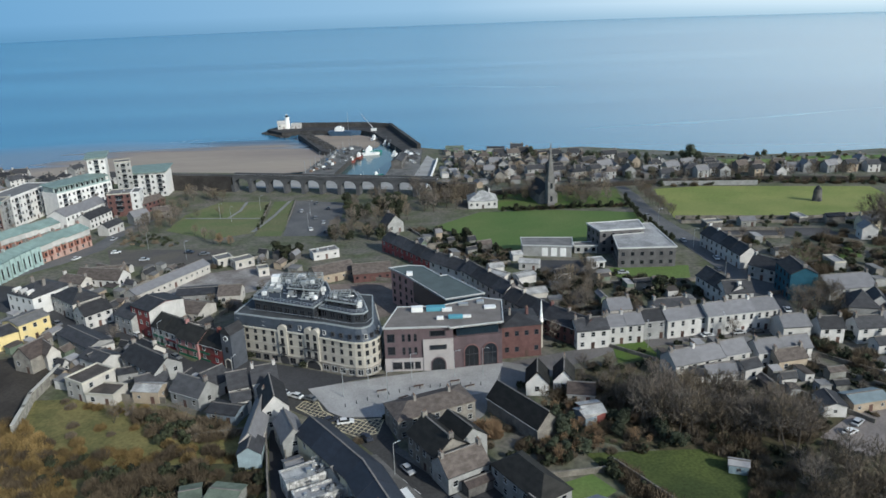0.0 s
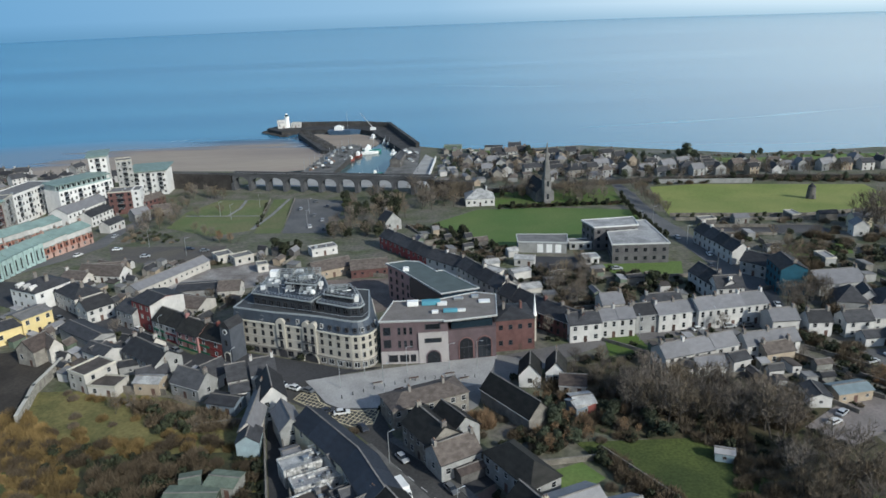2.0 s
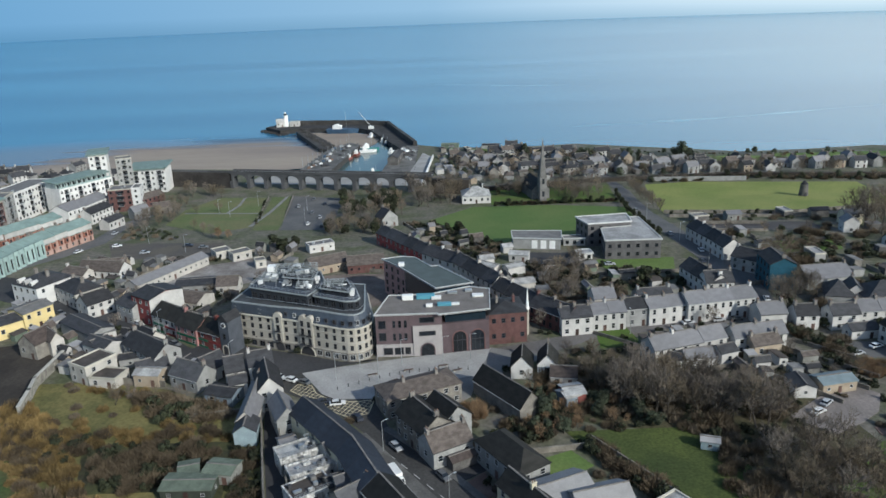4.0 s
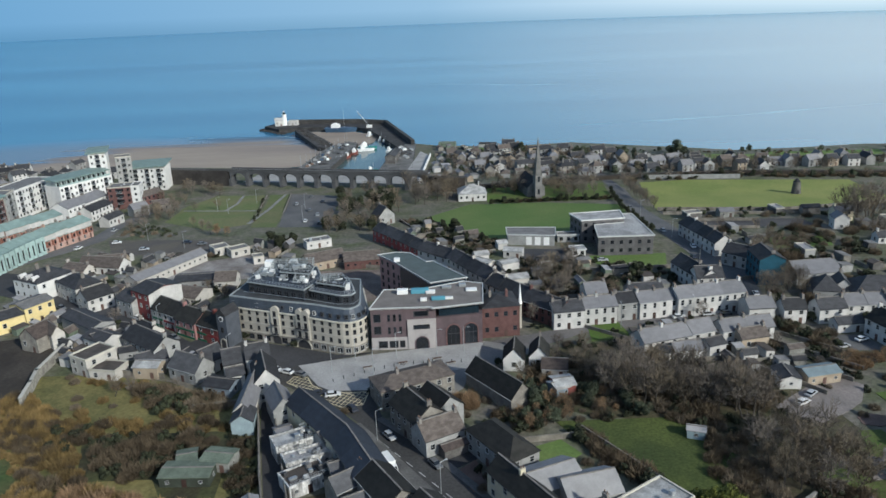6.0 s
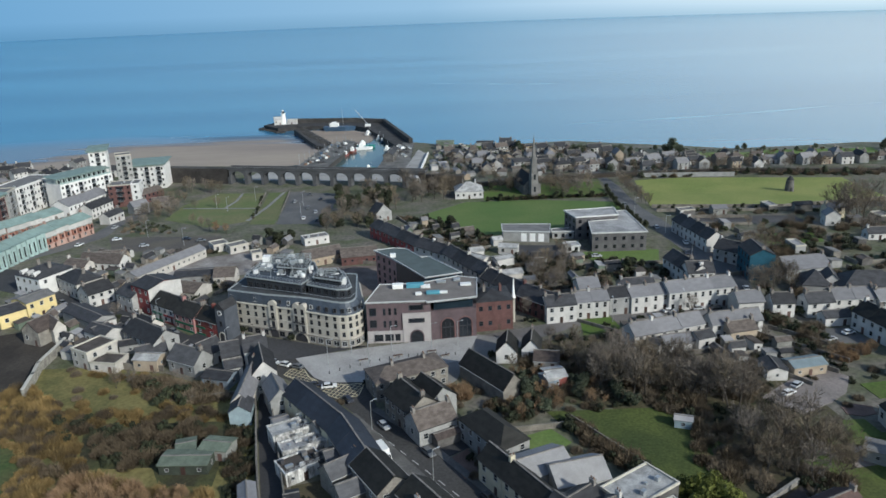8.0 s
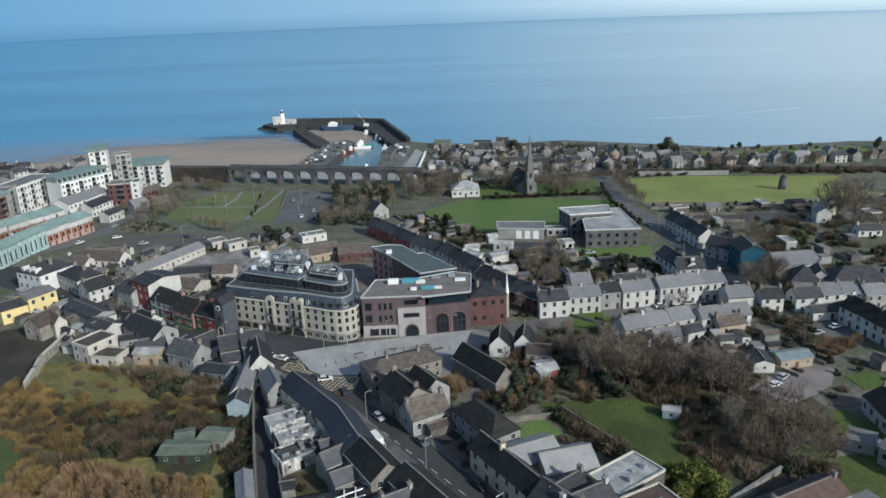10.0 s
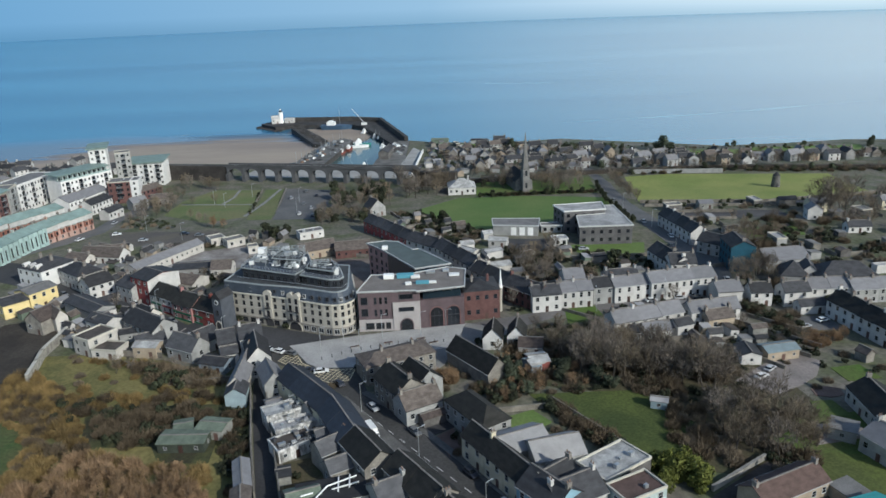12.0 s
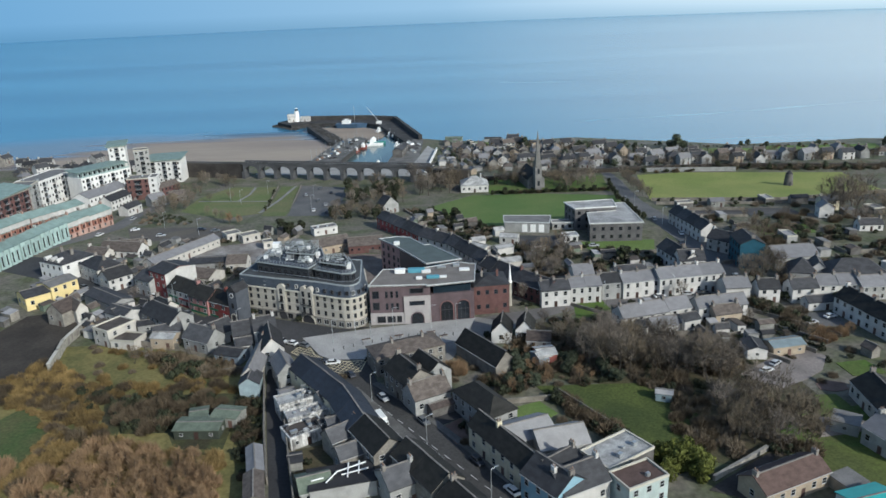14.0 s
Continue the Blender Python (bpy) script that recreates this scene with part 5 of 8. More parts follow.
        if not in_plan(x, y, pts) or not free_of_houses(cx, cy, max(L, W) / 2 + 0.4) or any(in_plan(cx + dx, cy + dy, p) for p in STREETS for dx, dy in ((0, 0), (2.5, 0), (-2.5, 0), (0, 2.5), (0, -2.5))):
            continue
        got += 1
        R = rnd.choice((0, 0, 0.7, 1.2))
        wall = rnd.choice(("white", "grey", "grey", "tanwall", "stone", "greyboard", "greenish", "darkstone", "darkstone"))
        roof = rnd.choice(("slate", "slate", "lightslate", "tan")) if R else rnd.choice(("flat", "flat", "darkflat", "greyroof"))
        unit("shed", x, y, ground_z(x, y), a, L, W, rnd.uniform(2.3, 3.2), R, wall, roof, "gable" if R else "flat", 1 if rnd.random() < 0.3 else 0, False, 0, 1)
        # its yard wall
        u, l = rnd.choice((0, 90, 180)), rnd.uniform(4, 11)
        d = Vector((math.cos(radians(a + u)), math.sin(radians(a + u))))
        q = Vector((x, y)) - d * 0.8 - Vector((-d.y, d.x)) * 1.2
        r = q - d * l
        if all(free_of_houses(q.x + (r.x - q.x) * k, q.y + (r.y - q.y) * k, 0.4) and not any(in_plan(q.x + (r.x - q.x) * k, q.y + (r.y - q.y) * k, p) for p in STREETS) for k in (0, 0.5, 1)):
            m_ = thing("yard_wall", pose(q.x, q.y, ground_z(q.x, q.y), 0, 0, a + u + 180), "weathered rubble yard wall", "wall")
            bm = bmesh.new()
            box(bm, 0, l, -0.15, 0.15, -0.6, rnd.uniform(1.3, 1.9))
            part("wall", bm, WALLM, m_)


def scatter(n, pts, yaws, seed, walls, roofs, gap=11.0):
    """Far houses of one neighbourhood, apart from each other, along its street directions."""
    rnd, got, tries = random.Random(seed), [], 0
    xs, ys = [p[0] for p in pts], [p[1] for p in pts]
    while len(got) < n and tries < 60 * n:
        tries += 1
        x, y = rnd.uniform(min(xs), max(xs)), rnd.uniform(min(ys), max(ys))
        k, hit_ = len(pts), False
        for i in range(k):
            (x0, y0), (x1, y1) = pts[i], pts[i - 1]
            if (y0 > y) != (y1 > y) and x < (x1 - x0) * (y - y0) / (y1 - y0) + x0:
                hit_ = not hit_
        if not hit_ or any((x - a) ** 2 + (y - b) ** 2 < gap * gap for a, b in got):
            continue
        if not free_of_houses(x + 4, y + 3, 5.0):
            continue
        got.append((x, y))
        two = rnd.random() < 0.6
        house("house", "far", x, y, ground_z(x, y), rnd.choice(yaws) + rnd.uniform(-6, 6), rnd.uniform(6, 10.5), rnd.uniform(5.2, 6.8), 4.7 if two else 2.8, rnd.uniform(2.0, 2.8), rnd.choice(walls), rnd.choice(roofs), rnd.choice(("gable", "gable", "hip")), 2 if two else 1)


scatter(84, [(8, 505), (60, 515), (104, 500), (130, 470), (180, 458), (300, 448), (330, 436), (180, 430), (116, 434), (30, 436)], (0, 15, 90), 3, ("white", "grey", "grey", "stone", "tanwall"), ("slate", "slate", "lightslate", "tan", "slate"), 7.5)
scatter(26, [(-330, 540), (-215, 505), (-190, 470), (-215, 440), (-330, 440)], (0, 60, 80), 5, ("white", "grey", "darkstone", "grey", "stone"), ("slate", "slate", "lightslate"), 11)
scatter(9, [(172, 320), (260, 330), (260, 250), (178, 262)], (0, 10, 80), 8, ("white", "cream", "grey"), ("slate", "lightslate"), 13)
backyards(60, [(3, 545), (60, 532), (104, 505), (130, 474), (250, 455), (250, 436), (112, 436), (6, 424)], 12, 31, 1.35)
backyards(28, [(-150, 190), (-80, 190), (-60, 205), (-100, 240), (-150, 240)], -25, 21)
backyards(38, [(-118, 186), (-60, 176), (-45, 190), (-50, 205), (-95, 225), (-118, 212)], -20, 22)
backyards(24, [(-150, 285), (-62, 300), (-50, 240), (-100, 236), (-150, 255)], -20, 23)
backyards(12, [(-14, 340), (10, 340), (30, 296), (28, 262), (4, 275), (-20, 300)], 20, 24)
backyards(16, [(20, 262), (60, 258), (100, 240), (100, 214), (40, 210), (16, 235)], 10, 25)
backyards(14, [(40, 190), (98, 197), (104, 186), (102, 166), (88, 166), (80, 176)], 8, 26)
backyards(18, [(110, 330), (175, 325), (230, 290), (200, 225), (120, 215), (118, 290)], 5, 27, 1.5)
backyards(6, [(108, 158), (150, 160), (150, 110), (116, 110)], 20, 30)


# ---- landmarks ----
def along(p, q, u, z, push=0.0):
    """Pose on an upright facade from p to q: u metres along it, at height z, looking outwards (to the right of p to q)."""
    a = math.degrees(math.atan2(q[1] - p[1], q[0] - p[0]))
    d = Vector((math.cos(radians(a)), math.sin(radians(a)), 0))
    n_ = Vector((d.y, -d.x, 0))
    o = Vector((p[0], p[1], z)) + d * u + n_ * push
    return pose(o.x, o.y, o.z, 0, 0, a)


def inset(pts, k):
    """The plan polygon (counter-clockwise) moved inwards by k."""
    out, n = [], len(pts)
    for i in range(n):
        a, b, c = Vector(pts[i - 1]), Vector(pts[i]), Vector(pts[(i + 1) % n])
        d1, d2 = (b - a).normalized(), (c - b).normalized()
        n1, n2 = Vector((-d1.y, d1.x)), Vector((-d2.y, d2.x))
        m_ = (n1 + n2).normalized()
        out.append(tuple(b + m_ * k / max(0.35, m_.dot(n1))))
    return out


def band(bm, pts, z0, z1, k, mi=0):
    """A hollow band round a plan polygon, k thick, inside it."""
    inn = inset(pts, k)
    n = len(pts)
    v = [[bm.verts.new((*p, z)) for p in ps] for ps, z in ((pts, z0), (pts, z1), (inn, z1), (inn, z0))]
    for j in range(4):
        for i in range(n):
            bm.faces.new((v[j][i], v[j][(i + 1) % n], v[(j + 1) % 4][(i + 1) % n], v[(j + 1) % 4][i])).material_index = mi
    bmesh.ops.recalc_face_normals(bm, faces=bm.faces)


def arch_panel(bm, w, h, d, mi=0, seg=10):
    """An upright slab with a round head, w wide and h high, from y = -d to 0."""
    pts = [(-w / 2, 0), (w / 2, 0)] + [(w / 2 * math.cos(math.pi * i / seg), h - w / 2 + w / 2 * math.sin(math.pi * i / seg)) for i in range(seg + 1)]
    a = [bm.verts.new((x, -d, z)) for x, z in pts]
    b = [bm.verts.new((x, 0.05, z)) for x, z in pts]
    bm.faces.new(a).material_index = mi
    for i in range(len(pts)):
        bm.faces.new((a[i], b[i], b[(i + 1) % len(pts)], a[(i + 1) % len(pts)])).material_index = mi


def arch_ring(bm, w, h, t, d, mi=0, seg=10):
    """A round-headed surround of thickness t standing d proud."""
    def line(e):
        r = w / 2 + e
        return [(r, 0)] + [(r * math.cos(math.pi * i / seg), h - w / 2 + r * math.sin(math.pi * i / seg)) for i in range(seg + 1)] + [(-r, 0)]
    i_, o_ = line(0), line(t)
    vs = [[bm.verts.new((x, y, z)) for x, z in l] for l, y in ((i_, 0.05), (i_, -d), (o_, -d), (o_, 0.05))]
    for j in range(3):
        for i in range(len(i_) - 1):
            bm.faces.new((vs[j][i], vs[j][i + 1], vs[j + 1][i + 1], vs[j + 1][i])).material_index = mi


PALESTEEL = mat("pale_steel", (0.33, 0.36, 0.365), 0.5, 0.12, 1, 6, 0.1)


def hotel():
    ox, oy = -42.0, 200.0
    root = thing("hotel", pose(ox, oy, 0), "pale yellow five-storey hotel with rounded corner and grey mansard roof", "hotel")
    W_ = [(-63.3, 203.0), (-49.5, 197.6), (-40.8, 194.2), (-36.0, 191.7), (-28.3, 188.0), (-25.6, 187.0), (-23.2, 186.9), (-21.2, 187.8), (-19.6, 189.5), (-18.7, 191.8), (-18.6, 194.5), (-22.0, 214.0), (-58.0, 224.0)]
    pl = [(x - ox, y - oy) for x, y in W_]
    bm = bmesh.new()
    prism(bm, pl, -2, 2.9)
    part("plinth", bm, WALL["stone"], root, "grey stone ground floor")
    bm = bmesh.new()
    prism(bm, inset(pl, 0.08), 2.9, 10.5)
    part("wall", bm, WALL["hotel"], root, "pale yellow rendered wall")
    for z, k, h in ((2.85, -0.18, 0.3), (6.0, -0.07, 0.16), (8.5, -0.07, 0.16), (10.35, -0.35, 0.4)):
        bm = bmesh.new()
        band(bm, inset(pl, k), z, z + h, 0.5)
        part("cornice", bm, STONEM if z > 10 else WALL["hotel"], root)
    near_, deep_ = inset(pl, 0.45), inset(pl, 2.1)
    top = near_[:2] + [tuple(Vector(near_[2]).lerp(Vector(deep_[2]), 0.5))] + deep_[3:11] + near_[11:]
    bm = bmesh.new()
    prism(bm, inset(pl, 0.1), 10.75, 14.0, 0, top)
    part("mansard_roof", bm, ROOF["lead"], root, "blue-grey lead mansard")
    bm = bmesh.new()
    band(bm, inset(top, -0.12), 13.9, 14.3, 0.45)
    part("parapet", bm, mat("pale_lead_edge", (0.33, 0.36, 0.37), 0.6, 0.1, 0.5, 4), root)
    bm = bmesh.new()
    prism(bm, inset(top, 0.3), 14.0, 14.08)
    part("flat_roof", bm, mat("dark_terrace_roof", (0.075, 0.08, 0.085), 0.8, 0.2, 0.3, 4), root)
    # windows, three rows above the ground floor and the dormers
    segs = list(zip(pl, pl[1:] + pl[:1]))
    wide = window_mesh(DARKM, "window", 2, 2)
    shop = window_mesh(FRAMEM, "shop_window", 2, 1)
    for si, (p, q) in enumerate(segs):
        ln = math.hypot(q[0] - p[0], q[1] - p[1])
        nc = max(1, int(ln / 2.75))
        if 4 <= si <= 9:
            nc = 1
        for c in range(nc):
            u = ln * (c + 0.5) / nc
            for r, z in enumerate((4.45, 7.2, 9.45)):
                part("window", wide, None, root, "", along(p, q, u, z, -0.08) @ Matrix.Diagonal((0.95, 1, 1.5 if r < 2 else 1.25, 1)))
            if si < 10:
                part("dormer_window", WIN_DARK if (si + c) % 3 else WIN, None, root, "", along(p, q, u, 12.1, -0.5) @ Matrix.Diagonal((1.0, 3, 1.3, 1)))
            if si in (0, 1, 3, 4, 5, 6, 7, 8):
                part("shop_window", shop if si > 2 else wide, None, root, "", along(p, q, u, 1.45) @ Matrix.Diagonal((min(1.9, ln * 0.7), 1, 1.7, 1)))
    # projecting bays with arched heads
    for (p, q), u, w, zt in ((segs[1], 2.1, 2.9, 12.6), (segs[2], 1.45, 2.4, 12.8), (segs[2], 3.95, 2.4, 12.8)):
        bm = bmesh.new()
        arch = [(-w / 2, 2.9), (w / 2, 2.9), (w / 2, zt - 0.9), (w / 2 * 0.55, zt - 0.2), (0, zt), (-w / 2 * 0.55, zt - 0.2), (-w / 2, zt - 0.9)]
        a = [bm.verts.new((x, -0.4, z)) for x, z in arch]
        b = [bm.verts.new((x, 1.2, z)) for x, z in arch]
        bm.faces.new(a)
        for i in range(len(arch)):
            bm.faces.new((a[i], b[i], b[(i + 1) % len(arch)], a[(i + 1) % len(arch)]))
        bay = part("bay", bm, WALL["hotel"], root, "", along(p, q, u, 0))
        for z, h in ((4.6, 2.2), (7.6, 2.0), (10.2, 1.8)):
            for dx in ((-0.85, 0.85) if w > 3.5 else (0,)):
                part("window", wide, None, bay, "", pose(dx, -0.4, z) @ Matrix.Diagonal((1.05, 1, h, 1)))
        for z in (3.9, 6.9):
            bm = bmesh.new()
            box(bm, -1.0, 1.0, -1.05, -0.4, z - 0.5, z - 0.4)
            part("balcony", bm, DARKM, bay)
            for y0, z0, z1 in ((-1.02, z + 0.4, z + 0.46), (-1.02, z - 0.05, z - 0.01)):
                bm = bmesh.new()
                box(bm, -1.0, 1.0, y0, y0 + 0.07, z0, z1)
                box(bm, -1.0, -0.94, y0, y0 + 0.06, z - 0.42, z1)
                box(bm, 0.94, 1.0, y0, y0 + 0.06, z - 0.42, z1)
                part("rail", bm, DARKM, bay)
    p, q = segs[2]
    bm = bmesh.new()
    arch_panel(bm, 5.0, 2.85, 0.12)
    g_ = part("archway", bm, DARKM, root, "dark arched carriage entrance", along(p, q, 2.6, 0))
    bm = bmesh.new()
    arch_ring(bm, 5.0, 2.85, 0.3, 0.3)
    part("arch_surround", bm, STONEM, g_)
    p, q = segs[1]
    bm = bmesh.new()
    arch_panel(bm, 2.6, 2.7, 0.12)
    part("archway", bm, DARKM, root, "dark arched entrance", along(p, q, 2.1, 0))
    # set-back top storeys
    for pts, z0, z1 in (([(-57, 205.4), (-38.0, 196.6), (-34, 206.2), (-37, 216.5), (-54, 220.5)], 14.0, 17.6), ([(-36.2, 198.2), (-26.3, 192.9), (-23.4, 193.0), (-22.4, 194.8), (-23.8, 200.5), (-26, 207), (-33, 206)], 14.0, 16.8), ([(-34.3, 199.8), (-28.9, 197.2), (-25.4, 195.6), (-25.0, 199), (-27, 204.6), (-32.6, 204.4)], 17.05, 18.6), ([(-47, 208), (-37.5, 205), (-37.2, 212), (-45, 215)], 18.05, 19.6)):
        l = [(x - ox, y - oy) for x, y in pts]
        bm = bmesh.new()
        prism(bm, l, z0, z1)
        ph = part("penthouse", bm, mat("dark_cladding", (0.035, 0.04, 0.048), 0.3, 0.2, 0.5, 4), root, "dark clad set-back storey")
        bm = bmesh.new()
        prism(bm, inset(l, -0.35), z1, z1 + 0.25)
        part("roof_slab", bm, MATS["dark_terrace_roof"] if z0 > 15 else ROOF["lead"], ph)
        bm = bmesh.new()
        band(bm, inset(l, -0.42), z1 - 0.05, z1 + 0.42, 0.22)
        part("roof_edge", bm, MATS["pale_lead_edge"], ph)
        for p, q in zip(l, l[1:] + l[:1]):
            ln = math.hypot(q[0] - p[0], q[1] - p[1])
            bm = bmesh.new()
            for k in range(int(ln / 1.2) + 1):
                x, y = p[0] + (q[0] - p[0]) * k * 1.2 / ln, p[1] + (q[1] - p[1]) * k * 1.2 / ln
                box(bm, x - 0.04, x + 0.04, y - 0.04, y + 0.04, z1 + 0.3, z1 + 1.3)
            tube(bm, (*p, z1 + 1.3), (*q, z1 + 1.3), 0.05, 0.05, 5)
            tube(bm, (*p, z1 + 0.85), (*q, z1 + 0.85), 0.035, 0.035, 5)
            part("railing", bm, METAL, ph)
        for p, q in zip(l, l[1:] + l[:1]):
            ln = math.hypot(q[0] - p[0], q[1] - p[1])
            for c in range(max(1, int(ln / 2.4))):
                part("window", wide, None, ph, "", along(p, q, (c + 0.5) * ln / max(1, int(ln / 2.4)), z0 + 1.4) @ Matrix.Diagonal((1.7, 1, 1.7, 1)))
    rnd = random.Random(5)
    # roof plant: masts, ducts, dishes, tanks
    for k in range(150):
        x, y = rnd.uniform(-56, -25) - ox, rnd.uniform(196, 218) - oy
        if in_plan(x + ox, y + oy, [(-55.5, 206.5), (-38.2, 200.4), (-35.5, 206), (-38, 215), (-53, 219)]):
            zb = 18.0
        elif in_plan(x + ox, y + oy, [(-33.5, 200.4), (-28.5, 198.2), (-26.2, 197.0), (-27.6, 203.6), (-32, 203.6)]):
            zb = 18.8
        else:
            continue
        bm = bmesh.new()
        s = rnd.uniform(0.5, 1.6)
        if k % 3 == 0:
            tube(bm, (x, y, zb), (x, y, zb + rnd.uniform(1.2, 3.6)), 0.12, 0.08, 6, 0, True)
            part("mast", bm, METAL, root)
        elif k % 3 == 1:
            box(bm, x, x + s, y, y + s * 0.7, zb, zb + s * 0.8)
            part("air_unit", bm, WHITEM if k % 2 else METAL, root)
        else:
            tube(bm, (x, y, zb + 0.3), (x + rnd.uniform(-2.5, 2.5), y + rnd.uniform(-1, 1), zb + 0.3), 0.22, 0.22, 8, 0, True)
            part("duct", bm, METAL, root)
    # pale steel plant frames over the rear storey
    for x0, y0, lx, ly, z0, hz in ((-54.5, 208.5, 5, 6, 18.0, 1.2), (-46, 208.5, 8, 4.5, 19.8, 0.9), (-33.2, 200, 5.5, 3.8, 18.8, 1.2), (-51, 215.2, 13, 3.2, 18.0, 2.6), (-42, 201.5, 4.5, 3, 18.0, 1.4)):
        bm = bmesh.new()
        nx, ny = max(2, int(lx / 1.9)), max(2, int(ly / 2.4))
        for a in range(nx + 1):
            for b in range(ny + 1):
                x, y = x0 - ox + lx * a / nx, y0 - oy + ly * b / ny
                if a in (0, nx) or b in (0, ny):
                    box(bm, x - 0.07, x + 0.07, y - 0.07, y + 0.07, z0, z0 + hz)
        for a in range(nx + 1):
            x = x0 - ox + lx * a / nx
            box(bm, x - 0.06, x + 0.06, y0 - oy, y0 - oy + ly, z0 + hz, z0 + hz + 0.14)
        for b in range(ny + 1):
            y = y0 - oy + ly * b / ny
            box(bm, x0 - ox, x0 - ox + lx, y - 0.06, y + 0.06, z0 + hz - 0.16, z0 + hz)
            box(bm, x0 - ox, x0 - ox + lx, y - 0.04, y + 0.04, z0 + hz * 0.5, z0 + hz * 0.5 + 0.08)
        part("plant_frame", bm, PALESTEEL, root, "pale steel frame round the roof plant")
        for k in range(int(lx * ly / 7)):
            x, y, s = x0 - ox + rnd.uniform(0.4, lx - 1.8), y0 - oy + rnd.uniform(0.4, ly - 1.6), rnd.uniform(0.7, 1.5)
            bm = bmesh.new()
            box(bm, x, x + s, y, y + s * 0.8, z0, z0 + s * 0.9)
            box(bm, x + 0.1, x + s - 0.1, y + 0.1, y + s * 0.8 - 0.1, z0 + s * 0.9, z0 + s * 0.98)
            part("air_unit", bm, (WHITEM, METAL, PALESTEEL)[k % 3], root)
    for x, y, z, s in ((-24.9, 197.6, 17.0, 1.9), (-39.5, 204.0, 18.0, 1.4), (-52.5, 217.0, 18.0, 2.6), (-44.5, 217.0, 18.0, 2.4)):
        bm = bmesh.new()
        box(bm, x - ox - s / 2, x - ox + s / 2, y - oy - s / 2, y - oy + s / 2, z, z + s)
        part("water_tank", bm, WHITEM, root, "white roof tank")
    bm = bmesh.new()
    bmesh.ops.create_uvsphere(bm, u_segments=14, v_segments=8, radius=0.8)
    bmesh.ops.translate(bm, verts=bm.verts, vec=(-38.0 - ox, 201.6 - oy, 18.8))
    part("satellite_dome", bm, WHITEM, root, "white dome")
    # railing round the upper terrace
    l = [(x - ox, y - oy) for x, y in ((-58.5, 204.0), (-37.5, 195.6), (-27, 190.6), (-22.3, 190.4), (-21, 194))]
    for p, q in zip(l, l[1:]):
        bm = bmesh.new()
        tube(bm, (*p, 15.1), (*q, 15.1), 0.06, 0.06, 5)
        part("rail", bm, METAL, root)
    # dark clock gable beside the hotel
    tw = thing("clock_house", pose(-65.45, 196.0, 0, 0, 0, -27), "narrow dark grey gabled house with round clock", "house")
    bm = bmesh.new()
    box(bm, 0, 3.7, 0, 6, -2, 10.9)
    part("wall", bm, mat("slate_grey_render", (0.085, 0.095, 0.115), 0.85, 0.15, 0.4, 5), tw)
    bm = bmesh.new()
    prism(bm, [(-0.2, -0.2), (3.9, -0.2), (3.9, 6.2), (-0.2, 6.2)], 10.9, 13.1, 0, [(1.75, -0.2), (1.95, -0.2), (1.95, 6.2), (1.75, 6.2)])
    part("roof", bm, ROOF["slate"], tw)
    bm = bmesh.new()
    tube(bm, (1.85, -0.12, 9.6), (1.85, 0.02, 9.6), 0.85, 0.85, 20, 0, True)
    ck = part("clock", bm, WHITEM, tw, "round clock with pale rim")
    bm = bmesh.new()
    tube(bm, (1.85, -0.16, 9.6), (1.85, -0.12, 9.6), 0.62, 0.62, 20, 0, True)
    part("clock_face", bm, DARKM, ck)
    part("window", wide, None, tw, "", pose(1.85, 0, 6.0) @ Matrix.Diagonal((0.9, 1, 1.8, 1)))
    bm = bmesh.new()
    arch_panel(bm, 1.9, 2.9, 0.1)
    dw = part("archway", bm, DARKM, tw, "dark arched doorway", pose(1.85, 0, 0))
    bm = bmesh.new()
    arch_ring(bm, 1.9, 2.9, 0.3, 0.2)
    part("arch_surround", bm, STONEM, dw)


hotel()


def red_centre():
    root = thing("commercial_centre", pose(0, 192, 0), "mauve brick and cream commercial building with flat roofs", "building")
    oy = 192
    A, B, C, D = (-17.5, -2.2), (-6.6, -2.2), (2.0, -1.7), (16.0, 0.3)
    wide = window_mesh(DARKM, "window", 1, 1)
    tall = window_mesh(DARKM, "window", 1, 2)
    bm = bmesh.new()
    prism(bm, [A, B, C, (1.8, 12), (-2.1, 12.2), (-14.2, 12.4)], -2, 13.2)
    part("wall", bm, WALL["mauve"], root, "mauve brick wall")
    bm = bmesh.new()
    prism(bm, [C, D, (16.8, 15.4), (11, 17.6), (1.8, 12)], -2, 9.6)
    part("wall", bm, WALL["mauve"], root, "mauve brick wall")
    bm = bmesh.new()
    prism(bm, inset([C, D, (16.8, 15.4), (11, 17.6), (1.8, 12)], 1.0), 9.6, 13.2)
    part("top_storey", bm, mat("dark_curtain_glass", (0.02, 0.035, 0.05), 0.15, 0.2, 0.5, 3, 0.0, spec=0.6), root, "dark glazed set-back storey")
    bm = bmesh.new()
    roofp = [(-17.9, -2.5), (-6.6, -2.6), (0.7, -2.7), (1.0, -3.6), (16.4, -0.6), (17.3, 15.6), (11, 18.2), (-2.1, 12.6), (-14.4, 12.9)]
    prism(bm, roofp, 13.2, 13.45)
    part("flat_roof", bm, mat("brown_grey_roof_felt", (0.20, 0.18, 0.165), 0.9, 0.15, 0.25, 3), root)
    bm = bmesh.new()
    band(bm, roofp, 13.15, 13.7, 0.28)
    part("roof_edge", bm, mat("pale_coping", (0.55, 0.56, 0.55), 0.6, 0.08, 0.5, 4), root, "pale coping")
    # cream plinth and entrance bay
    bm = bmesh.new()
    prism(bm, [(A[0] - 0.1, A[1] - 0.25), (B[0], B[1] - 0.25), B, A], -2, 4.0)
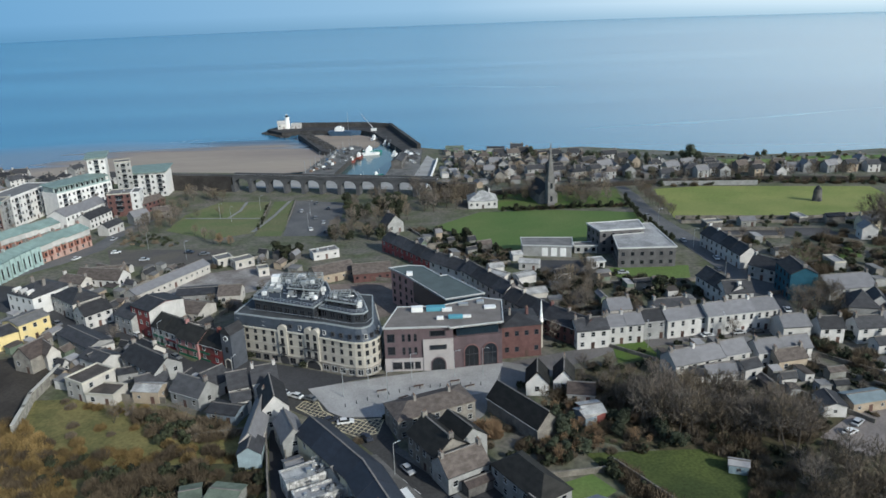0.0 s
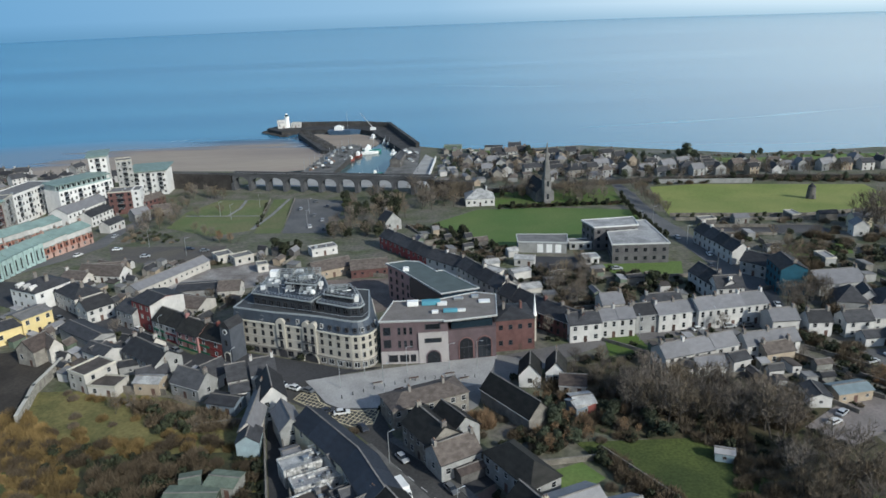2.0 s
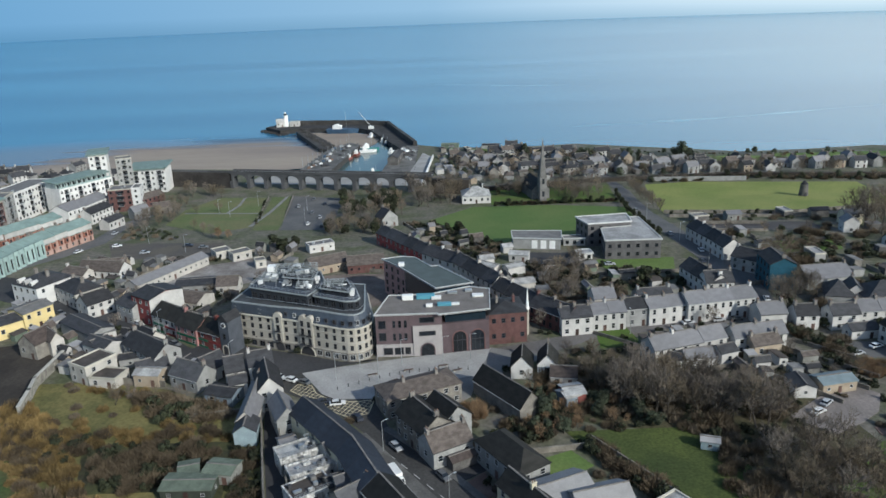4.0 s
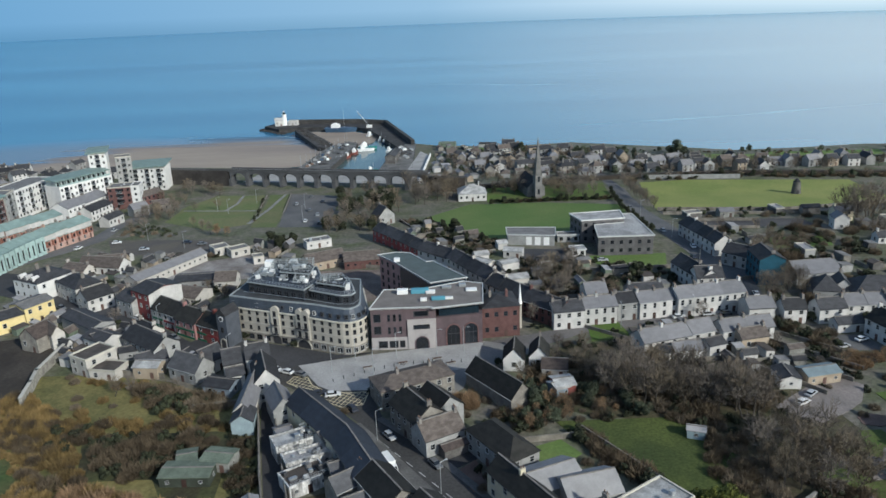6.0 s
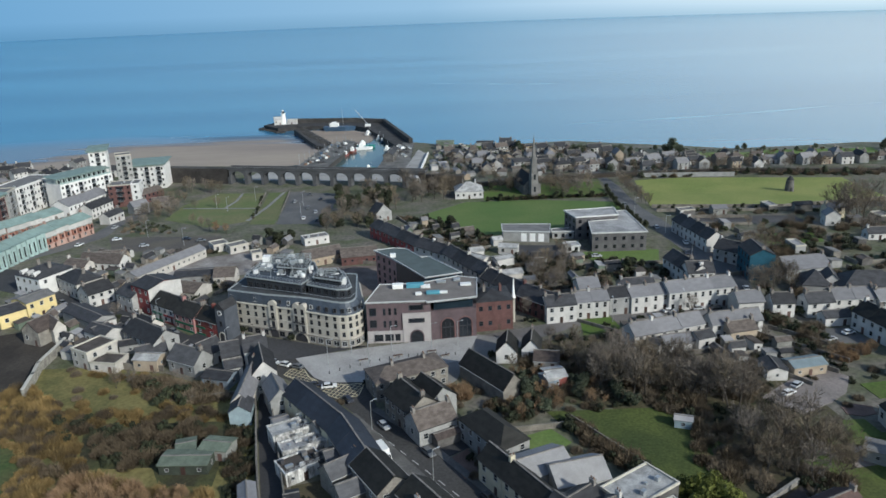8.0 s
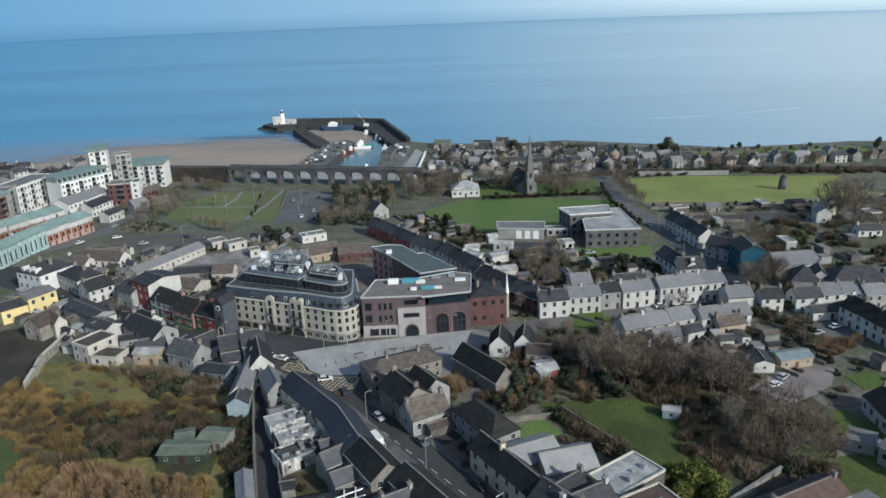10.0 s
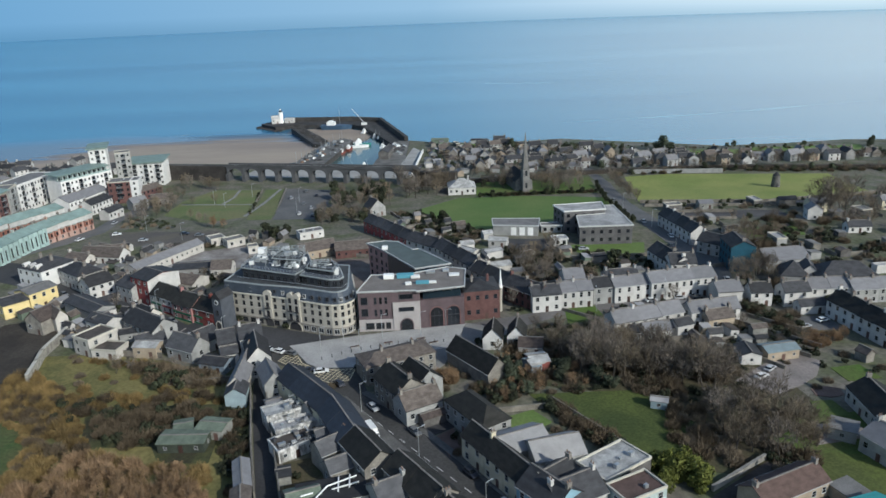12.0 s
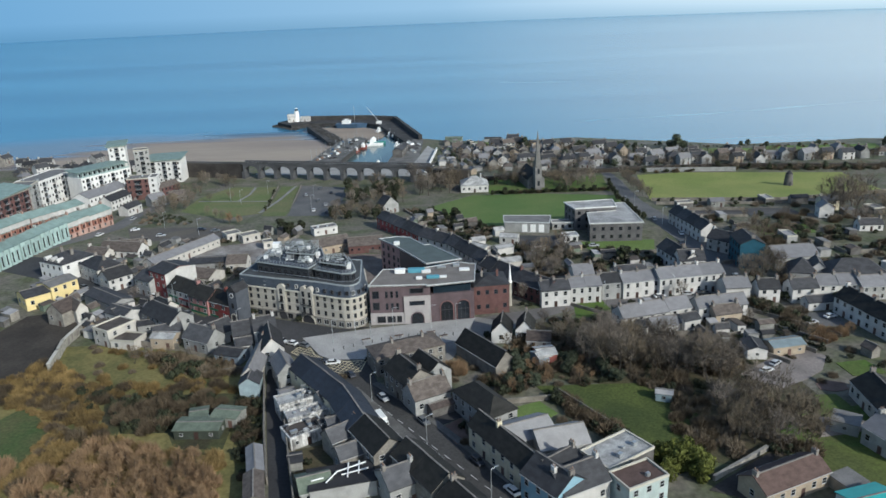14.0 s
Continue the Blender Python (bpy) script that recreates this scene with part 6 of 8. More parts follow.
    part("shop_front", bm, mat("pale_stone_cladding", (0.40, 0.37, 0.36), 0.8, 0.08, 0.5, 4), root, "pale stone ground floor")
    bm = bmesh.new()
    prism(bm, [(B[0], B[1] - 0.5), (C[0], C[1] - 0.5), C, B], -2, 9.6)
    ent = part("entrance_bay", bm, MATS["pale_stone_cladding"], root, "pale stone entrance bay")
    bm = bmesh.new()
    arch_panel(bm, 3.8, 3.9, 0.08)
    part("entrance", bm, GLASS, ent, "", along(B, C, 4.2, 0, 0.5))
    bm = bmesh.new()
    arch_ring(bm, 3.8, 3.9, 0.3, 0.2)
    part("arch_surround", bm, WALL["mauve"], ent, "", along(B, C, 4.2, 0, 0.5))
    part("window", wide, None, ent, "", along(B, C, 4.2, 7.2, 0.5) @ Matrix.Diagonal((5.0, 1, 1.4, 1)))
    part("window", wide, None, root, "", along(B, C, 4.2, 11.3, 0.0) @ Matrix.Diagonal((4.6, 1, 1.7, 1)))
    for u in (4.8, 6.5, 8.2):
        for z in (6.2, 10.3):
            part("window", tall, None, root, "", along(A, B, u + 0.6, z) @ Matrix.Diagonal((0.85, 1, 2.3, 1)))
    for z in (6.4, 10.3):
        part("window", wide, None, root, "", along(A, B, 1.9, z) @ Matrix.Diagonal((2.2, 1, 2.6, 1)))
    for u in (3.4, 6.6, 9.2):
        part("shop_window", wide, None, root, "", along(A, B, u, 1.8, 0.25) @ Matrix.Diagonal((2.7 if u < 9 else 1.6, 1, 2.2, 1)))
    for u in (5.2, 10.6):
        bm = bmesh.new()
        arch_panel(bm, 4.0, 6.6, 0.06)
        aw = part("arched_window", bm, GLASS, root, "tall dark arched window", along(C, D, u, 0.3))
        bm = bmesh.new()
        arch_ring(bm, 4.0, 6.6, 0.3, 0.25)
        part("arch_surround", bm, mat("red_sandstone", (0.17, 0.095, 0.09), 0.9, 0.12, 0.5, 5), aw)
        for x in (-0.7, 0.7):
            bm = bmesh.new()
            box(bm, x - 0.05, x + 0.05, -0.12, -0.06, 0, 5.4)
            part("mullion", bm, DARKM, aw)
        bm = bmesh.new()
        box(bm, -1.95, 1.95, -0.13, -0.06, 3.6, 3.8)
        part("transom", bm, DARKM, aw)
    for x, y, l, w, h, m_ in ((-10, 8.2, 3.4, 2.0, 1.5, WHITEM), (-5.6, 8.5, 5.6, 2.2, 1.3, mat("turquoise_cover", (0.10, 0.30, 0.38), 0.6, 0.1, 0.5, 4)), (-1.0, 8.0, 3.0, 1.6, 1.0, WHITEM), (-2.6, 2.2, 2.0, 1.2, 0.9, WHITEM), (0.8, 2.6, 4.2, 1.4, 1.0, mat("turquoise_cover", (0.1, 0.3, 0.38))), (5, 3.0, 2.4, 1.2, 0.7, WHITEM), (4.0, 12.0, 3.0, 1.2, 0.8, METAL), (9.5, 13.2, 2.2, 1.4, 0.9, METAL), (11.5, 9.0, 3.5, 2.4, 0.5, WHITEM)):
        bm = bmesh.new()
        box(bm, x, x + l, y, y + w, 13.45, 13.45 + h)
        bmesh.ops.bevel(bm, geom=bm.edges[:], offset=0.12, segments=1, affect="EDGES")
        part("roof_unit", bm, m_, root)
    # rear wing
    R_ = [(-18.4, 241.6), (-11.9, 232.8), (0.4, 211.6), (11.9, 215.3), (1.0, 232.4), (-1.4, 231.8), (-7.5, 242.4), (-12.2, 243.6)]
    l = [(x, y - oy) for x, y in R_]
    bm = bmesh.new()
    prism(bm, l, -2, 12.6)
    # brick colour raised to stand in for light on the left wall
    rw = part("rear_wing", bm, mat("lightened_rear_brick", (0.40, 0.25, 0.23), 0.9, 0.15, 0.4, 6), root, "red brick rear wing")
    bm = bmesh.new()
    a_, b_, c_ = Vector(l[1]), Vector(l[2]), Vector(l[3])
    d_ = (b_ - a_).normalized()
    n_, m_ = Vector((d_.y, -d_.x)) * 0.12, (c_ - b_).normalized()
    prism(bm, [tuple(a_ + d_ * 3.2), tuple(a_ + d_ * 3.2 + n_), tuple(b_ + n_), tuple(b_)], 5.0, 12.3)
    o_ = Vector((m_.y, -m_.x)) * 0.12
    prism(bm, [tuple(b_), tuple(b_ + o_), tuple(c_ + o_), tuple(c_)], 8.6, 12.3)
    part("curtain_wall", bm, MATS["dark_curtain_glass"], rw, "dark glazed curtain wall")
    bm = bmesh.new()
    prism(bm, inset(l, -0.5), 12.6, 12.85)
    part("flat_roof", bm, mat("green_grey_roof", (0.10, 0.125, 0.125), 0.8, 0.12, 0.3, 4), rw)
    bm = bmesh.new()
    band(bm, inset(l, -0.5), 12.6, 13.1, 0.28)
    part("roof_edge", bm, MATS["pale_coping"], rw)
    for p, q in zip(l, l[1:] + l[:1]):
        ln = math.hypot(q[0] - p[0], q[1] - p[1])
        nc = max(1, int(ln / 3.0))
        for c in range(nc):
            for z in (2.0, 4.8, 7.6) if p is not l[1] or c < 1 else ():
                part("window", tall, None, rw, "", along(p, q, (c + 0.5) * ln / nc, z) @ Matrix.Diagonal((1.2, 1, 1.7, 1)))
            if p is l[0] or p is l[-1]:
                part("window", tall, None, rw, "", along(p, q, (c + 0.5) * ln / nc, 10.6) @ Matrix.Diagonal((1.2, 1, 1.7, 1)))
    bm = bmesh.new()
    box(bm, -12.6, -10.6, 41.2, 43, 12.85, 14.0)
    part("roof_unit", bm, WHITEM, rw)


red_centre()


def flat_block(name, label, category, pts, z0, h, wm, rm, win_z, step=3.0, edge="pale_coping", size=(1.4, 1.5)):
    """A flat-roofed block on a plan polygon (counter-clockwise) with rows of windows."""
    cx, cy = sum(p[0] for p in pts) / len(pts), sum(p[1] for p in pts) / len(pts)
    root = thing(name, pose(cx, cy, z0), label, category)
    l = [(x - cx, y - cy) for x, y in pts]
    bm = bmesh.new()
    prism(bm, l, -2, h)
    part("wall", bm, wm, root)
    bm = bmesh.new()
    prism(bm, inset(l, -0.3), h, h + 0.15)
    part("roof", bm, rm, root)
    bm = bmesh.new()
    band(bm, inset(l, -0.4), h - 0.15, h + 0.4, 0.35)
    part("roof_edge", bm, MATS[edge], root)
    for p, q in zip(l, l[1:] + l[:1]):
        ln = math.hypot(q[0] - p[0], q[1] - p[1])
        nc = max(1, int(ln / step))
        for c in range(nc):
            for z in win_z:
                part("window", WIN_DARK, None, root, "", along(p, q, (c + 0.5) * ln / nc, z) @ Matrix.Diagonal((*[size[0], 1][:2], size[1], 1)))
    return root


mat("white_edge", (0.6, 0.6, 0.58), 0.6, 0.08, 0.5, 4)
PALE = mat("pale_concrete_roof", (0.43, 0.425, 0.42), 0.85, 0.26, 0.16, 1.2)
flat_block("school_building", "grey stone school block with pale flat roof", "school", [(67.5, 268.6), (89.5, 268.1), (88.5, 300), (83.5, 300), (82.3, 286.8), (69.3, 284.8)], 0, 8.0, WALL["schoolgrey"], PALE, (2.2, 5.6), 3.2, "white_edge")
flat_block("school_building", "taller grey school block with white roof edge", "school", [(63.9, 285.6), (82.2, 287.3), (82.8, 299.0), (60.9, 296.5)], 0, 10.0, WALL["schoolgrey"], PALE, (2.0, 5.0, 8.0), 3.2, "white_edge")
annex = flat_block("school_annex", "grey annex with white panels and flat roof", "school", [(32.7, 287.0), (52.1, 283.2), (54, 294.5), (33.1, 297.0)], 0, 4.6, WALL["grey"], ROOF["flat"], (), 4.2, "pale_coping", (2.6, 2.8))
for k in range(3):
    bm = bmesh.new()
    box(bm, -1.2, 1.2, -0.08, 0.08, 0.3, 3.9)
    part("panel", bm, WHITEM, annex, "white wall panel", along((32.7 - 42.97, 287.0 - 290.42), (52.1 - 42.97, 283.2 - 290.42), 9.0 + 3.7 * k, 0))
flat_block("school_link", "low grey link with white roof edge", "school", [(54.2, 288.0), (63.5, 287.5), (62.5, 292), (54.5, 292)], 0, 3.2, WALL["grey"], ROOF["flat"], (1.6,), 3.0, "white_edge")
flat_block("portable_cabin", "small white flat-roofed cabin", "cabin", [(57.0, 268.5), (62.5, 269), (62.0, 274), (56.6, 273.5)], 0, 2.8, WALL["white"], ROOF["whiteflat"], (1.5,), 2.5, "white_edge")


def viaduct():
    a = math.degrees(math.atan2(411 - 441, 120))
    x0, y0 = -126.8, 441.4
    zd, zb = 6.0, -7.0
    root = thing("railway_viaduct", pose(x0, y0, 0, 0, 0, a), "dark grey stone railway viaduct with eleven arches", "viaduct")
    P_, N_, wd, span = 11.5, 11, 5.2, 9.2
    deck = N_ * P_ + 2
    # piers, spandrels and deck as one stone body per arch
    for k in range(N_):
        bm = bmesh.new()
        xa, xm = k * P_, k * P_ + P_ / 2
        seg, crown, spring = 12, 3.3, 0.2
        xl, xr = xm - span / 2, xm + span / 2
        curve = [(xm - span / 2 * math.cos(math.pi * i / seg), spring + (crown - spring) * math.sin(math.pi * i / seg)) for i in range(seg + 1)]
        for p, q in ((xa, xl), (xr, xa + P_)):
            box(bm, p, q, 0, wd, zb, spring)
            box(bm, p, q, 0, wd, spring, 4.2)
        for (u0, v0), (u1, v1) in zip(curve, curve[1:]):
            poly(bm, [(u0, 0, v0), (u1, 0, v1), (u1, 0, 4.2), (u0, 0, 4.2)])
            poly(bm, [(u0, wd, 4.2), (u1, wd, 4.2), (u1, wd, v1), (u0, wd, v0)])
            poly(bm, [(u0, 0, v0), (u0, wd, v0), (u1, wd, v1), (u1, 0, v1)])
        # a ring of cut stones round the opening
        for (u0, v0), (u1, v1) in zip(curve, curve[1:]):
            k0, k1 = 1.0 + 0.55 / (span / 2), 1.0 + 0.55 / (span / 2)
            o0, o1 = (xm + (u0 - xm) * k0, v0 + 0.5), (xm + (u1 - xm) * k1, v1 + 0.5)
            poly(bm, [(u0, -0.12, v0), (u1, -0.12, v1), (o1[0], -0.12, o1[1]), (o0[0], -0.12, o0[1])])
        part("arch", bm, VIADM, root)
        bm = bmesh.new()
        box(bm, xa - 1.0, xa + 1.0, -0.4, wd + 0.4, zb, -0.6)
        part("pier", bm, VIADM, root)
    bm = bmesh.new()
    box(bm, -1, deck, -0.4, wd + 0.4, 4.2, 4.9)
    part("deck", bm, VIADM, root)
    for y_ in (-0.4, wd):
        bm = bmesh.new()
        box(bm, -1, deck, y_, y_ + 0.4, 4.9, zd)
        part("parapet", bm, VIADM, root)
    for y_ in (0.9, 2.2, 3.2, 4.4):
        bm = bmesh.new()
        box(bm, -1, deck, y_, y_ + 0.09, 4.9, 5.08)
        part("rail", bm, METAL, root)
    # embankments carry the line on at both ends
    for s0, s1, lab in ((-62, -1, "dark stone railway retaining wall"), (deck, deck + 22, "dark overgrown stone railway embankment")):
        e = thing("railway_embankment", pose(x0, y0, 0, 0, 0, a), lab, "embankment")
        bm = bmesh.new()
        prism(bm, [(s0, -3 if s0 > 0 else 0), (s1, -3 if s0 > 0 else 0), (s1, wd + 2), (s0, wd + 2)], zb, 4.6 if s0 < 0 else 3.0, 0, [(s0, 0.2), (s1, 0.2), (s1, wd), (s0, wd)])
        part("bank", bm, WALL["viadbank"] if s0 < 0 else EARTH, e)
        bm = bmesh.new()
        box(bm, s0, s1, 0.2, 0.6, 4.6 if s0 < 0 else 3.0, 5.8 if s0 < 0 else 3.8)
        part("parapet", bm, VIADM, e)


viaduct()


def church():
    root = thing("church", pose(58.5, 384, -5, 0, 0, 10), "grey stone church with tall thin spire", "church")
    bm = bmesh.new()
    box(bm, -1.9, 1.9, -1.9, 2.6, -1, 13)
    part("tower", bm, WALL["church"], root)
    bm = bmesh.new()
    c = [(-1.75, -1.75), (1.75, -1.75), (1.75, 1.75), (-1.75, 1.75)]
    prism(bm, c, 13, 34.2, 0, [(x * 0.03, y * 0.03) for x, y in c])
    part("spire", bm, WALL["church"], root)
    for x, y in c:
        bm = bmesh.new()
        prism(bm, [(x * 0.9 - 0.4, y * 0.9 - 0.4), (x * 0.9 + 0.4, y * 0.9 - 0.4), (x * 0.9 + 0.4, y * 0.9 + 0.4), (x * 0.9 - 0.4, y * 0.9 + 0.4)], 13, 16, 0, [(x * 0.9 - 0.05, y * 0.9 - 0.05), (x * 0.9 + 0.05, y * 0.9 - 0.05), (x * 0.9 + 0.05, y * 0.9 + 0.05), (x * 0.9 - 0.05, y * 0.9 + 0.05)])
        part("pinnacle", bm, WALL["darkstone"], root)
    bm = bmesh.new()
    sec = [(-5, -1), (5, -1), (5, 5.5), (0, 10.5), (-5, 5.5)]
    f = [bm.verts.new((x, 2.6, z)) for x, z in sec]
    b = [bm.verts.new((x, 24, z)) for x, z in sec]
    bm.faces.new(f)
    bm.faces.new(b[::-1])
    for i in (0, 1, 4):
        bm.faces.new((f[i], b[i], b[(i + 1) % 5], f[(i + 1) % 5]))
    bmesh.ops.recalc_face_normals(bm, faces=bm.faces)
    part("nave", bm, WALL["church"], root)
    for s in (-1, 1):
        bm = bmesh.new()
        poly(bm, [(0, 2.4, 10.6), (5.3 * s, 2.4, 5.3), (5.3 * s, 24.2, 5.3), (0, 24.2, 10.6)])
        bmesh.ops.solidify(bm, geom=bm.faces[:], thickness=0.2)
        part("roof", bm, ROOF["slate"], root)
    for z in (4, 11):
        part("window", WIN_DARK, None, root, "", pose(0, -1.9, z) @ Matrix.Diagonal((1.3, 1, 3, 1)))
    # the windmill stump in the field
    ml = thing("windmill_tower", pose(196.3, 372, -4.5), "ruined dark stone windmill tower standing in the field", "windmill")
    bm = bmesh.new()
    tube(bm, (0, 0, -1), (0, 0, 6.4), 2.6, 1.9, 18, 0, True)
    part("tower", bm, WALL["darkstone"], ml)
    bm = bmesh.new()
    tube(bm, (0, 0, 6.4), (0, 0, 8.2), 2.0, 0.3, 18, 0, True)
    part("cap", bm, ROOF["slate"], ml)
    bm = bmesh.new()
    arch_panel(bm, 1.1, 2.3, 0.15)
    part("door", bm, DARKM, ml, "", pose(0, -2.42, 0))


church()


def wall_run(name, pts, t, z0, z1, material, label, category, kind="", cope=None):
    """A wall of thickness t along a line of plan points."""
    root = thing(name, pose(pts[0][0], pts[0][1], 0), label, category, "", kind)
    o = pts[0]
    for p, q in zip(pts, pts[1:]):
        d = Vector((q[0] - p[0], q[1] - p[1]))
        n_ = Vector((-d.y, d.x)).normalized() * t / 2
        a, b = Vector((p[0] - o[0], p[1] - o[1])), Vector((q[0] - o[0], q[1] - o[1]))
        d = d.normalized() * t / 2
        l = [tuple(a - d - n_), tuple(b + d - n_), tuple(b + d + n_), tuple(a - d + n_)]
        bm = bmesh.new()
        prism(bm, l, z0, z1)
        part("wall", bm, material, root)
        if cope:
            bm = bmesh.new()
            prism(bm, inset(l, -0.06), z1, z1 + 0.1)
            part("coping", bm, cope, root)
    return root


QUAY = mat("worn_quay_concrete", (0.17, 0.165, 0.155), 0.85, 0.3, 0.15, 1.5, 0.3)


def harbour():
    # outer pier with its high sea wall
    wall_run("pier_wall", [(-136, 700), (-72, 690), (-44, 676), (-16, 566)], 3.0, -12, -1.2, ROCK, "high dark stone sea wall of the harbour pier", "pier")
    p = [(-160, 690), (-142, 668), (-126, 676), (-74, 668), (-58, 652), (-26, 552), (-14, 560), (-17, 572), (-45, 680), (-72, 696), (-138, 708), (-152, 704)]
    q = thing("pier", pose(0, 0, 0), "dark stone harbour pier with low rocky end", "pier")
    bm = bmesh.new()
    prism(bm, p, -13, -5.0)
    part("quay", bm, ROCK, q)
    # rubble armour outside the tip
    rnd = random.Random(11)
    bm = bmesh.new()
    for k in range(160):
        a = rnd.random()
        x, y = -162 + 24 * a + rnd.uniform(-3, 3), 692 - 26 * a + rnd.uniform(-4, 4)
        s = rnd.uniform(0.8, 2.0)
        r = bmesh.ops.create_icosphere(bm, subdivisions=1, radius=s)
        for v in r["verts"]:
            v.co = Vector((v.co.x * rnd.uniform(0.8, 1.2), v.co.y, v.co.z * 0.7)) + Vector((x, y, -8.6))
    tagged(new("rock_armour", mesh("rock_armour", bm, ROCK)), "dark boulders round the pier head", "rocks", "", "stuff")
    # lighthouse and the white buildings on the pier head
    lh = thing("lighthouse", pose(-141, 692, -5), "white painted lighthouse on the pier head", "lighthouse")
    bm = bmesh.new()
    tube(bm, (0, 0, -1), (0, 0, 10), 2.6, 2.0, 16, 0, True)
    part("tower", bm, WHITEM, lh)
    bm = bmesh.new()
    tube(bm, (0, 0, 10), (0, 0, 10.4), 2.5, 2.5, 16, 0, True)
    part("gallery", bm, WHITEM, lh)
    bm = bmesh.new()
    tube(bm, (0, 0, 10.4), (0, 0, 12.4), 1.3, 1.3, 12, 0, True)
    part("lantern", bm, GLASS, lh)
    bm = bmesh.new()
    tube(bm, (0, 0, 12.4), (0, 0, 13.4), 1.5, 0.1, 12, 0, True)
    part("cap", bm, WHITEM, lh)
    house("house", "keeper", -149, 687, -5, 15, 7, 5, 5, 2.4, "white", "whiteflat", "gable", 1)
    house("shed", "keeper", -137.5, 690, -5, -5, 9, 5, 4, 0, "white", "whiteflat", "flat", 1)
    # inner jetty, fish quay, right quay
    for nm, pts, z1, lab in (("jetty", [(-125, 655), (-117, 662), (-83, 584), (-84, 562), (-91, 566)], -4.6, "dark weedy stone inner jetty"), ("fish_quay", [(-96, 474), (-72, 474), (-67, 517), (-60, 577), (-69, 590), (-83, 566), (-92, 497)], -5.0, "grey concrete fish quay"), ("quay", [(-36, 474), (-14, 470), (-13, 568), (-22, 566), (-32, 520)], -4.9, "grey concrete harbour quay")):
        q = thing(nm, pose(0, 0, 0), lab, "quay")
        bm = bmesh.new()
        prism(bm, pts, -12, z1, 0, None, 1)
        part("quay_body", bm, [ROCK, ROCK if nm == "jetty" else QUAY], q)
        rnd2 = random.Random(len(lab))
        for a, b in zip(pts, pts[1:]):
            ln = math.hypot(b[0] - a[0], b[1] - a[1])
            for k in range(int(ln / 9)):
                bm = bmesh.new()
                u = (k + 0.5) * 9 / ln
                x, y = a[0] + (b[0] - a[0]) * u, a[1] + (b[1] - a[1]) * u
                tube(bm, (x, y, z1), (x, y, z1 + 0.8), 0.25, 0.2, 8, 0, True)
                part("bollard", bm, DARKM, q)
    q = thing("slipway", pose(0, 0, 0), "wide pale concrete quay apron", "quay")
    bm = bmesh.new()
    prism(bm, [(-19.8, 443), (-8.6, 430), (-1.9, 514), (-9.2, 533)], -9, -4.55)
    part("apron", bm, MATS["pale_concrete"], q)
    wall_run("quay_wall", [(-8.2, 430), (-1.7, 514)], 0.6, -6, -2.6, WHITEM, "white painted wall along the quay", "wall")
    house("shed", "net", -26, 492, -5, 84, 14, 7, 5, 1.8, "darkstone", "slate", "gable", 1)
    house("shed", "net", -25, 512, -5, 84, 12, 6, 4, 1.5, "darkstone", "slate", "gable", 1)
    q = sheet("harbour_bed", [(-126, 672), (-117, 664), (-83, 586), (-70, 592), (-60, 580), (-50, 600), (-47, 630), (-60, 650), (-76, 666)], SAND, -3.7, "drained sandy harbour bed", "sand")
    q = sheet("harbour_water", [(-72, 474), (-36, 474), (-32, 520), (-24, 556), (-45, 632), (-52, 600), (-60, 577), (-67, 517)], mat("harbour_water", (0.07, 0.12, 0.125), 0.15, 0.1, 0.02, 0.3, 0.1, spec=0.4), -3.9, "grey-green still harbour water", "water")
    # boats
    rnd = random.Random(4)
    hulls = [mat("hull_red", (0.25, 0.07, 0.05), 0.5), mat("hull_blue", (0.06, 0.11, 0.18), 0.5), mat("hull_green", (0.04, 0.22, 0.20), 0.5), WHITEM]
    for x, y, yaw, s, h in ((-71, 519, 75, 9, 3), (-67.5, 529, 70, 10, 1), (-64.5, 541, 72, 11, 0), (-60.5, 555, 75, 12, 0), (-53, 566, 10, 14, 3), (-52, 573, 12, 15, 2), (-84, 664, -8, 30, 1), (-55, 636, 60, 11, 3), (-44, 610, 75, 10, 3), (-40, 598, 70, 9, 1), (-34, 560, 70, 10, 3), (-30, 540, 75, 9, 0), (-42, 490, 20, 8, 2), (-52, 484, 15, 7, 3), (-62, 580, 60, 9, 3), (-66, 588, 40, 8, 3)):
        b_ = thing("fishing_boat", pose(x, y, -8.9, 0, 0, yaw), ("red", "blue", "green", "white")[h] + "-hulled fishing boat moored in the harbour", "boat", "harbour boats")
        w = s * 0.3
        out = [(-s / 2, -w / 2), (s * 0.2, -w / 2), (s / 2, 0), (s * 0.2, w / 2), (-s / 2, w / 2)]
        bm = bmesh.new()
        prism(bm, [(a * 0.88, c * 0.7) for a, c in out], -0.6, s * 0.14, 0, out)
        part("hull", bm, hulls[h], b_)
        bm = bmesh.new()
        wh = s * (0.2 if s < 20 else 0.1)
        box(bm, -s * 0.3, -s * 0.05, -w * 0.3, w * 0.3, s * 0.14, s * 0.14 + wh)
        box(bm, -s * 0.24, -s * 0.12, -w * 0.2, w * 0.2, s * 0.14 + wh, s * 0.14 + wh * 1.35)
        part("wheelhouse", bm, WHITEM, b_)
        bm = bmesh.new()
        tube(bm, (s * 0.1, 0, s * 0.14), (s * 0.1, 0, s * 0.14 + s * 0.55), 0.12, 0.07, 6, 0, True)
        part("mast", bm, METAL, b_)
    # quayside crates and gear
    for k in range(76):
        t_ = rnd.random()
        x, y = (-90 + 22 * rnd.random(), 492 + 80 * t_) if k < 46 else (-30 + 14 * rnd.random(), 500 + 60 * t_)
        if k < 46:
            x = -90 + 9 * t_ + rnd.uniform(1, 14)
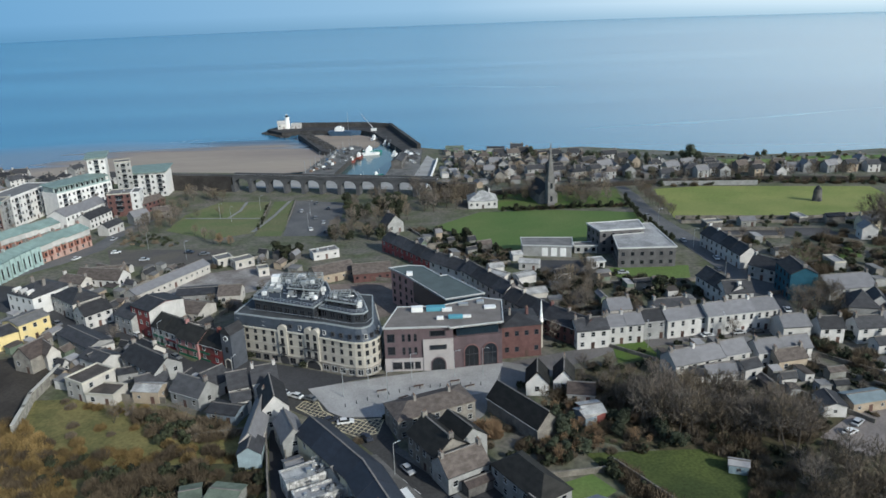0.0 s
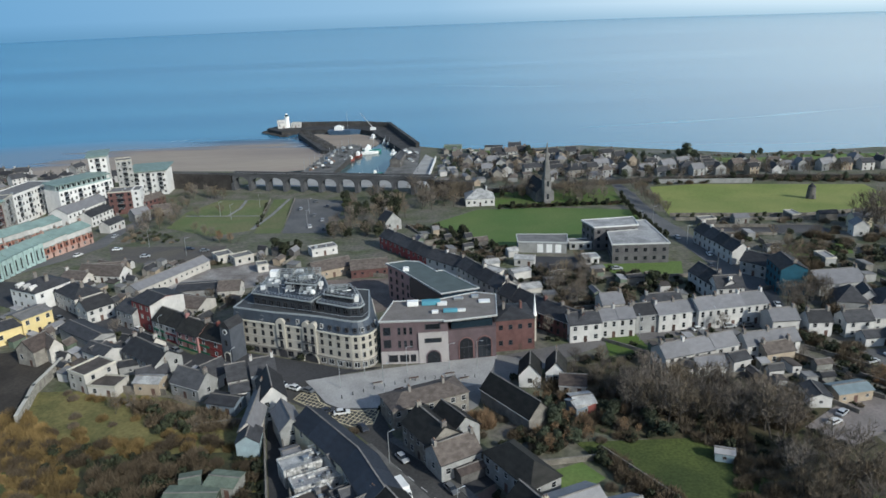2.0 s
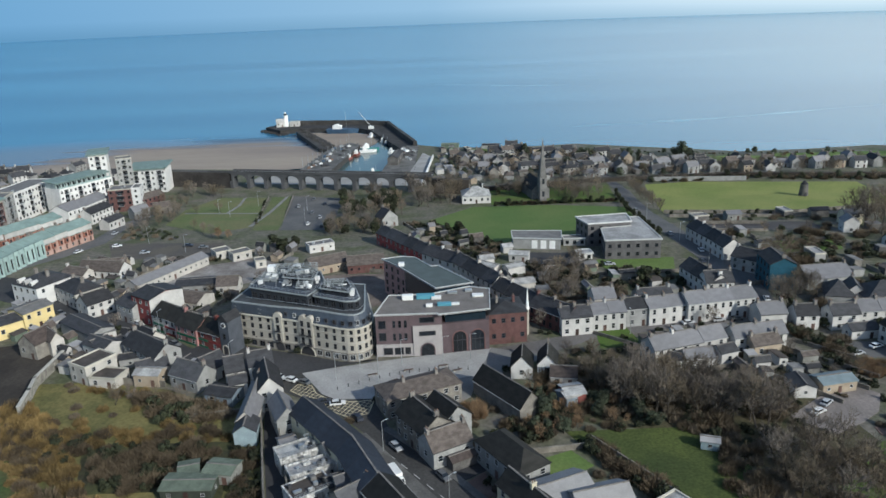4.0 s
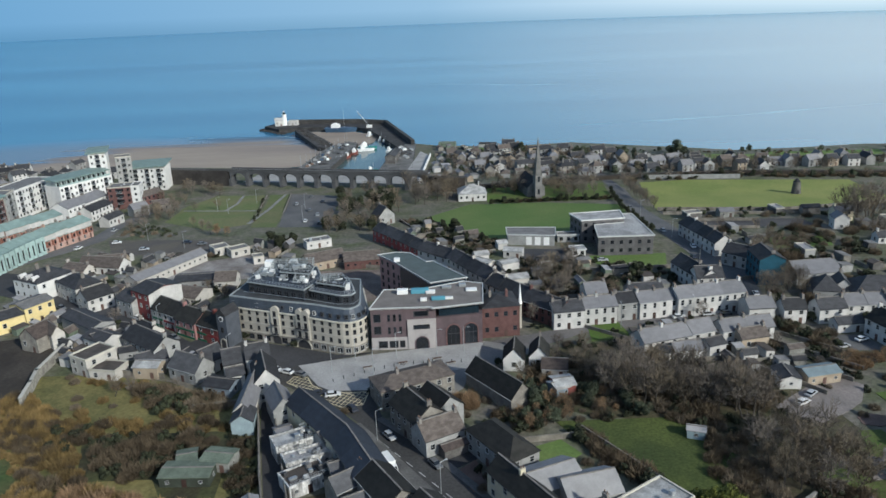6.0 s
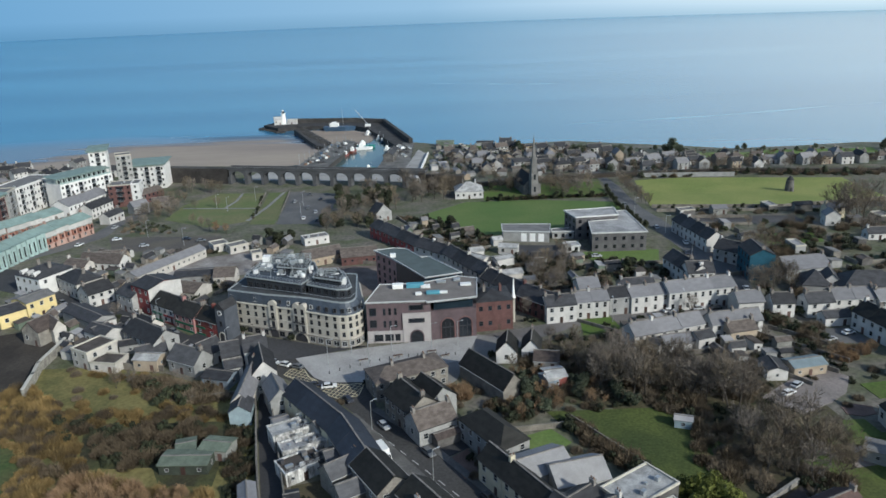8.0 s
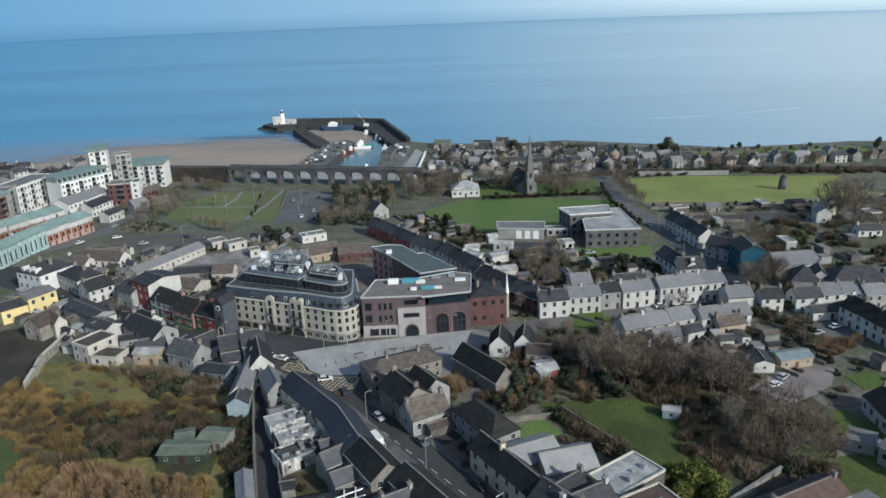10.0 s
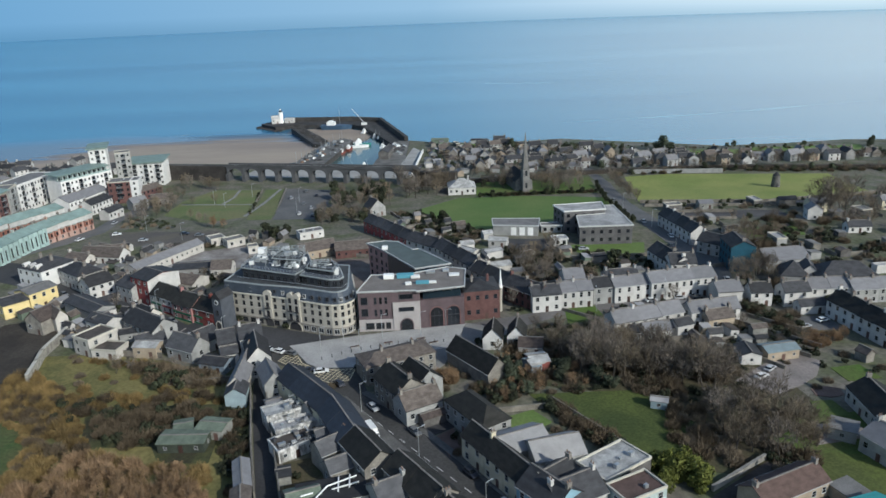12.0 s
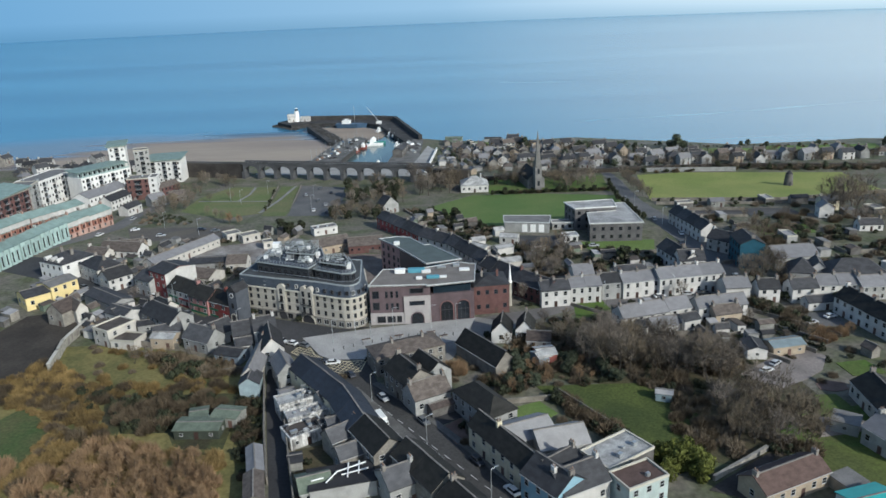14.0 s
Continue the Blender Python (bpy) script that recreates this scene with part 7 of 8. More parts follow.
        c_ = thing("crate_stack", pose(x, y, -5, 0, 0, rnd.uniform(0, 90)), "stack of fish crates on the quay", "crates", "quayside gear")
        s = rnd.uniform(0.6, 1.7)
        bm = bmesh.new()
        box(bm, -s, s, -s * 0.5, s * 0.5, 0, s * 0.55)
        box(bm, -s * 0.8, s * 0.5, -s * 0.45, s * 0.45, s * 0.55, s * 0.95)
        part("crate", bm, rnd.choice((WHITEM, METAL, hulls[1], POTM, WALL["grey"], DARKM, DARKM, ROCK)), c_)
    # masts and hoists along the fish quay
    for k in range(11):
        x, y = -91 + 26 * k / 10 * 0.9 + rnd.uniform(-1, 1), 486 + 88 * k / 10
        m_ = thing("quay_lamp", pose(x, y, -5), "tall thin lamp post on the fish quay", "lamp post", "quay lamp posts")
        bm = bmesh.new()
        tube(bm, (0, 0, -0.2), (0, 0, rnd.uniform(7, 10)), 0.16, 0.1, 6, 0, True)
        part("pole", bm, METAL, m_)
    # rubble along the inner jetty
    bm = bmesh.new()
    for k in range(260):
        u = rnd.random()
        x, y = -121 + 36 * u + rnd.uniform(-4, 4), 659 - 86 * u + rnd.uniform(-4, 4)
        r = bmesh.ops.create_icosphere(bm, subdivisions=1, radius=rnd.uniform(0.5, 1.3))
        for v in r["verts"]:
            v.co = Vector((v.co.x * rnd.uniform(0.8, 1.3), v.co.y, v.co.z * 0.6)) + Vector((x, y, -4.5 if rnd.random() < 0.6 else -8))
    tagged(new("rubble", mesh("rubble", bm, ROCK)), "loose dark stones along the inner jetty", "rocks", "", "stuff")
    # crane on the pier
    c_ = thing("crane", pose(-58, 660, -5), "small white mobile crane on the pier", "crane")
    bm = bmesh.new()
    box(bm, -2.5, 2.5, -1.2, 1.2, 0, 2.2)
    part("cab", bm, WHITEM, c_)
    bm = bmesh.new()
    tube(bm, (0, 0, 2), (-11, 3, 15), 0.35, 0.2, 6, 0, True)
    part("jib", bm, METAL, c_)


harbour()
house("shed", "coast_shed", 4.5, 545.5, -5, -8, 13, 6, 3.4, 0.8, "greenish", "green", "gable", 0)
house("shed", "coast_shed", 35, 542, -5, -10, 13, 5, 2.8, 0.6, "grey", "slate", "gable", 0)
house("house", "coast_house", 52, 536, -5, -8, 9, 7, 3.4, 2.4, "stone", "slate", "gable", 1)
wall_run("garden_wall", [(126, 419.5), (182, 413)], 0.5, -6, -2.4, MATS["grey_render"], "long pale grey wall behind the playing field", "wall")
wall_run("railway_bank", [(12, 407), (60, 417), (118, 424), (180, 424), (250, 413), (420, 385)], 3.0, -8, -2.6, EARTH, "low dark railway bank behind the field", "embankment")


# ---- trees and scrub ----
def bare_tree(seed, h, spread, material, name, label, category="tree", twig_n=5, w=0.055, spray=420):
    """A leafless tree: tapered trunk and limbs, and a crown of fine twigs."""
    rnd = random.Random(seed)
    tb, cb = bmesh.new(), bmesh.new()

    def twig(a, d, ln):
        b = a + d * ln
        s = d.orthogonal().normalized()
        s.rotate(Matrix.Rotation(rnd.uniform(0, 3.14), 3, d))
        cb.faces.new([cb.verts.new(p) for p in (a - s * w, a + s * w, b)])

    def wander(a, d, ln, r0, r1, n, sides, up):
        """A bent limb of n lengths that turns upward; gives back its points."""
        pts = [a]
        for k in range(n):
            d = (d + Vector((rnd.gauss(0, 0.16), rnd.gauss(0, 0.16), up))).normalized()
            b = a + d * ln / n
            tube(tb, a, b, r0 + (r1 - r0) * k / n, r0 + (r1 - r0) * (k + 1) / n, sides)
            pts.append(b)
            a = b
        return pts, d

    stem, _ = wander(Vector((0, 0, -0.3)), Vector((0, 0, 1)), h * 0.8, h * 0.021, h * 0.006, 5, 6, 0.1)
    for k in range(12):
        u = 0.25 + 0.73 * (k + rnd.random() * 0.6) / 12.0
        q = min(4, int(u * 5))
        a = stem[q].lerp(stem[q + 1], u * 5 - q)
        t_ = k * 2.4 + rnd.uniform(-0.5, 0.5)
        d = Vector((math.cos(t_) * spread, math.sin(t_) * spread, rnd.uniform(0.35, 0.8))).normalized()
        limb, e = wander(a, d, h * 0.42 * (1.15 - 0.65 * u), h * 0.007 * (1.2 - u), h * 0.0015, 3, 3, 0.18)
        for m_ in range(9):
            v = rnd.uniform(0.25, 1.0)
            q = min(2, int(v * 3))
            p = limb[q].lerp(limb[q + 1], v * 3 - q)
            d2 = (e + Vector((rnd.uniform(-1, 1), rnd.uniform(-1, 1), rnd.uniform(-0.4, 0.9))) * 0.8).normalized()
            ln = h * rnd.uniform(0.10, 0.2)
            twig(p, d2, ln)
            for _k in range(twig_n):
                d3 = (d2 + Vector((rnd.uniform(-1, 1), rnd.uniform(-1, 1), rnd.uniform(-0.4, 0.9))) * 0.75).normalized()
                twig(p + d2 * ln * rnd.uniform(0.2, 1.0), d3, h * rnd.uniform(0.05, 0.13))
    # the finest outer spray, filling the crown
    for k in range(spray):
        d = Vector((rnd.gauss(0, 1), rnd.gauss(0, 1), rnd.gauss(0, 1))).normalized()
        q = rnd.uniform(0.35, 1.0) ** 0.6
        a = Vector((d.x * q * h * 0.3 * spread, d.y * q * h * 0.3 * spread, h * 0.62 + d.z * q * h * 0.33))
        twig(a, (d + Vector((0, 0, 0.7)) + Vector((rnd.gauss(0, 0.5), rnd.gauss(0, 0.5), rnd.gauss(0, 0.4)))).normalized(), h * rnd.uniform(0.05, 0.11))
    root = thing(name, pose(0, 0, -200), label, category)
    part("trunk", tb, BARK, root)
    part("crown", cb, material, root)
    return root


def leafy(seed, h, r, material, name, label, category, n=1500, leaf=0.32, clumps=9, trunk=True, base=0.25):
    """An evergreen tree or shrub: uneven clumps of many small leaves round a trunk."""
    rnd = random.Random(seed)
    root = thing(name, pose(0, 0, -200), label, category)
    bm = bmesh.new()
    if trunk:
        tube(bm, (0, 0, -0.3), (0, 0, h * 0.6), h * 0.03, h * 0.015, 6)
        for k in range(4):
            a = k * 1.6 + rnd.random()
            tube(bm, (0, 0, h * 0.3), (r * 0.6 * math.cos(a), r * 0.6 * math.sin(a), h * 0.6), h * 0.014, h * 0.006, 5)
        part("trunk", bm, BARK, root)
        bm = bmesh.new()
    cl = []
    for k in range(clumps):
        a, q = rnd.uniform(0, 6.28), r * 0.62 * math.sqrt(rnd.random())
        z = h * rnd.uniform(base, 0.82)
        cl.append((q * math.cos(a), q * math.sin(a), z, r * rnd.uniform(0.3, 0.55)))
    for k in range(n):
        x, y, z, s = rnd.choice(cl)
        d = Vector((rnd.gauss(0, 1), rnd.gauss(0, 1), rnd.gauss(0, 1))).normalized()
        c = Vector((x, y, z)) + d * s * rnd.uniform(0.75, 1.1)
        c.z = max(0.05, c.z)
        u = (d.orthogonal().normalized() + Vector((rnd.uniform(-1, 1), rnd.uniform(-1, 1), rnd.uniform(-1, 1))) * 0.8).normalized()
        v = (d + Vector((rnd.uniform(-1, 1), rnd.uniform(-1, 1), rnd.uniform(-1, 1))) * 0.7).cross(u).normalized()
        l = leaf * rnd.uniform(0.6, 1.4)
        bm.faces.new([bm.verts.new(c + u * l * i + v * l * j * 0.7) for i, j in ((-1, 0), (0, -1), (1, 0), (0, 1))])
    part("crown" if trunk else "foliage", bm, material, root)
    return root


def brush(seed, r, h, material, name, label, n=900, w=0.05):
    """A dense dead-looking bush: a mound of upright and outward stems."""
    rnd = random.Random(seed)
    root = thing(name, pose(0, 0, -200), label, "bush")
    bm = bmesh.new()
    for k in range(n):
        a, q = rnd.uniform(0, 6.28), r * math.sqrt(rnd.random())
        top = h * (1 - 0.6 * (q / r) ** 2) * rnd.uniform(0.6, 1.1)
        p = Vector((q * math.cos(a) * 0.8, q * math.sin(a) * 0.8, top * rnd.uniform(0, 0.55)))
        d = Vector((math.cos(a) * q / r * 0.8 + rnd.gauss(0, 0.35), math.sin(a) * q / r * 0.8 + rnd.gauss(0, 0.35), 1)).normalized()
        s = d.orthogonal().normalized()
        s.rotate(Matrix.Rotation(rnd.uniform(0, 3.14), 3, d))
        b = p + d * top * rnd.uniform(0.4, 0.7)
        bm.faces.new([bm.verts.new(v) for v in (p - s * w, p + s * w, b + s * w * 0.4, b - s * w * 0.4)])
    part("stem_mass", bm, material, root)
    return root


BARE = [bare_tree(21 + k, 9.5, 0.8 + 0.08 * k, TWIG if k % 2 else GREYTWIG, "bare_tree", "leafless brown winter tree", w=0.042, twig_n=6) for k in range(4)]
RUST = [bare_tree(41 + k, 6.0, 0.9, RUSSET, "bare_tree", "leafless russet-twigged small tree", w=0.036, twig_n=6) for k in range(2)]
EVER = [leafy(51 + k, 8.0, 3.4, LEAF, "evergreen_tree", "dark green evergreen tree crown", "tree", 1100, 0.42) for k in range(3)]
CONE = [leafy(61, 9.0, 2.0, LEAF, "conifer_tree", "tall narrow dark conifer", "tree", 1400, 0.3, 12)]
SHRUB = [leafy(71 + k, 2.4, 1.7, LEAF, "garden_shrub", "dark green garden shrub", "shrub", 270, 0.27, 5, False, 0.2) for k in range(3)]
LIMES = [leafy(81, 5.0, 3.0, LIME, "evergreen_shrub", "bright yellow-green bushy shrub", "shrub", 1800, 0.26, 9, False, 0.15)]
SCRUB = [brush(91 + k, 2.6, 2.6, OCHRE, "scrub_bush", "ochre dead scrub bush", 760, 0.058) for k in range(3)]
THICK = [brush(95 + k, 3.0, 3.6, RUSSET, "scrub_bush", "russet leafless thicket of twigs", 980, 0.058) for k in range(2)]
BROWN = [brush(98 + k, 2.2, 2.2, TWIG, "scrub_bush", "brown leafless garden bush", 540, 0.057) for k in range(2)]
GOLDS = [brush(101 + k, 2.4, 2.4, GOLD, "scrub_bush", "golden dead grass clump", 720, 0.058) for k in range(2)]
DRABS = [brush(104 + k, 2.8, 3.0, DRAB, "scrub_bush", "drab brown leafless bush", 720, 0.058) for k in range(2)]
# evergreens with distance haze put into their leaf colour
HAZY_EVER = [leafy(57 + k, 8.0, 3.6, HAZELEAF, "evergreen_tree", "evergreen tree crown in haze-lightened green", "tree", 1300, 0.38) for k in range(2)]


def clear(x, y, r=1.0):
    """True where no building stands and no road runs."""
    for fx, fy, c, s, L, W in FOOT:
        u, v = (x - fx) * c + (y - fy) * s, -(x - fx) * s + (y - fy) * c
        if -r < u < L + r and -r < v < W + r:
            return False
    return not any(inside(x, y, p) for p in KEEP)


def inside(x, y, p):
    hit_, n = False, len(p)
    for i in range(n):
        (x0, y0), (x1, y1) = p[i], p[i - 1]
        if (y0 > y) != (y1 > y) and x < (x1 - x0) * (y - y0) / (y1 - y0) + x0:
            hit_ = not hit_
    return hit_


KEEP = [p for n, p, *_ in LAND if n in ("road", "pavement", "car_park")]
KEEP += [p for n, p, *_ in LAND if n == "field" and len(p) in (6, 7)]
KEEP += [[(-108, 145), (-97, 143), (-90, 127), (-86, 116), (-92, 114), (-118, 116)], [(-66, 206), (-16, 184), (20, 192), (18, 216), (-8, 246), (-24, 240), (-60, 226)], [(32, 283), (92, 266), (92, 310), (33, 298)]]
KEEP += [p for n, p, m_, up, lab, *_ in LAND if lab in ("shaded back garden lawn", "small sunlit lawn", "bright green back lawn")]
rng = random.Random(77)


def plant(kinds, x, y, s=1.0, z=None):
    k = rng.choice(kinds)
    s = s * rng.uniform(0.8, 1.2)
    m_ = pose(x, y, ground_z(x, y) if z is None else z, 0, 0, rng.uniform(0, 360)) @ Matrix.Diagonal((s, s, s * rng.uniform(0.9, 1.15), 1))
    return copy_thing(k, m_)


def grove(kinds, pts, n, s=1.0, gap=2.0, free=False, r=1.5):
    """Plants n of the kinds inside a plan polygon, apart from each other and from the buildings."""
    xs, ys = [p[0] for p in pts], [p[1] for p in pts]
    got, tries = [], 0
    while len(got) < n and tries < n * 30:
        tries += 1
        x, y = rng.uniform(min(xs), max(xs)), rng.uniform(min(ys), max(ys))
        if not inside(x, y, pts) or any((x - a) ** 2 + (y - b) ** 2 < gap * gap for a, b in got):
            continue
        if not free and not clear(x, y, r):
            continue
        got.append((x, y))
        plant(kinds, x, y, s)


def thicket(name, label, kinds, pts, n, s=1.0, gap=2.0, r=1.0, free=False, z=0.0):
    """Undergrowth that nobody could count: many bushes joined into one mesh."""
    xs, ys = [p[0] for p in pts], [p[1] for p in pts]
    got, tries = [], 0
    V, Fc, M_, base, mats = [], [], [], 0, []
    while len(got) < n and tries < n * 30:
        tries += 1
        x, y = rng.uniform(min(xs), max(xs)), rng.uniform(min(ys), max(ys))
        if not inside(x, y, pts) or any((x - a) ** 2 + (y - b) ** 2 < gap * gap for a, b in got) or (not free and not clear(x, y, r)):
            continue
        got.append((x, y))
        a, k = rng.uniform(0, 6.28), s * rng.uniform(0.75, 1.25)
        for ch in rng.choice(kinds).children:
            me = ch.data
            c = np.empty(len(me.vertices) * 3)
            me.vertices.foreach_get("co", c)
            c = c.reshape(-1, 3) * k
            V.append(np.stack([c[:, 0] * math.cos(a) - c[:, 1] * math.sin(a) + x, c[:, 0] * math.sin(a) + c[:, 1] * math.cos(a) + y, c[:, 2] + ground_z(x, y) - 0.1], 1))
            Fc += [[v + base for v in p.vertices] for p in me.polygons]
            base += len(c)
            if me.materials[0] not in mats:
                mats.append(me.materials[0])
            M_ += [mats.index(me.materials[0])] * len(me.polygons)
    me = bpy.data.meshes.new(name)
    me.from_pydata(np.concatenate(V).tolist(), [], Fc)
    for m_ in mats:
        me.materials.append(m_)
    me.polygons.foreach_set("material_index", M_)
    return tagged(new(name, me), label, "undergrowth" if "tree" not in name else "trees", "", "stuff")


def line_of(kinds, pts, step, s=1.0, jit=0.6):
    for p, q in zip(pts, pts[1:]):
        ln = math.hypot(q[0] - p[0], q[1] - p[1])
        for k in range(max(1, int(ln / step))):
            u = (k + rng.random() * 0.7) * step / ln
            plant(kinds, p[0] + (q[0] - p[0]) * u + rng.uniform(-jit, jit), p[1] + (q[1] - p[1]) * u + rng.uniform(-jit, jit), s)


# the wood and gardens behind the terraces
grove(BARE, [(42, 167), (58, 170), (74, 162), (88, 148), (76, 144), (62, 150), (46, 153)], 44, 1.1, 2.8)
grove(BARE, [(34, 176), (52, 182), (58, 174), (40, 168)], 7, 0.6, 3.5)
thicket("undergrowth", "brown leafless winter undergrowth", BROWN + DRABS, [(30, 176), (56, 176), (76, 168), (92, 152), (70, 146), (42, 153), (28, 160)], 64, 1.1, 1.9)
grove(BARE, [(74, 137), (85, 137), (95, 124), (91, 111), (74, 113)], 18, 1.05, 3.2)
thicket("undergrowth", "brown leafless winter undergrowth", BROWN, [(68, 140), (88, 140), (99, 122), (84, 106), (68, 112)], 39, 1.10, 2.04)
grove(HAZY_EVER + DRABS + RUST, [(14, 164), (34, 160), (36, 146), (24, 140)], 12, 0.48, 2.4)
thicket("garden_shrubs", "dark brown-green overgrown garden bushes", SHRUB + DRABS + BROWN, [(16, 150), (24, 157), (31, 150), (23, 141)], 26, 1.0, 1.8)
grove(THICK, [(6, 163), (11.5, 159), (11, 154), (8, 154)], 3, 0.8, 2.2)
thicket("garden_bushes", "low russet leafless garden bushes", THICK + RUST, [(114, 172), (123, 175), (128, 170), (118, 166.5)], 14, 0.7, 1.8)
thicket("garden_shrubs", "dark green and brown garden trees and shrubs", HAZY_EVER + SHRUB + DRABS + BROWN + RUST, [(27, 158), (40, 160), (52, 154), (54, 147), (36, 144), (26, 150)], 30, 0.62, 2.4)
grove(RUST, [(14, 166), (36, 170), (38, 150), (24, 142)], 12, 0.6, 3)
for x, y, s in ((54.6, 111.2, 0.8), (57.2, 109.8, 0.95), (60.0, 108.4, 0.95), (62.8, 107.0, 0.9), (60.6, 111.4, 0.75), (57.4, 106.4, 0.85), (60.8, 103.8, 0.85), (57.6, 112.6, 0.7), (55.0, 106.4, 0.8), (54.6, 103.6, 0.7)):
    plant(LIMES, x, y, s)
# dark shrubs fill the hedge line and also imitate its shadow
thicket("hedge", "dark hedge and its shadow strip along the garden wall", SHRUB + SHRUB + DRABS, [(33, 141), (37, 140.4), (46, 126), (52, 115.5), (49.5, 114.5), (43, 124.5)], 34, 1.0, 1.5, 0.0, True)
thicket("garden_bushes", "dark shaded bushes at the end of the wall", SHRUB + DRABS, [(80, 113), (88, 115), (91, 110), (84, 107)], 12, 1.1, 1.6)
thicket("undergrowth", "brown leafless bushes at the edge of the lawn", BROWN + DRABS, [(58, 146), (70, 143), (72, 124), (66, 113), (62, 122), (64, 134)], 24, 1.0, 1.9, 0.0, True)
# overgrown plot
REED = [(-129, 170), (-111, 168), (-96, 156), (-86, 153), (-66, 153), (-52, 153), (-49, 147), (-83, 146), (-85, 140), (-78, 127), (-93, 134), (-112, 141)]
thicket("reeds", "dense band of tall ochre winter reeds", SCRUB + GOLDS + DRABS, REED, 120, 0.8, 1.6)
thicket("reeds", "golden sunlit reed clumps", GOLDS, [(-129, 168), (-111, 167), (-96, 156), (-93, 146), (-112, 150)], 40, 0.85, 1.5)
thicket("brambles", "dark brown bramble hollow", DRABS + SHRUB, [(-96, 150), (-86, 150), (-84, 140), (-90, 138)], 10, 0.9, 1.8)
thicket("brambles", "dark bramble patch in the hollow", SHRUB + DRABS + DRABS, [(-84, 145), (-64, 145), (-51, 145), (-56, 134), (-60, 127), (-75, 128)], 46, 0.95, 1.9)
thicket("scrub", "dense ochre dead winter scrub", SCRUB + THICK + DRABS + GOLDS[:1], [(-96, 134), (-80, 130), (-67, 103), (-60, 70), (-120, 70), (-112, 118), (-86, 120)], 120, 1.0, 2.1)
thicket("thicket", "russet leafless twig thicket", THICK + THICK + THICK + SCRUB + DRABS[:1], [(-80, 126), (-68, 122), (-46, 117), (-40, 100), (-37, 60), (-68, 60), (-70, 103)], 130, 0.95, 2.0)
thicket("scrub", "low tufts of winter scrub", SCRUB + BROWN, [(-110, 180), (-98, 178), (-74, 172), (-56, 160), (-68, 155), (-96, 158)], 22, 0.7, 2.6)
thicket("garden_shrubs", "mixed green and brown garden shrubs", SHRUB + BROWN + DRABS, [(-84, 172), (-60, 166), (-52, 158), (-70, 156)], 34, 1.1, 2.0)
thicket("scrub", "ragged clumps round the damp grass", SCRUB + DRABS + GOLDS, [(-112, 148), (-96, 144), (-88, 128), (-84, 114), (-90, 113), (-93, 127), (-98, 138), (-108, 141)], 44, 0.7, 1.7, 0.0, True)
thicket("brambles", "dark hedge and brambles along the lane wall", SHRUB + DRABS, [(-48.5, 146), (-44.2, 147), (-38.8, 124), (-33.8, 107), (-37.5, 107), (-43, 120), (-46.5, 134)], 40, 0.75, 1.5)
grove(RUST, [(-78, 118), (-48, 114), (-42, 96), (-78, 92)], 46, 0.85, 2.0)
grove(BARE, [(-90, 172), (-70, 172), (-56, 160), (-80, 158)], 5, 0.5, 4)
# park, viaduct foot and car park
grove(EVER, [(-56, 400), (-22, 400), (-18, 360), (-46, 350)], 13, 1.0, 4)
grove(BARE, [(-52, 402), (-16, 402), (-14, 350), (-48, 346)], 16, 0.9, 4)
grove(BARE, [(-14, 420), (8, 416), (14, 380), (-12, 376)], 10, 1.1, 4)
grove(BARE, [(-60, 345), (-28, 340), (-26, 316), (-54, 318)], 14, 0.75, 4)
grove(EVER, [(-60, 342), (-28, 338), (-26, 320), (-54, 318)], 8, 0.7, 4)
grove(BARE, [(-12, 404), (10, 402), (10, 378), (-10, 378)], 12, 1.0, 4)
grove(BARE, [(-158, 415), (-140, 405), (-136, 345), (-152, 335)], 20, 0.8, 3.4)
grove(BARE, [(-150, 432), (-126, 424), (-122, 415), (-150, 420)], 8, 0.8, 4)
grove(BARE, [(-124, 346), (-106, 340), (-100, 322), (-124, 326)], 4, 0.6, 5)
thicket("undergrowth", "brown leafless winter undergrowth", BROWN + SHRUB, [(-154, 350), (-128, 340), (-118, 324), (-150, 326)], 26, 0.8, 2.4)
grove(RUST, [(-104, 326), (-94, 326), (-92, 314), (-104, 316)], 3, 0.9, 3)
grove(EVER, [(-74, 304), (-60, 304), (-60, 292), (-74, 292)], 5, 0.7, 3)
line_of(EVER + DRABS, [(-97, 400), (-90, 342)], 6, 0.32)
line_of(BARE, [(-130, 380), (-112, 385)], 9, 0.6)
# allotments and gardens by the playing field
thicket("garden_shrubs", "mixed green and brown garden shrubs", SHRUB + BROWN, [(-16, 340), (8, 340), (28, 296), (24, 264), (6, 282)], 105, 0.88, 1.70)
grove(EVER, [(-12, 336), (6, 330), (24, 292), (10, 290)], 8, 0.55, 4)
plant(CONE, 22, 288, 0.9)
plant(EVER, 11, 316, 0.9)
grove(BARE, [(34, 262), (58, 262), (56, 226), (40, 226)], 16, 0.8, 4)
thicket("undergrowth", "brown leafless winter undergrowth", BROWN + SHRUB, [(28, 268), (62, 264), (90, 246), (88, 222), (44, 218)], 90, 0.99, 2.04)
plant(CONE, 75, 240, 1.1)
plant(EVER, 76, 241, 0.8)
# churchyard and hedges
line_of(EVER, [(30, 372), (98, 374)], 7, 0.45)
line_of(BARE, [(32, 404), (100, 410)], 6, 0.8)
grove(BARE, [(40, 408), (96, 410), (94, 380), (66, 378), (64, 392), (52, 392), (50, 378), (40, 380)], 24, 0.85, 3.6)
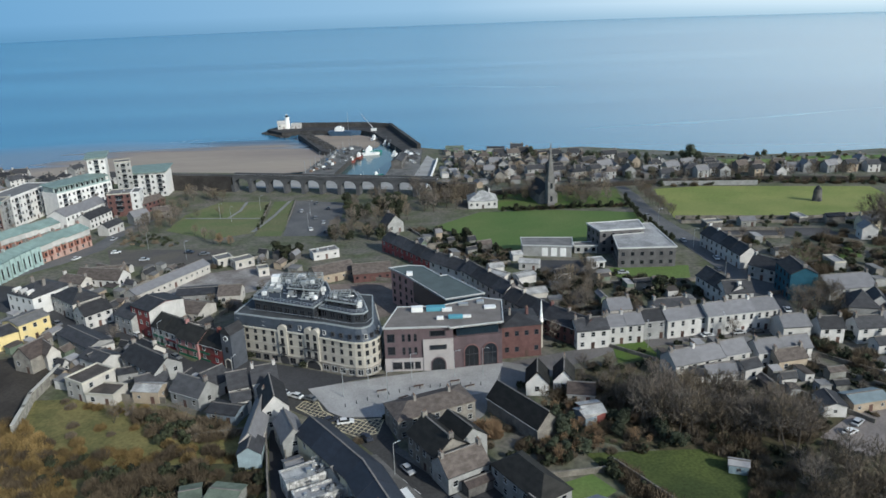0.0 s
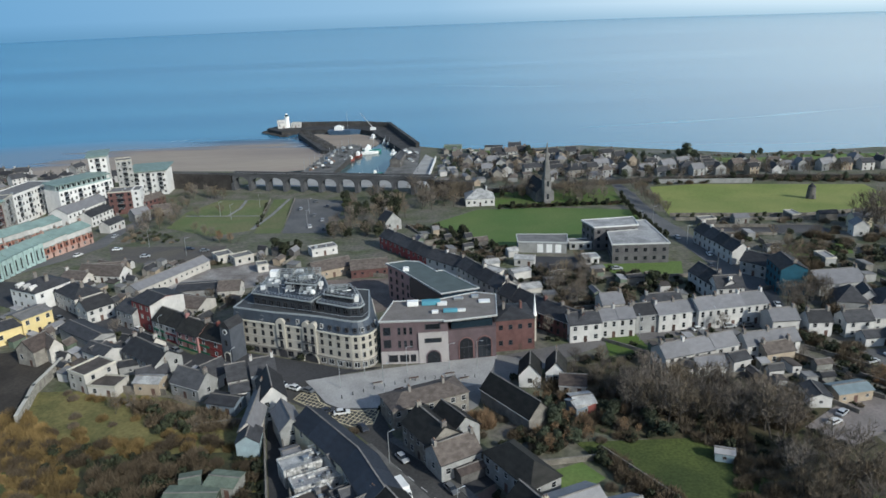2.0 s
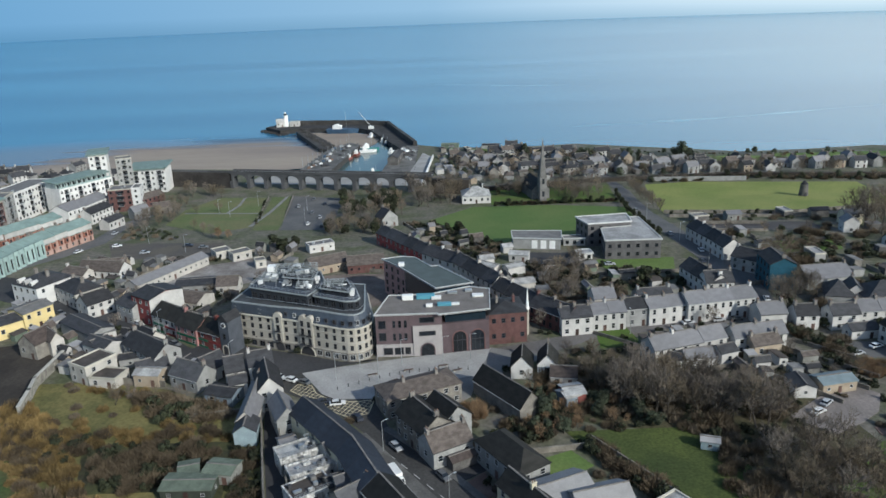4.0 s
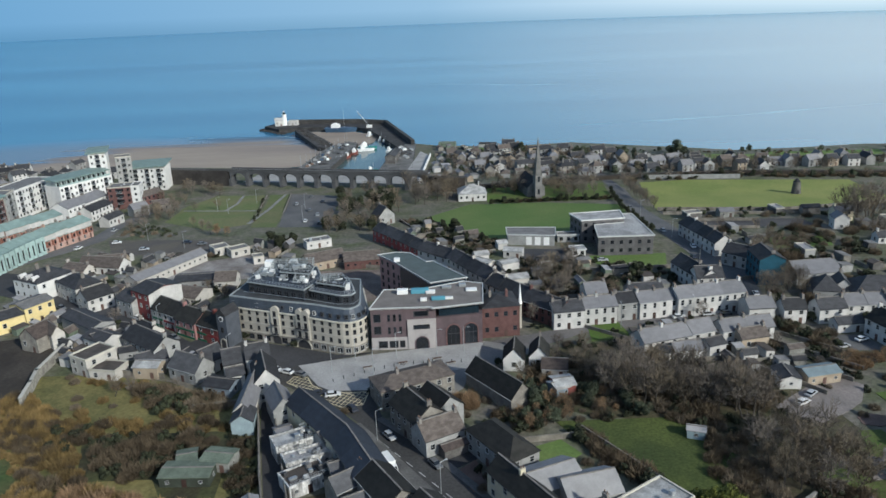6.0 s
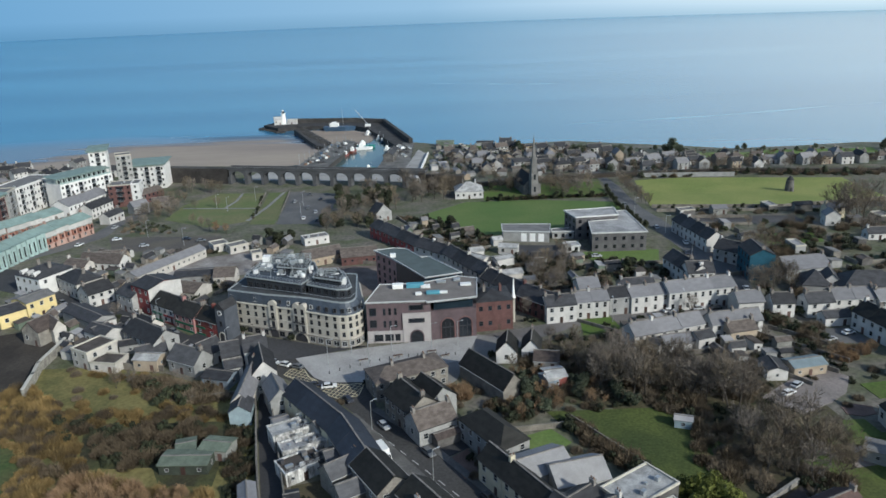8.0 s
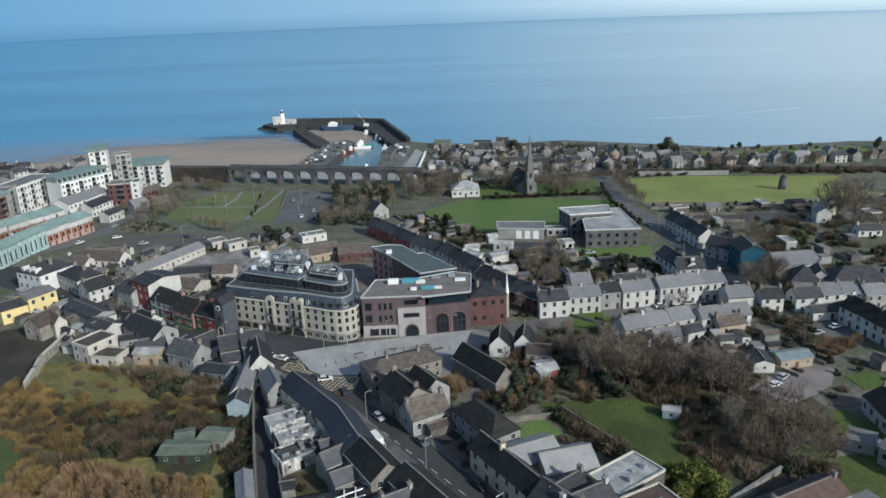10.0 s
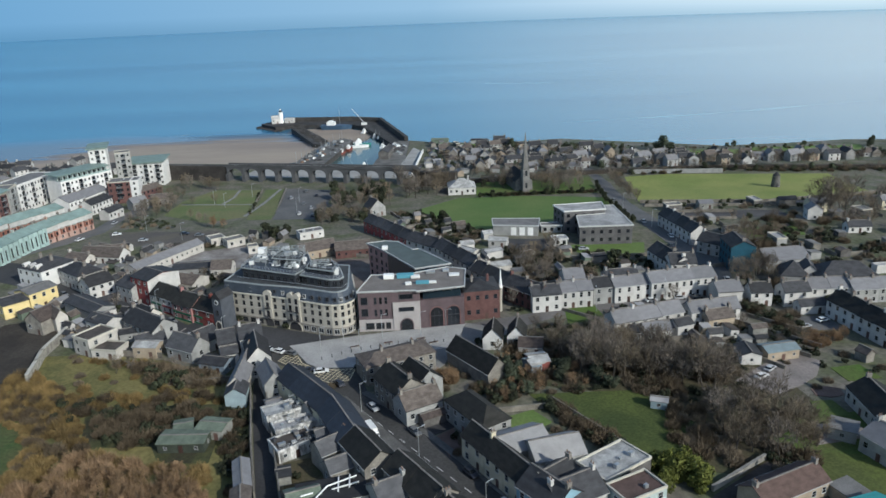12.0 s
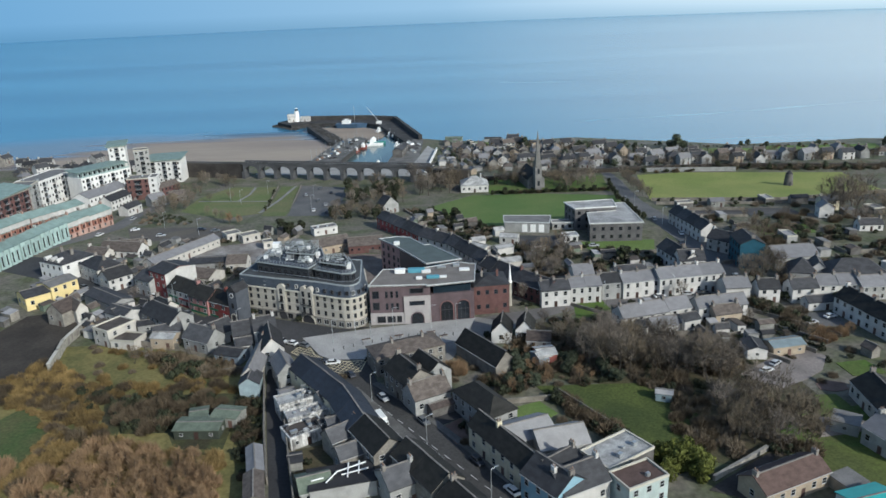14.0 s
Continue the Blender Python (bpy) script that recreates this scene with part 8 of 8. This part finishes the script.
thicket("hedge", "dark clipped hedge along the playing field", SHRUB + DRABS, [(32, 377.5), (98, 377.5), (98, 374.8), (32, 374.8)], 60, 0.75, 1.2, 0.0, True)
line_of(EVER, [(34, 398), (98, 404)], 11, 0.6)
line_of(EVER, [(99, 300), (97, 345), (101, 395)], 4.0, 0.38, 0.4)
line_of(BARE, [(112, 345), (112, 395), (112, 415)], 5, 0.8)
line_of(HAZY_EVER + EVER + BARE, [(122, 417), (180, 419), (244, 408), (300, 400)], 5.5, 0.55, 1.6)
thicket("hedge", "dark overgrown hedge along the railway bank", DRABS + SHRUB, [(118, 414), (180, 416), (244, 405), (300, 397), (300, 402), (244, 411), (180, 422), (118, 420)], 90, 0.8, 1.4, 0.0, True)
line_of(EVER, [(112, 338), (176, 330), (240, 340)], 7, 0.3)
thicket("far_trees", "hazy leafless trees beyond the town", BARE, [(176, 322), (240, 328), (236, 290), (180, 300)], 12, 0.9, 6)
grove(BARE, [(112, 238), (128, 238), (130, 216), (114, 218)], 12, 0.85, 3)
grove(BARE, [(120, 320), (150, 318), (168, 296), (160, 262), (134, 262), (122, 290)], 7, 0.7, 6)
thicket("garden_shrubs", "mixed green and brown garden shrubs", BROWN + DRABS + SHRUB, [(114, 332), (176, 326), (230, 290), (180, 250), (126, 258), (114, 290)], 60, 1.05, 2.4)
thicket("far_trees", "hazy leafless trees beyond the town", BARE, [(176, 320), (260, 335), (260, 250), (180, 255)], 24, 0.85, 6)
thicket("garden_shrubs", "mixed green and brown garden shrubs", BROWN + DRABS + BROWN + SHRUB, [(96, 240), (160, 300), (190, 240), (120, 170), (96, 176)], 75, 1.15, 2.2)
line_of(SHRUB + BROWN, [(98, 184), (117, 161)], 1.5, 0.55, 0.3)
thicket("hedge", "tall dark overgrown hedge between gardens", DRABS + SHRUB + BROWN, [(106.4, 198), (110.2, 199.6), (119.6, 181), (116.4, 177)], 46, 0.95, 1.2, 0.0, True)
line_of(SHRUB + BROWN, [(89, 178), (105, 156)], 1.5, 0.5, 0.3)
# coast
grove(HAZY_EVER, [(10, 515), (100, 508), (170, 470), (300, 452), (300, 440), (180, 450), (110, 488), (20, 500)], 15, 0.6, 8)
thicket("far_trees", "mixed trees among the coastal houses", BARE + BARE + HAZY_EVER[:1], [(10, 515), (100, 505), (130, 474), (300, 450), (300, 424), (110, 432), (10, 422)], 175, 0.62, 3.4)
thicket("hedge", "low dark hedges along the coast fields", DRABS + SHRUB + HAZY_EVER[:1], [(120, 505), (180, 490), (230, 478), (285, 478), (285, 486), (230, 488), (180, 500), (120, 516)], 60, 0.5, 2.4, 0.0, True)
thicket("far_trees", "dark wooded headland on the coast", HAZY_EVER, [(285, 474), (330, 498), (400, 480), (400, 420), (300, 430)], 40, 0.66, 4.4)
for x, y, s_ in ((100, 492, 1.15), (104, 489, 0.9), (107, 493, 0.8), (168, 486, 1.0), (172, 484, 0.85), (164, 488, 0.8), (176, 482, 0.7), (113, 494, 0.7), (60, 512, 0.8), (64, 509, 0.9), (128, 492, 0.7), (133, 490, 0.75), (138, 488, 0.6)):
    plant(HAZY_EVER, x, y, s_)
for x, y, s_ in ((191, 303, 1.8), (187, 308, 1.6), (206, 318, 1.8), (199, 310, 1.9), (194, 296, 1.4), (134, 266, 1.2), (129, 261, 1.2), (138, 262, 1.1), (125, 255, 1.0), (132, 256, 1.1)):
    plant(BARE, x, y, s_)
# gardens everywhere
thicket("garden_shrubs", "mixed green and brown garden shrubs", SHRUB + BROWN + SHRUB, [(-150, 280), (-60, 300), (-60, 240), (-20, 250), (20, 262), (100, 205), (130, 150), (20, 120), (-20, 100), (-60, 190), (-110, 190)], 230, 0.88, 2.7)
grove(BARE, [(-150, 280), (-60, 300), (-60, 240), (-20, 250), (20, 262), (100, 205), (130, 150), (-110, 190)], 26, 0.6, 6)
for src in HAZY_EVER + GOLDS + DRABS + BARE + RUST + EVER + CONE + SHRUB + LIMES + SCRUB + THICK + BROWN:
    for o in (*src.children_recursive, src):
        bpy.data.objects.remove(o)


# ---- walls, lamps, markings, cars ----
wall_run("garden_wall", [(-109.5, 163), (-111.5, 172), (-113.4, 179), (-113.6, 196)], 0.9, -1, 2.9, mat("pale_rubble", (0.36, 0.34, 0.30), 0.9, 0.3, 0.5, 3, 0.7), "long pale rubble stone boundary wall", "wall", cope=STONEM)
for pts, h in (([(36, 142), (46, 126), (54, 112)], 1.8), ([(20, 137), (36, 139)], 1.5), ([(60, 190), (49, 200)], 1.2), ([(112, 236), (126, 238)], 1.5),
               ([(94, 180), (112, 160)], 1.4), ([(100, 186), (118, 166)], 1.4), ([(-98, 181), (-76, 176)], 1.8), ([(-62, 158), (-50, 160)], 1.6), ([(113, 342.5), (176, 334.5), (240, 344)], 1.8), ([(113, 333), (176, 325)], 1.6), ([(118, 318), (150, 314)], 1.6), ([(120, 304), (146, 300)], 1.4), ([(-16, 340), (8, 282)], 1.5),
               ([(-120, 291), (-92, 287), (-76, 300)], 1.3), ([(-150, 262), (-118, 262)], 1.4), ([(-118, 262), (-112, 250)], 1.4), ([(-60, 275), (-20, 262)], 1.6), ([(58, 252), (92, 252)], 1.3), ([(86, 176), (102, 154)], 1.3), ([(106, 190), (124, 170)], 1.3), ([(-38.2, 147.6), (-31.6, 124), (-26.3, 104.7), (-19.6, 80)], 3.0), ([(-45.2, 159), (-42.7, 148.6), (-36.9, 124), (-32, 106)], 2.4), ([(-84, 414), (-77, 336)], 0.9), ([(-98, 413), (-92, 345)], 0.9)):
    g0 = min(ground_z(*p) for p in pts)
    wall_run("garden_wall", pts, 0.35, g0 - 1.5, g0 + h, WALLM, "weathered rubble garden wall", "wall")


wall_run("garden_wall", [(64.2, 103.4), (79.2, 113.6)], 0.7, -1, 1.3, mat("pale_lime_washed_wall", (0.36, 0.34, 0.31), 0.9, 0.25, 0.5, 3, 0.5), "pale low rendered garden wall", "wall")


def lamp(x, y, h=8.0, yaw=0.0):
    root = thing("street_lamp", pose(x, y, ground_z(x, y), 0, 0, yaw), "slim grey steel street lamp", "street lamp", "street lamps")
    bm = bmesh.new()
    tube(bm, (0, 0, -0.2), (0, 0, h), 0.11, 0.07, 8, 0, True)
    part("pole", bm, METAL, root)
    bm = bmesh.new()
    tube(bm, (0, 0, h), (1.3, 0, h + 0.25), 0.06, 0.05, 6, 0, True)
    part("arm", bm, METAL, root)
    bm = bmesh.new()
    box(bm, 1.1, 1.8, -0.14, 0.14, h + 0.15, h + 0.3)
    part("lantern", bm, METAL, root)


for x, y, a in ((-12.5, 140.4, 30), (2.6, 118.9, 30), (16.5, 98, 30), (-22, 183, 0), (-10, 184, 0), (2, 185, 0), (10, 186, 0), (-28, 176, 0), (-16, 174, 0), (60, 199, 90), (84, 203, 90), (-60, 186, 60), (-90, 212, 60), (102, 250, 0), (104, 290, 0), (101, 330, 0), (-133, 318, 0), (-110, 300, 0), (-70, 380, 0), (-66, 350, 0), (-110, 372, 0), (-118, 380, 0), (-100, 395, 0)):
    lamp(x, y, 8.0, a)
bm = bmesh.new()
mast = thing("flagpole", pose(28.5, 202, 0), "tall white pointed mast beside the street", "mast")
tube(bm, (0, 0, 0), (0, 0, 8.5), 0.55, 0.5, 12, 0, True)
part("base", bm, STONEM, mast)
bm = bmesh.new()
tube(bm, (0, 0, 8.5), (0, 0, 9.2), 0.75, 0.6, 12, 0, True)
tube(bm, (0, 0, 9.2), (0, 0, 15.5), 0.55, 0.05, 12, 0, True)
part("spike", bm, WHITEM, mast)

YEL = mat("yellow_road_paint", (0.60, 0.53, 0.36), 0.8, 0.15, 1, 4)
WHT = mat("white_road_paint", (0.55, 0.55, 0.53), 0.8, 0.15, 1, 4)


def marks(name, quads, material, label):
    """Painted lines on the road as thin raised strips: from, to, width."""
    root = thing(name, pose(0, 0, 0), label, "road marking", "", "structure")
    for (x0, y0), (x1, y1), w in quads:
        d = Vector((x1 - x0, y1 - y0)).normalized()
        n_ = Vector((-d.y, d.x)) * w / 2
        bm = bmesh.new()
        prism(bm, [(x0 - n_.x, y0 - n_.y), (x1 - n_.x, y1 - n_.y), (x1 + n_.x, y1 + n_.y), (x0 + n_.x, y0 + n_.y)][::1], 0.0, 0.078)
        bmesh.ops.recalc_face_normals(bm, faces=bm.faces)
        part("line", bm, material, root)


def clipped(p, d, pts):
    """The stretches of the line through p along d that lie inside a plan polygon."""
    ts = []
    for i in range(len(pts)):
        a, b = Vector(pts[i - 1]), Vector(pts[i])
        e = b - a
        den = d.x * e.y - d.y * e.x
        if abs(den) > 1e-9:
            w_ = a - p
            u = (w_.x * d.y - w_.y * d.x) / den
            if 0 <= u < 1:
                ts.append((w_.x * e.y - w_.y * e.x) / den)
    ts.sort()
    return [(p + d * a, p + d * b) for a, b in zip(ts[::2], ts[1::2])]


BOXJ = [(-38.5, 174.5), (-34.6, 173.6), (-32.6, 169.0), (-28, 165.0), (-22, 163.9), (-16.5, 164.4), (-17.5, 157.5), (-23, 156.5), (-28, 160), (-34, 166), (-40, 171)]
hatch = []
for ang in (-30.0, 63.0):
    d = Vector((math.cos(radians(ang)), math.sin(radians(ang))))
    n_ = Vector((-d.y, d.x))
    for k in range(-18, 19):
        for a, b in clipped(Vector((-29, 166)) + n_ * k * 1.25, d, BOXJ):
            if (b - a).length > 0.5:
                hatch.append(((a.x, a.y), (b.x, b.y), 0.2))
for a, b in zip(BOXJ, BOXJ[1:] + BOXJ[:1]):
    hatch.append((a, b, 0.3))
marks("box_junction", hatch, YEL, "yellow hatched box junction on the asphalt")
dash = []
for k in range(16):
    u = k / 16
    a, b = Vector((-14, 143)), Vector((33, 80))
    p = a.lerp(b, u)
    q = a.lerp(b, u + 0.03)
    dash.append(((p.x, p.y), (q.x, q.y), 0.2))
marks("centre_line", dash, WHT, "white dashed centre line")

def car_proto(i, col):
    root = thing("parked_car", pose(0, 0, -200), col[1] + " car parked on the asphalt", "car", "parked cars")
    bm = bmesh.new()
    prof = [(-2.1, 0.35), (2.1, 0.35), (2.15, 0.75), (1.1, 0.95), (-1.9, 1.0), (-2.15, 0.8)]
    a = [bm.verts.new((x, -0.86, z)) for x, z in prof]
    b = [bm.verts.new((x, 0.86, z)) for x, z in prof]
    bm.faces.new(a)
    bm.faces.new(b[::-1])
    for k in range(6):
        bm.faces.new((a[k], b[k], b[(k + 1) % 6], a[(k + 1) % 6]))
    bmesh.ops.recalc_face_normals(bm, faces=bm.faces)
    bmesh.ops.bevel(bm, geom=bm.edges[:], offset=0.08, segments=1, affect="EDGES")
    part("body", bm, col[0], root)
    bm = bmesh.new()
    prism(bm, [(-1.75, -0.8), (1.05, -0.8), (1.05, 0.8), (-1.75, 0.8)], 0.92, 1.42, 0, [(-1.3, -0.66), (0.35, -0.66), (0.35, 0.66), (-1.3, 0.66)])
    part("cabin_glass", bm, GLASS, root)
    bm = bmesh.new()
    box(bm, -1.3, 0.35, -0.66, 0.66, 1.42, 1.47)
    part("roof", bm, col[0], root)
    for x in (-1.3, 1.3):
        for y in (-0.78, 0.78):
            bm = bmesh.new()
            tube(bm, (x, y - 0.1, 0.32), (x, y + 0.1, 0.32), 0.32, 0.32, 10, 0, True)
            part("wheel", bm, TYRE, root)
    return root


PAINT = [(mat("car_silver", (0.42, 0.43, 0.44), 0.35, 0.05, spec=0.5), "silver"), (mat("car_white", (0.7, 0.7, 0.69), 0.35, 0.05, spec=0.5), "white"), (mat("car_dark", (0.03, 0.035, 0.05), 0.3, 0.05, spec=0.5), "dark blue"), (mat("car_red", (0.38, 0.04, 0.03), 0.35, 0.05, spec=0.5), "red"), (mat("car_grey", (0.14, 0.145, 0.15), 0.35, 0.05, spec=0.5), "grey")]
CARS = [car_proto(i, c) for i, c in enumerate(PAINT)]
SPOTS = [(-45, 178.5, 150, 0), (-41, 176.5, 150, 1), (-37, 174.8, 150, 4), (-26, 162.5, 10, 1), (-30, 163.5, 20, 2), (-20, 155, 120, 2), (1.4, 129.3, -57, 4), (-9.6, 141.4, -57, 0), (80, 204.8, 10, 1), (90, 206.2, 8, 0), (96, 206.6, 8, 4), (127.6, 184.0, 20, 1),
         (-146, 314, 20, 1), (-128, 300, 10, 0), (-104, 306, 10, 4), (-112, 310, 0, 2), (-62, 392, 100, 2), (-66, 372, 95, 4), (-60, 360, 95, 0), (-64, 346, 95, 1), (-56, 340, 90, 2), (-70, 404, 95, 4), (-76, 388, 95, 0), (104, 262, 85, 2), (108, 275, 85, 1), (103, 300, 90, 0), (101, 350, 92, 4), (112, 222, 80, 1),
         (94, 150, 30, 1), (98, 154, 40, 0), (120, 180, 20, 0), (-64, 190, -30, 2), (-82, 203, -38, 4), (-100, 220, -40, 1), (-120, 240, -40, 0), (-132, 232, -38, 4), (-160, 306, 70, 1), (-158, 340, 85, 0), (-54, 256, 15, 4), (-46, 250, 20, 1), (68, 262, 0, 0), (70, 246, 5, 1), (76, 230, 0, 1), (82, 229, 0, 0), (72, 218, 10, 4), (86, 218, 5, 1), (66, 226, 0, 2),
         (120, 268, 30, 1), (130, 262, 20, 0), (140, 262, 15, 4), (14, 112, -57, 2), (21, 101, 122, 1), (30, 88, 122, 0)]
for x, y, a, c in SPOTS:
    copy_thing(CARS[c], pose(x, y, ground_z(x, y) + 0.06, 0, 0, a))
for src in CARS:
    for o in (*src.children_recursive, src):
        bpy.data.objects.remove(o)


# bollards and benches on the square
for k in range(14):
    u = k / 13
    b_ = thing("bollard", pose(-27 + 36 * u, 170.5 + 9 * u + 3.5 * math.sin(3.14 * u), 0.12), "short dark iron bollard on the square", "bollard", "square bollards")
    bm = bmesh.new()
    tube(bm, (0, 0, 0), (0, 0, 0.9), 0.12, 0.1, 8, 0, True)
    part("post", bm, DARKM, b_)
    bm = bmesh.new()
    tube(bm, (0, 0, 0.9), (0, 0, 1.05), 0.15, 0.05, 8, 0, True)
    part("cap", bm, DARKM, b_)
for x, y, a in ((-18, 178, 20), (-8, 180, 15), (2, 182, 12), (-12, 174, 30), (6, 179, 20)):
    b_ = thing("bench", pose(x, y, 0.12, 0, 0, a), "long dark wooden bench on the square", "bench", "square benches")
    bm = bmesh.new()
    for q in range(3):
        box(bm, -1.4, 1.4, -0.3 + 0.21 * q, -0.13 + 0.21 * q, 0.42, 0.48)
    part("seat", bm, DOORM, b_)
    for q in (-1.1, 1.1):
        bm = bmesh.new()
        box(bm, q - 0.12, q + 0.12, -0.25, 0.28, 0, 0.42)
        part("leg", bm, STONEM, b_)

# ---- a van and white pipework on a flat roof ----
van = thing("white_van", pose(-8.9, 128.4, 0.2, 0, 0, -63), "white box van parked on the main street", "van")
bm = bmesh.new()
box(bm, -3.2, 1.4, -1.05, 1.05, 0.5, 2.9)
bmesh.ops.bevel(bm, geom=bm.edges[:], offset=0.1, segments=2, affect="EDGES")
part("cargo_box", bm, WHITEM, van)
bm = bmesh.new()
prism(bm, [(1.5, -0.95), (3.1, -0.95), (3.1, 0.95), (1.5, 0.95)], 0.5, 2.2, 0, [(1.5, -0.9), (2.4, -0.9), (2.4, 0.9), (1.5, 0.9)])
part("cab", bm, WHITEM, van)
bm = bmesh.new()
prism(bm, [(2.35, -0.85), (2.85, -0.85), (2.85, 0.85), (2.35, 0.85)], 1.3, 2.1, 0, [(2.3, -0.8), (2.45, -0.8), (2.45, 0.8), (2.3, 0.8)])
part("windscreen", bm, GLASS, van)
for x in (-2.2, 2.2):
    for y in (-0.95, 0.95):
        bm = bmesh.new()
        tube(bm, (x, y - 0.12, 0.4), (x, y + 0.12, 0.4), 0.4, 0.4, 12, 0, True)
        part("wheel", bm, TYRE, van)
fb = thing("flat_roofed_shop", pose(-21, 98, 0, 0, 0, 14), "dark flat-roofed shop extension with white pipes", "building")
bm = bmesh.new()
box(bm, 0, 14, 0, 7.6, -1, 3.8)
part("wall", bm, WALL["grey"], fb)
bm = bmesh.new()
box(bm, -0.2, 14.2, -0.2, 7.8, 3.8, 4.0)
part("roof", bm, mat("black_felt_roof", (0.03, 0.03, 0.033), 0.9, 0.2, 0.3, 4), fb)
for a, b in (((3.6, 1.2), (6.2, 4.4)), ((6.2, 4.4), (12.6, 6.2)), ((7.0, 3.0), (12.8, 3.9)), ((8.2, 2.0), (8.9, 6.8)), ((10.6, 2.6), (11.3, 7.0)), ((1.0, 4.4), (4.2, 5.2)), ((0.6, 2.6), (3.2, 3.0))):
    bm = bmesh.new()
    tube(bm, (*a, 4.5), (*b, 4.5), 0.16, 0.16, 8, 0, True)
    pp = part("pipe", bm, WHITEM, fb)
    for u in (0.1, 0.9):
        bm = bmesh.new()
        x, y = a[0] + (b[0] - a[0]) * u, a[1] + (b[1] - a[1]) * u
        tube(bm, (x, y, 3.95), (x, y, 4.5), 0.06, 0.06, 6)
        part("pipe_stand", bm, METAL, pp)
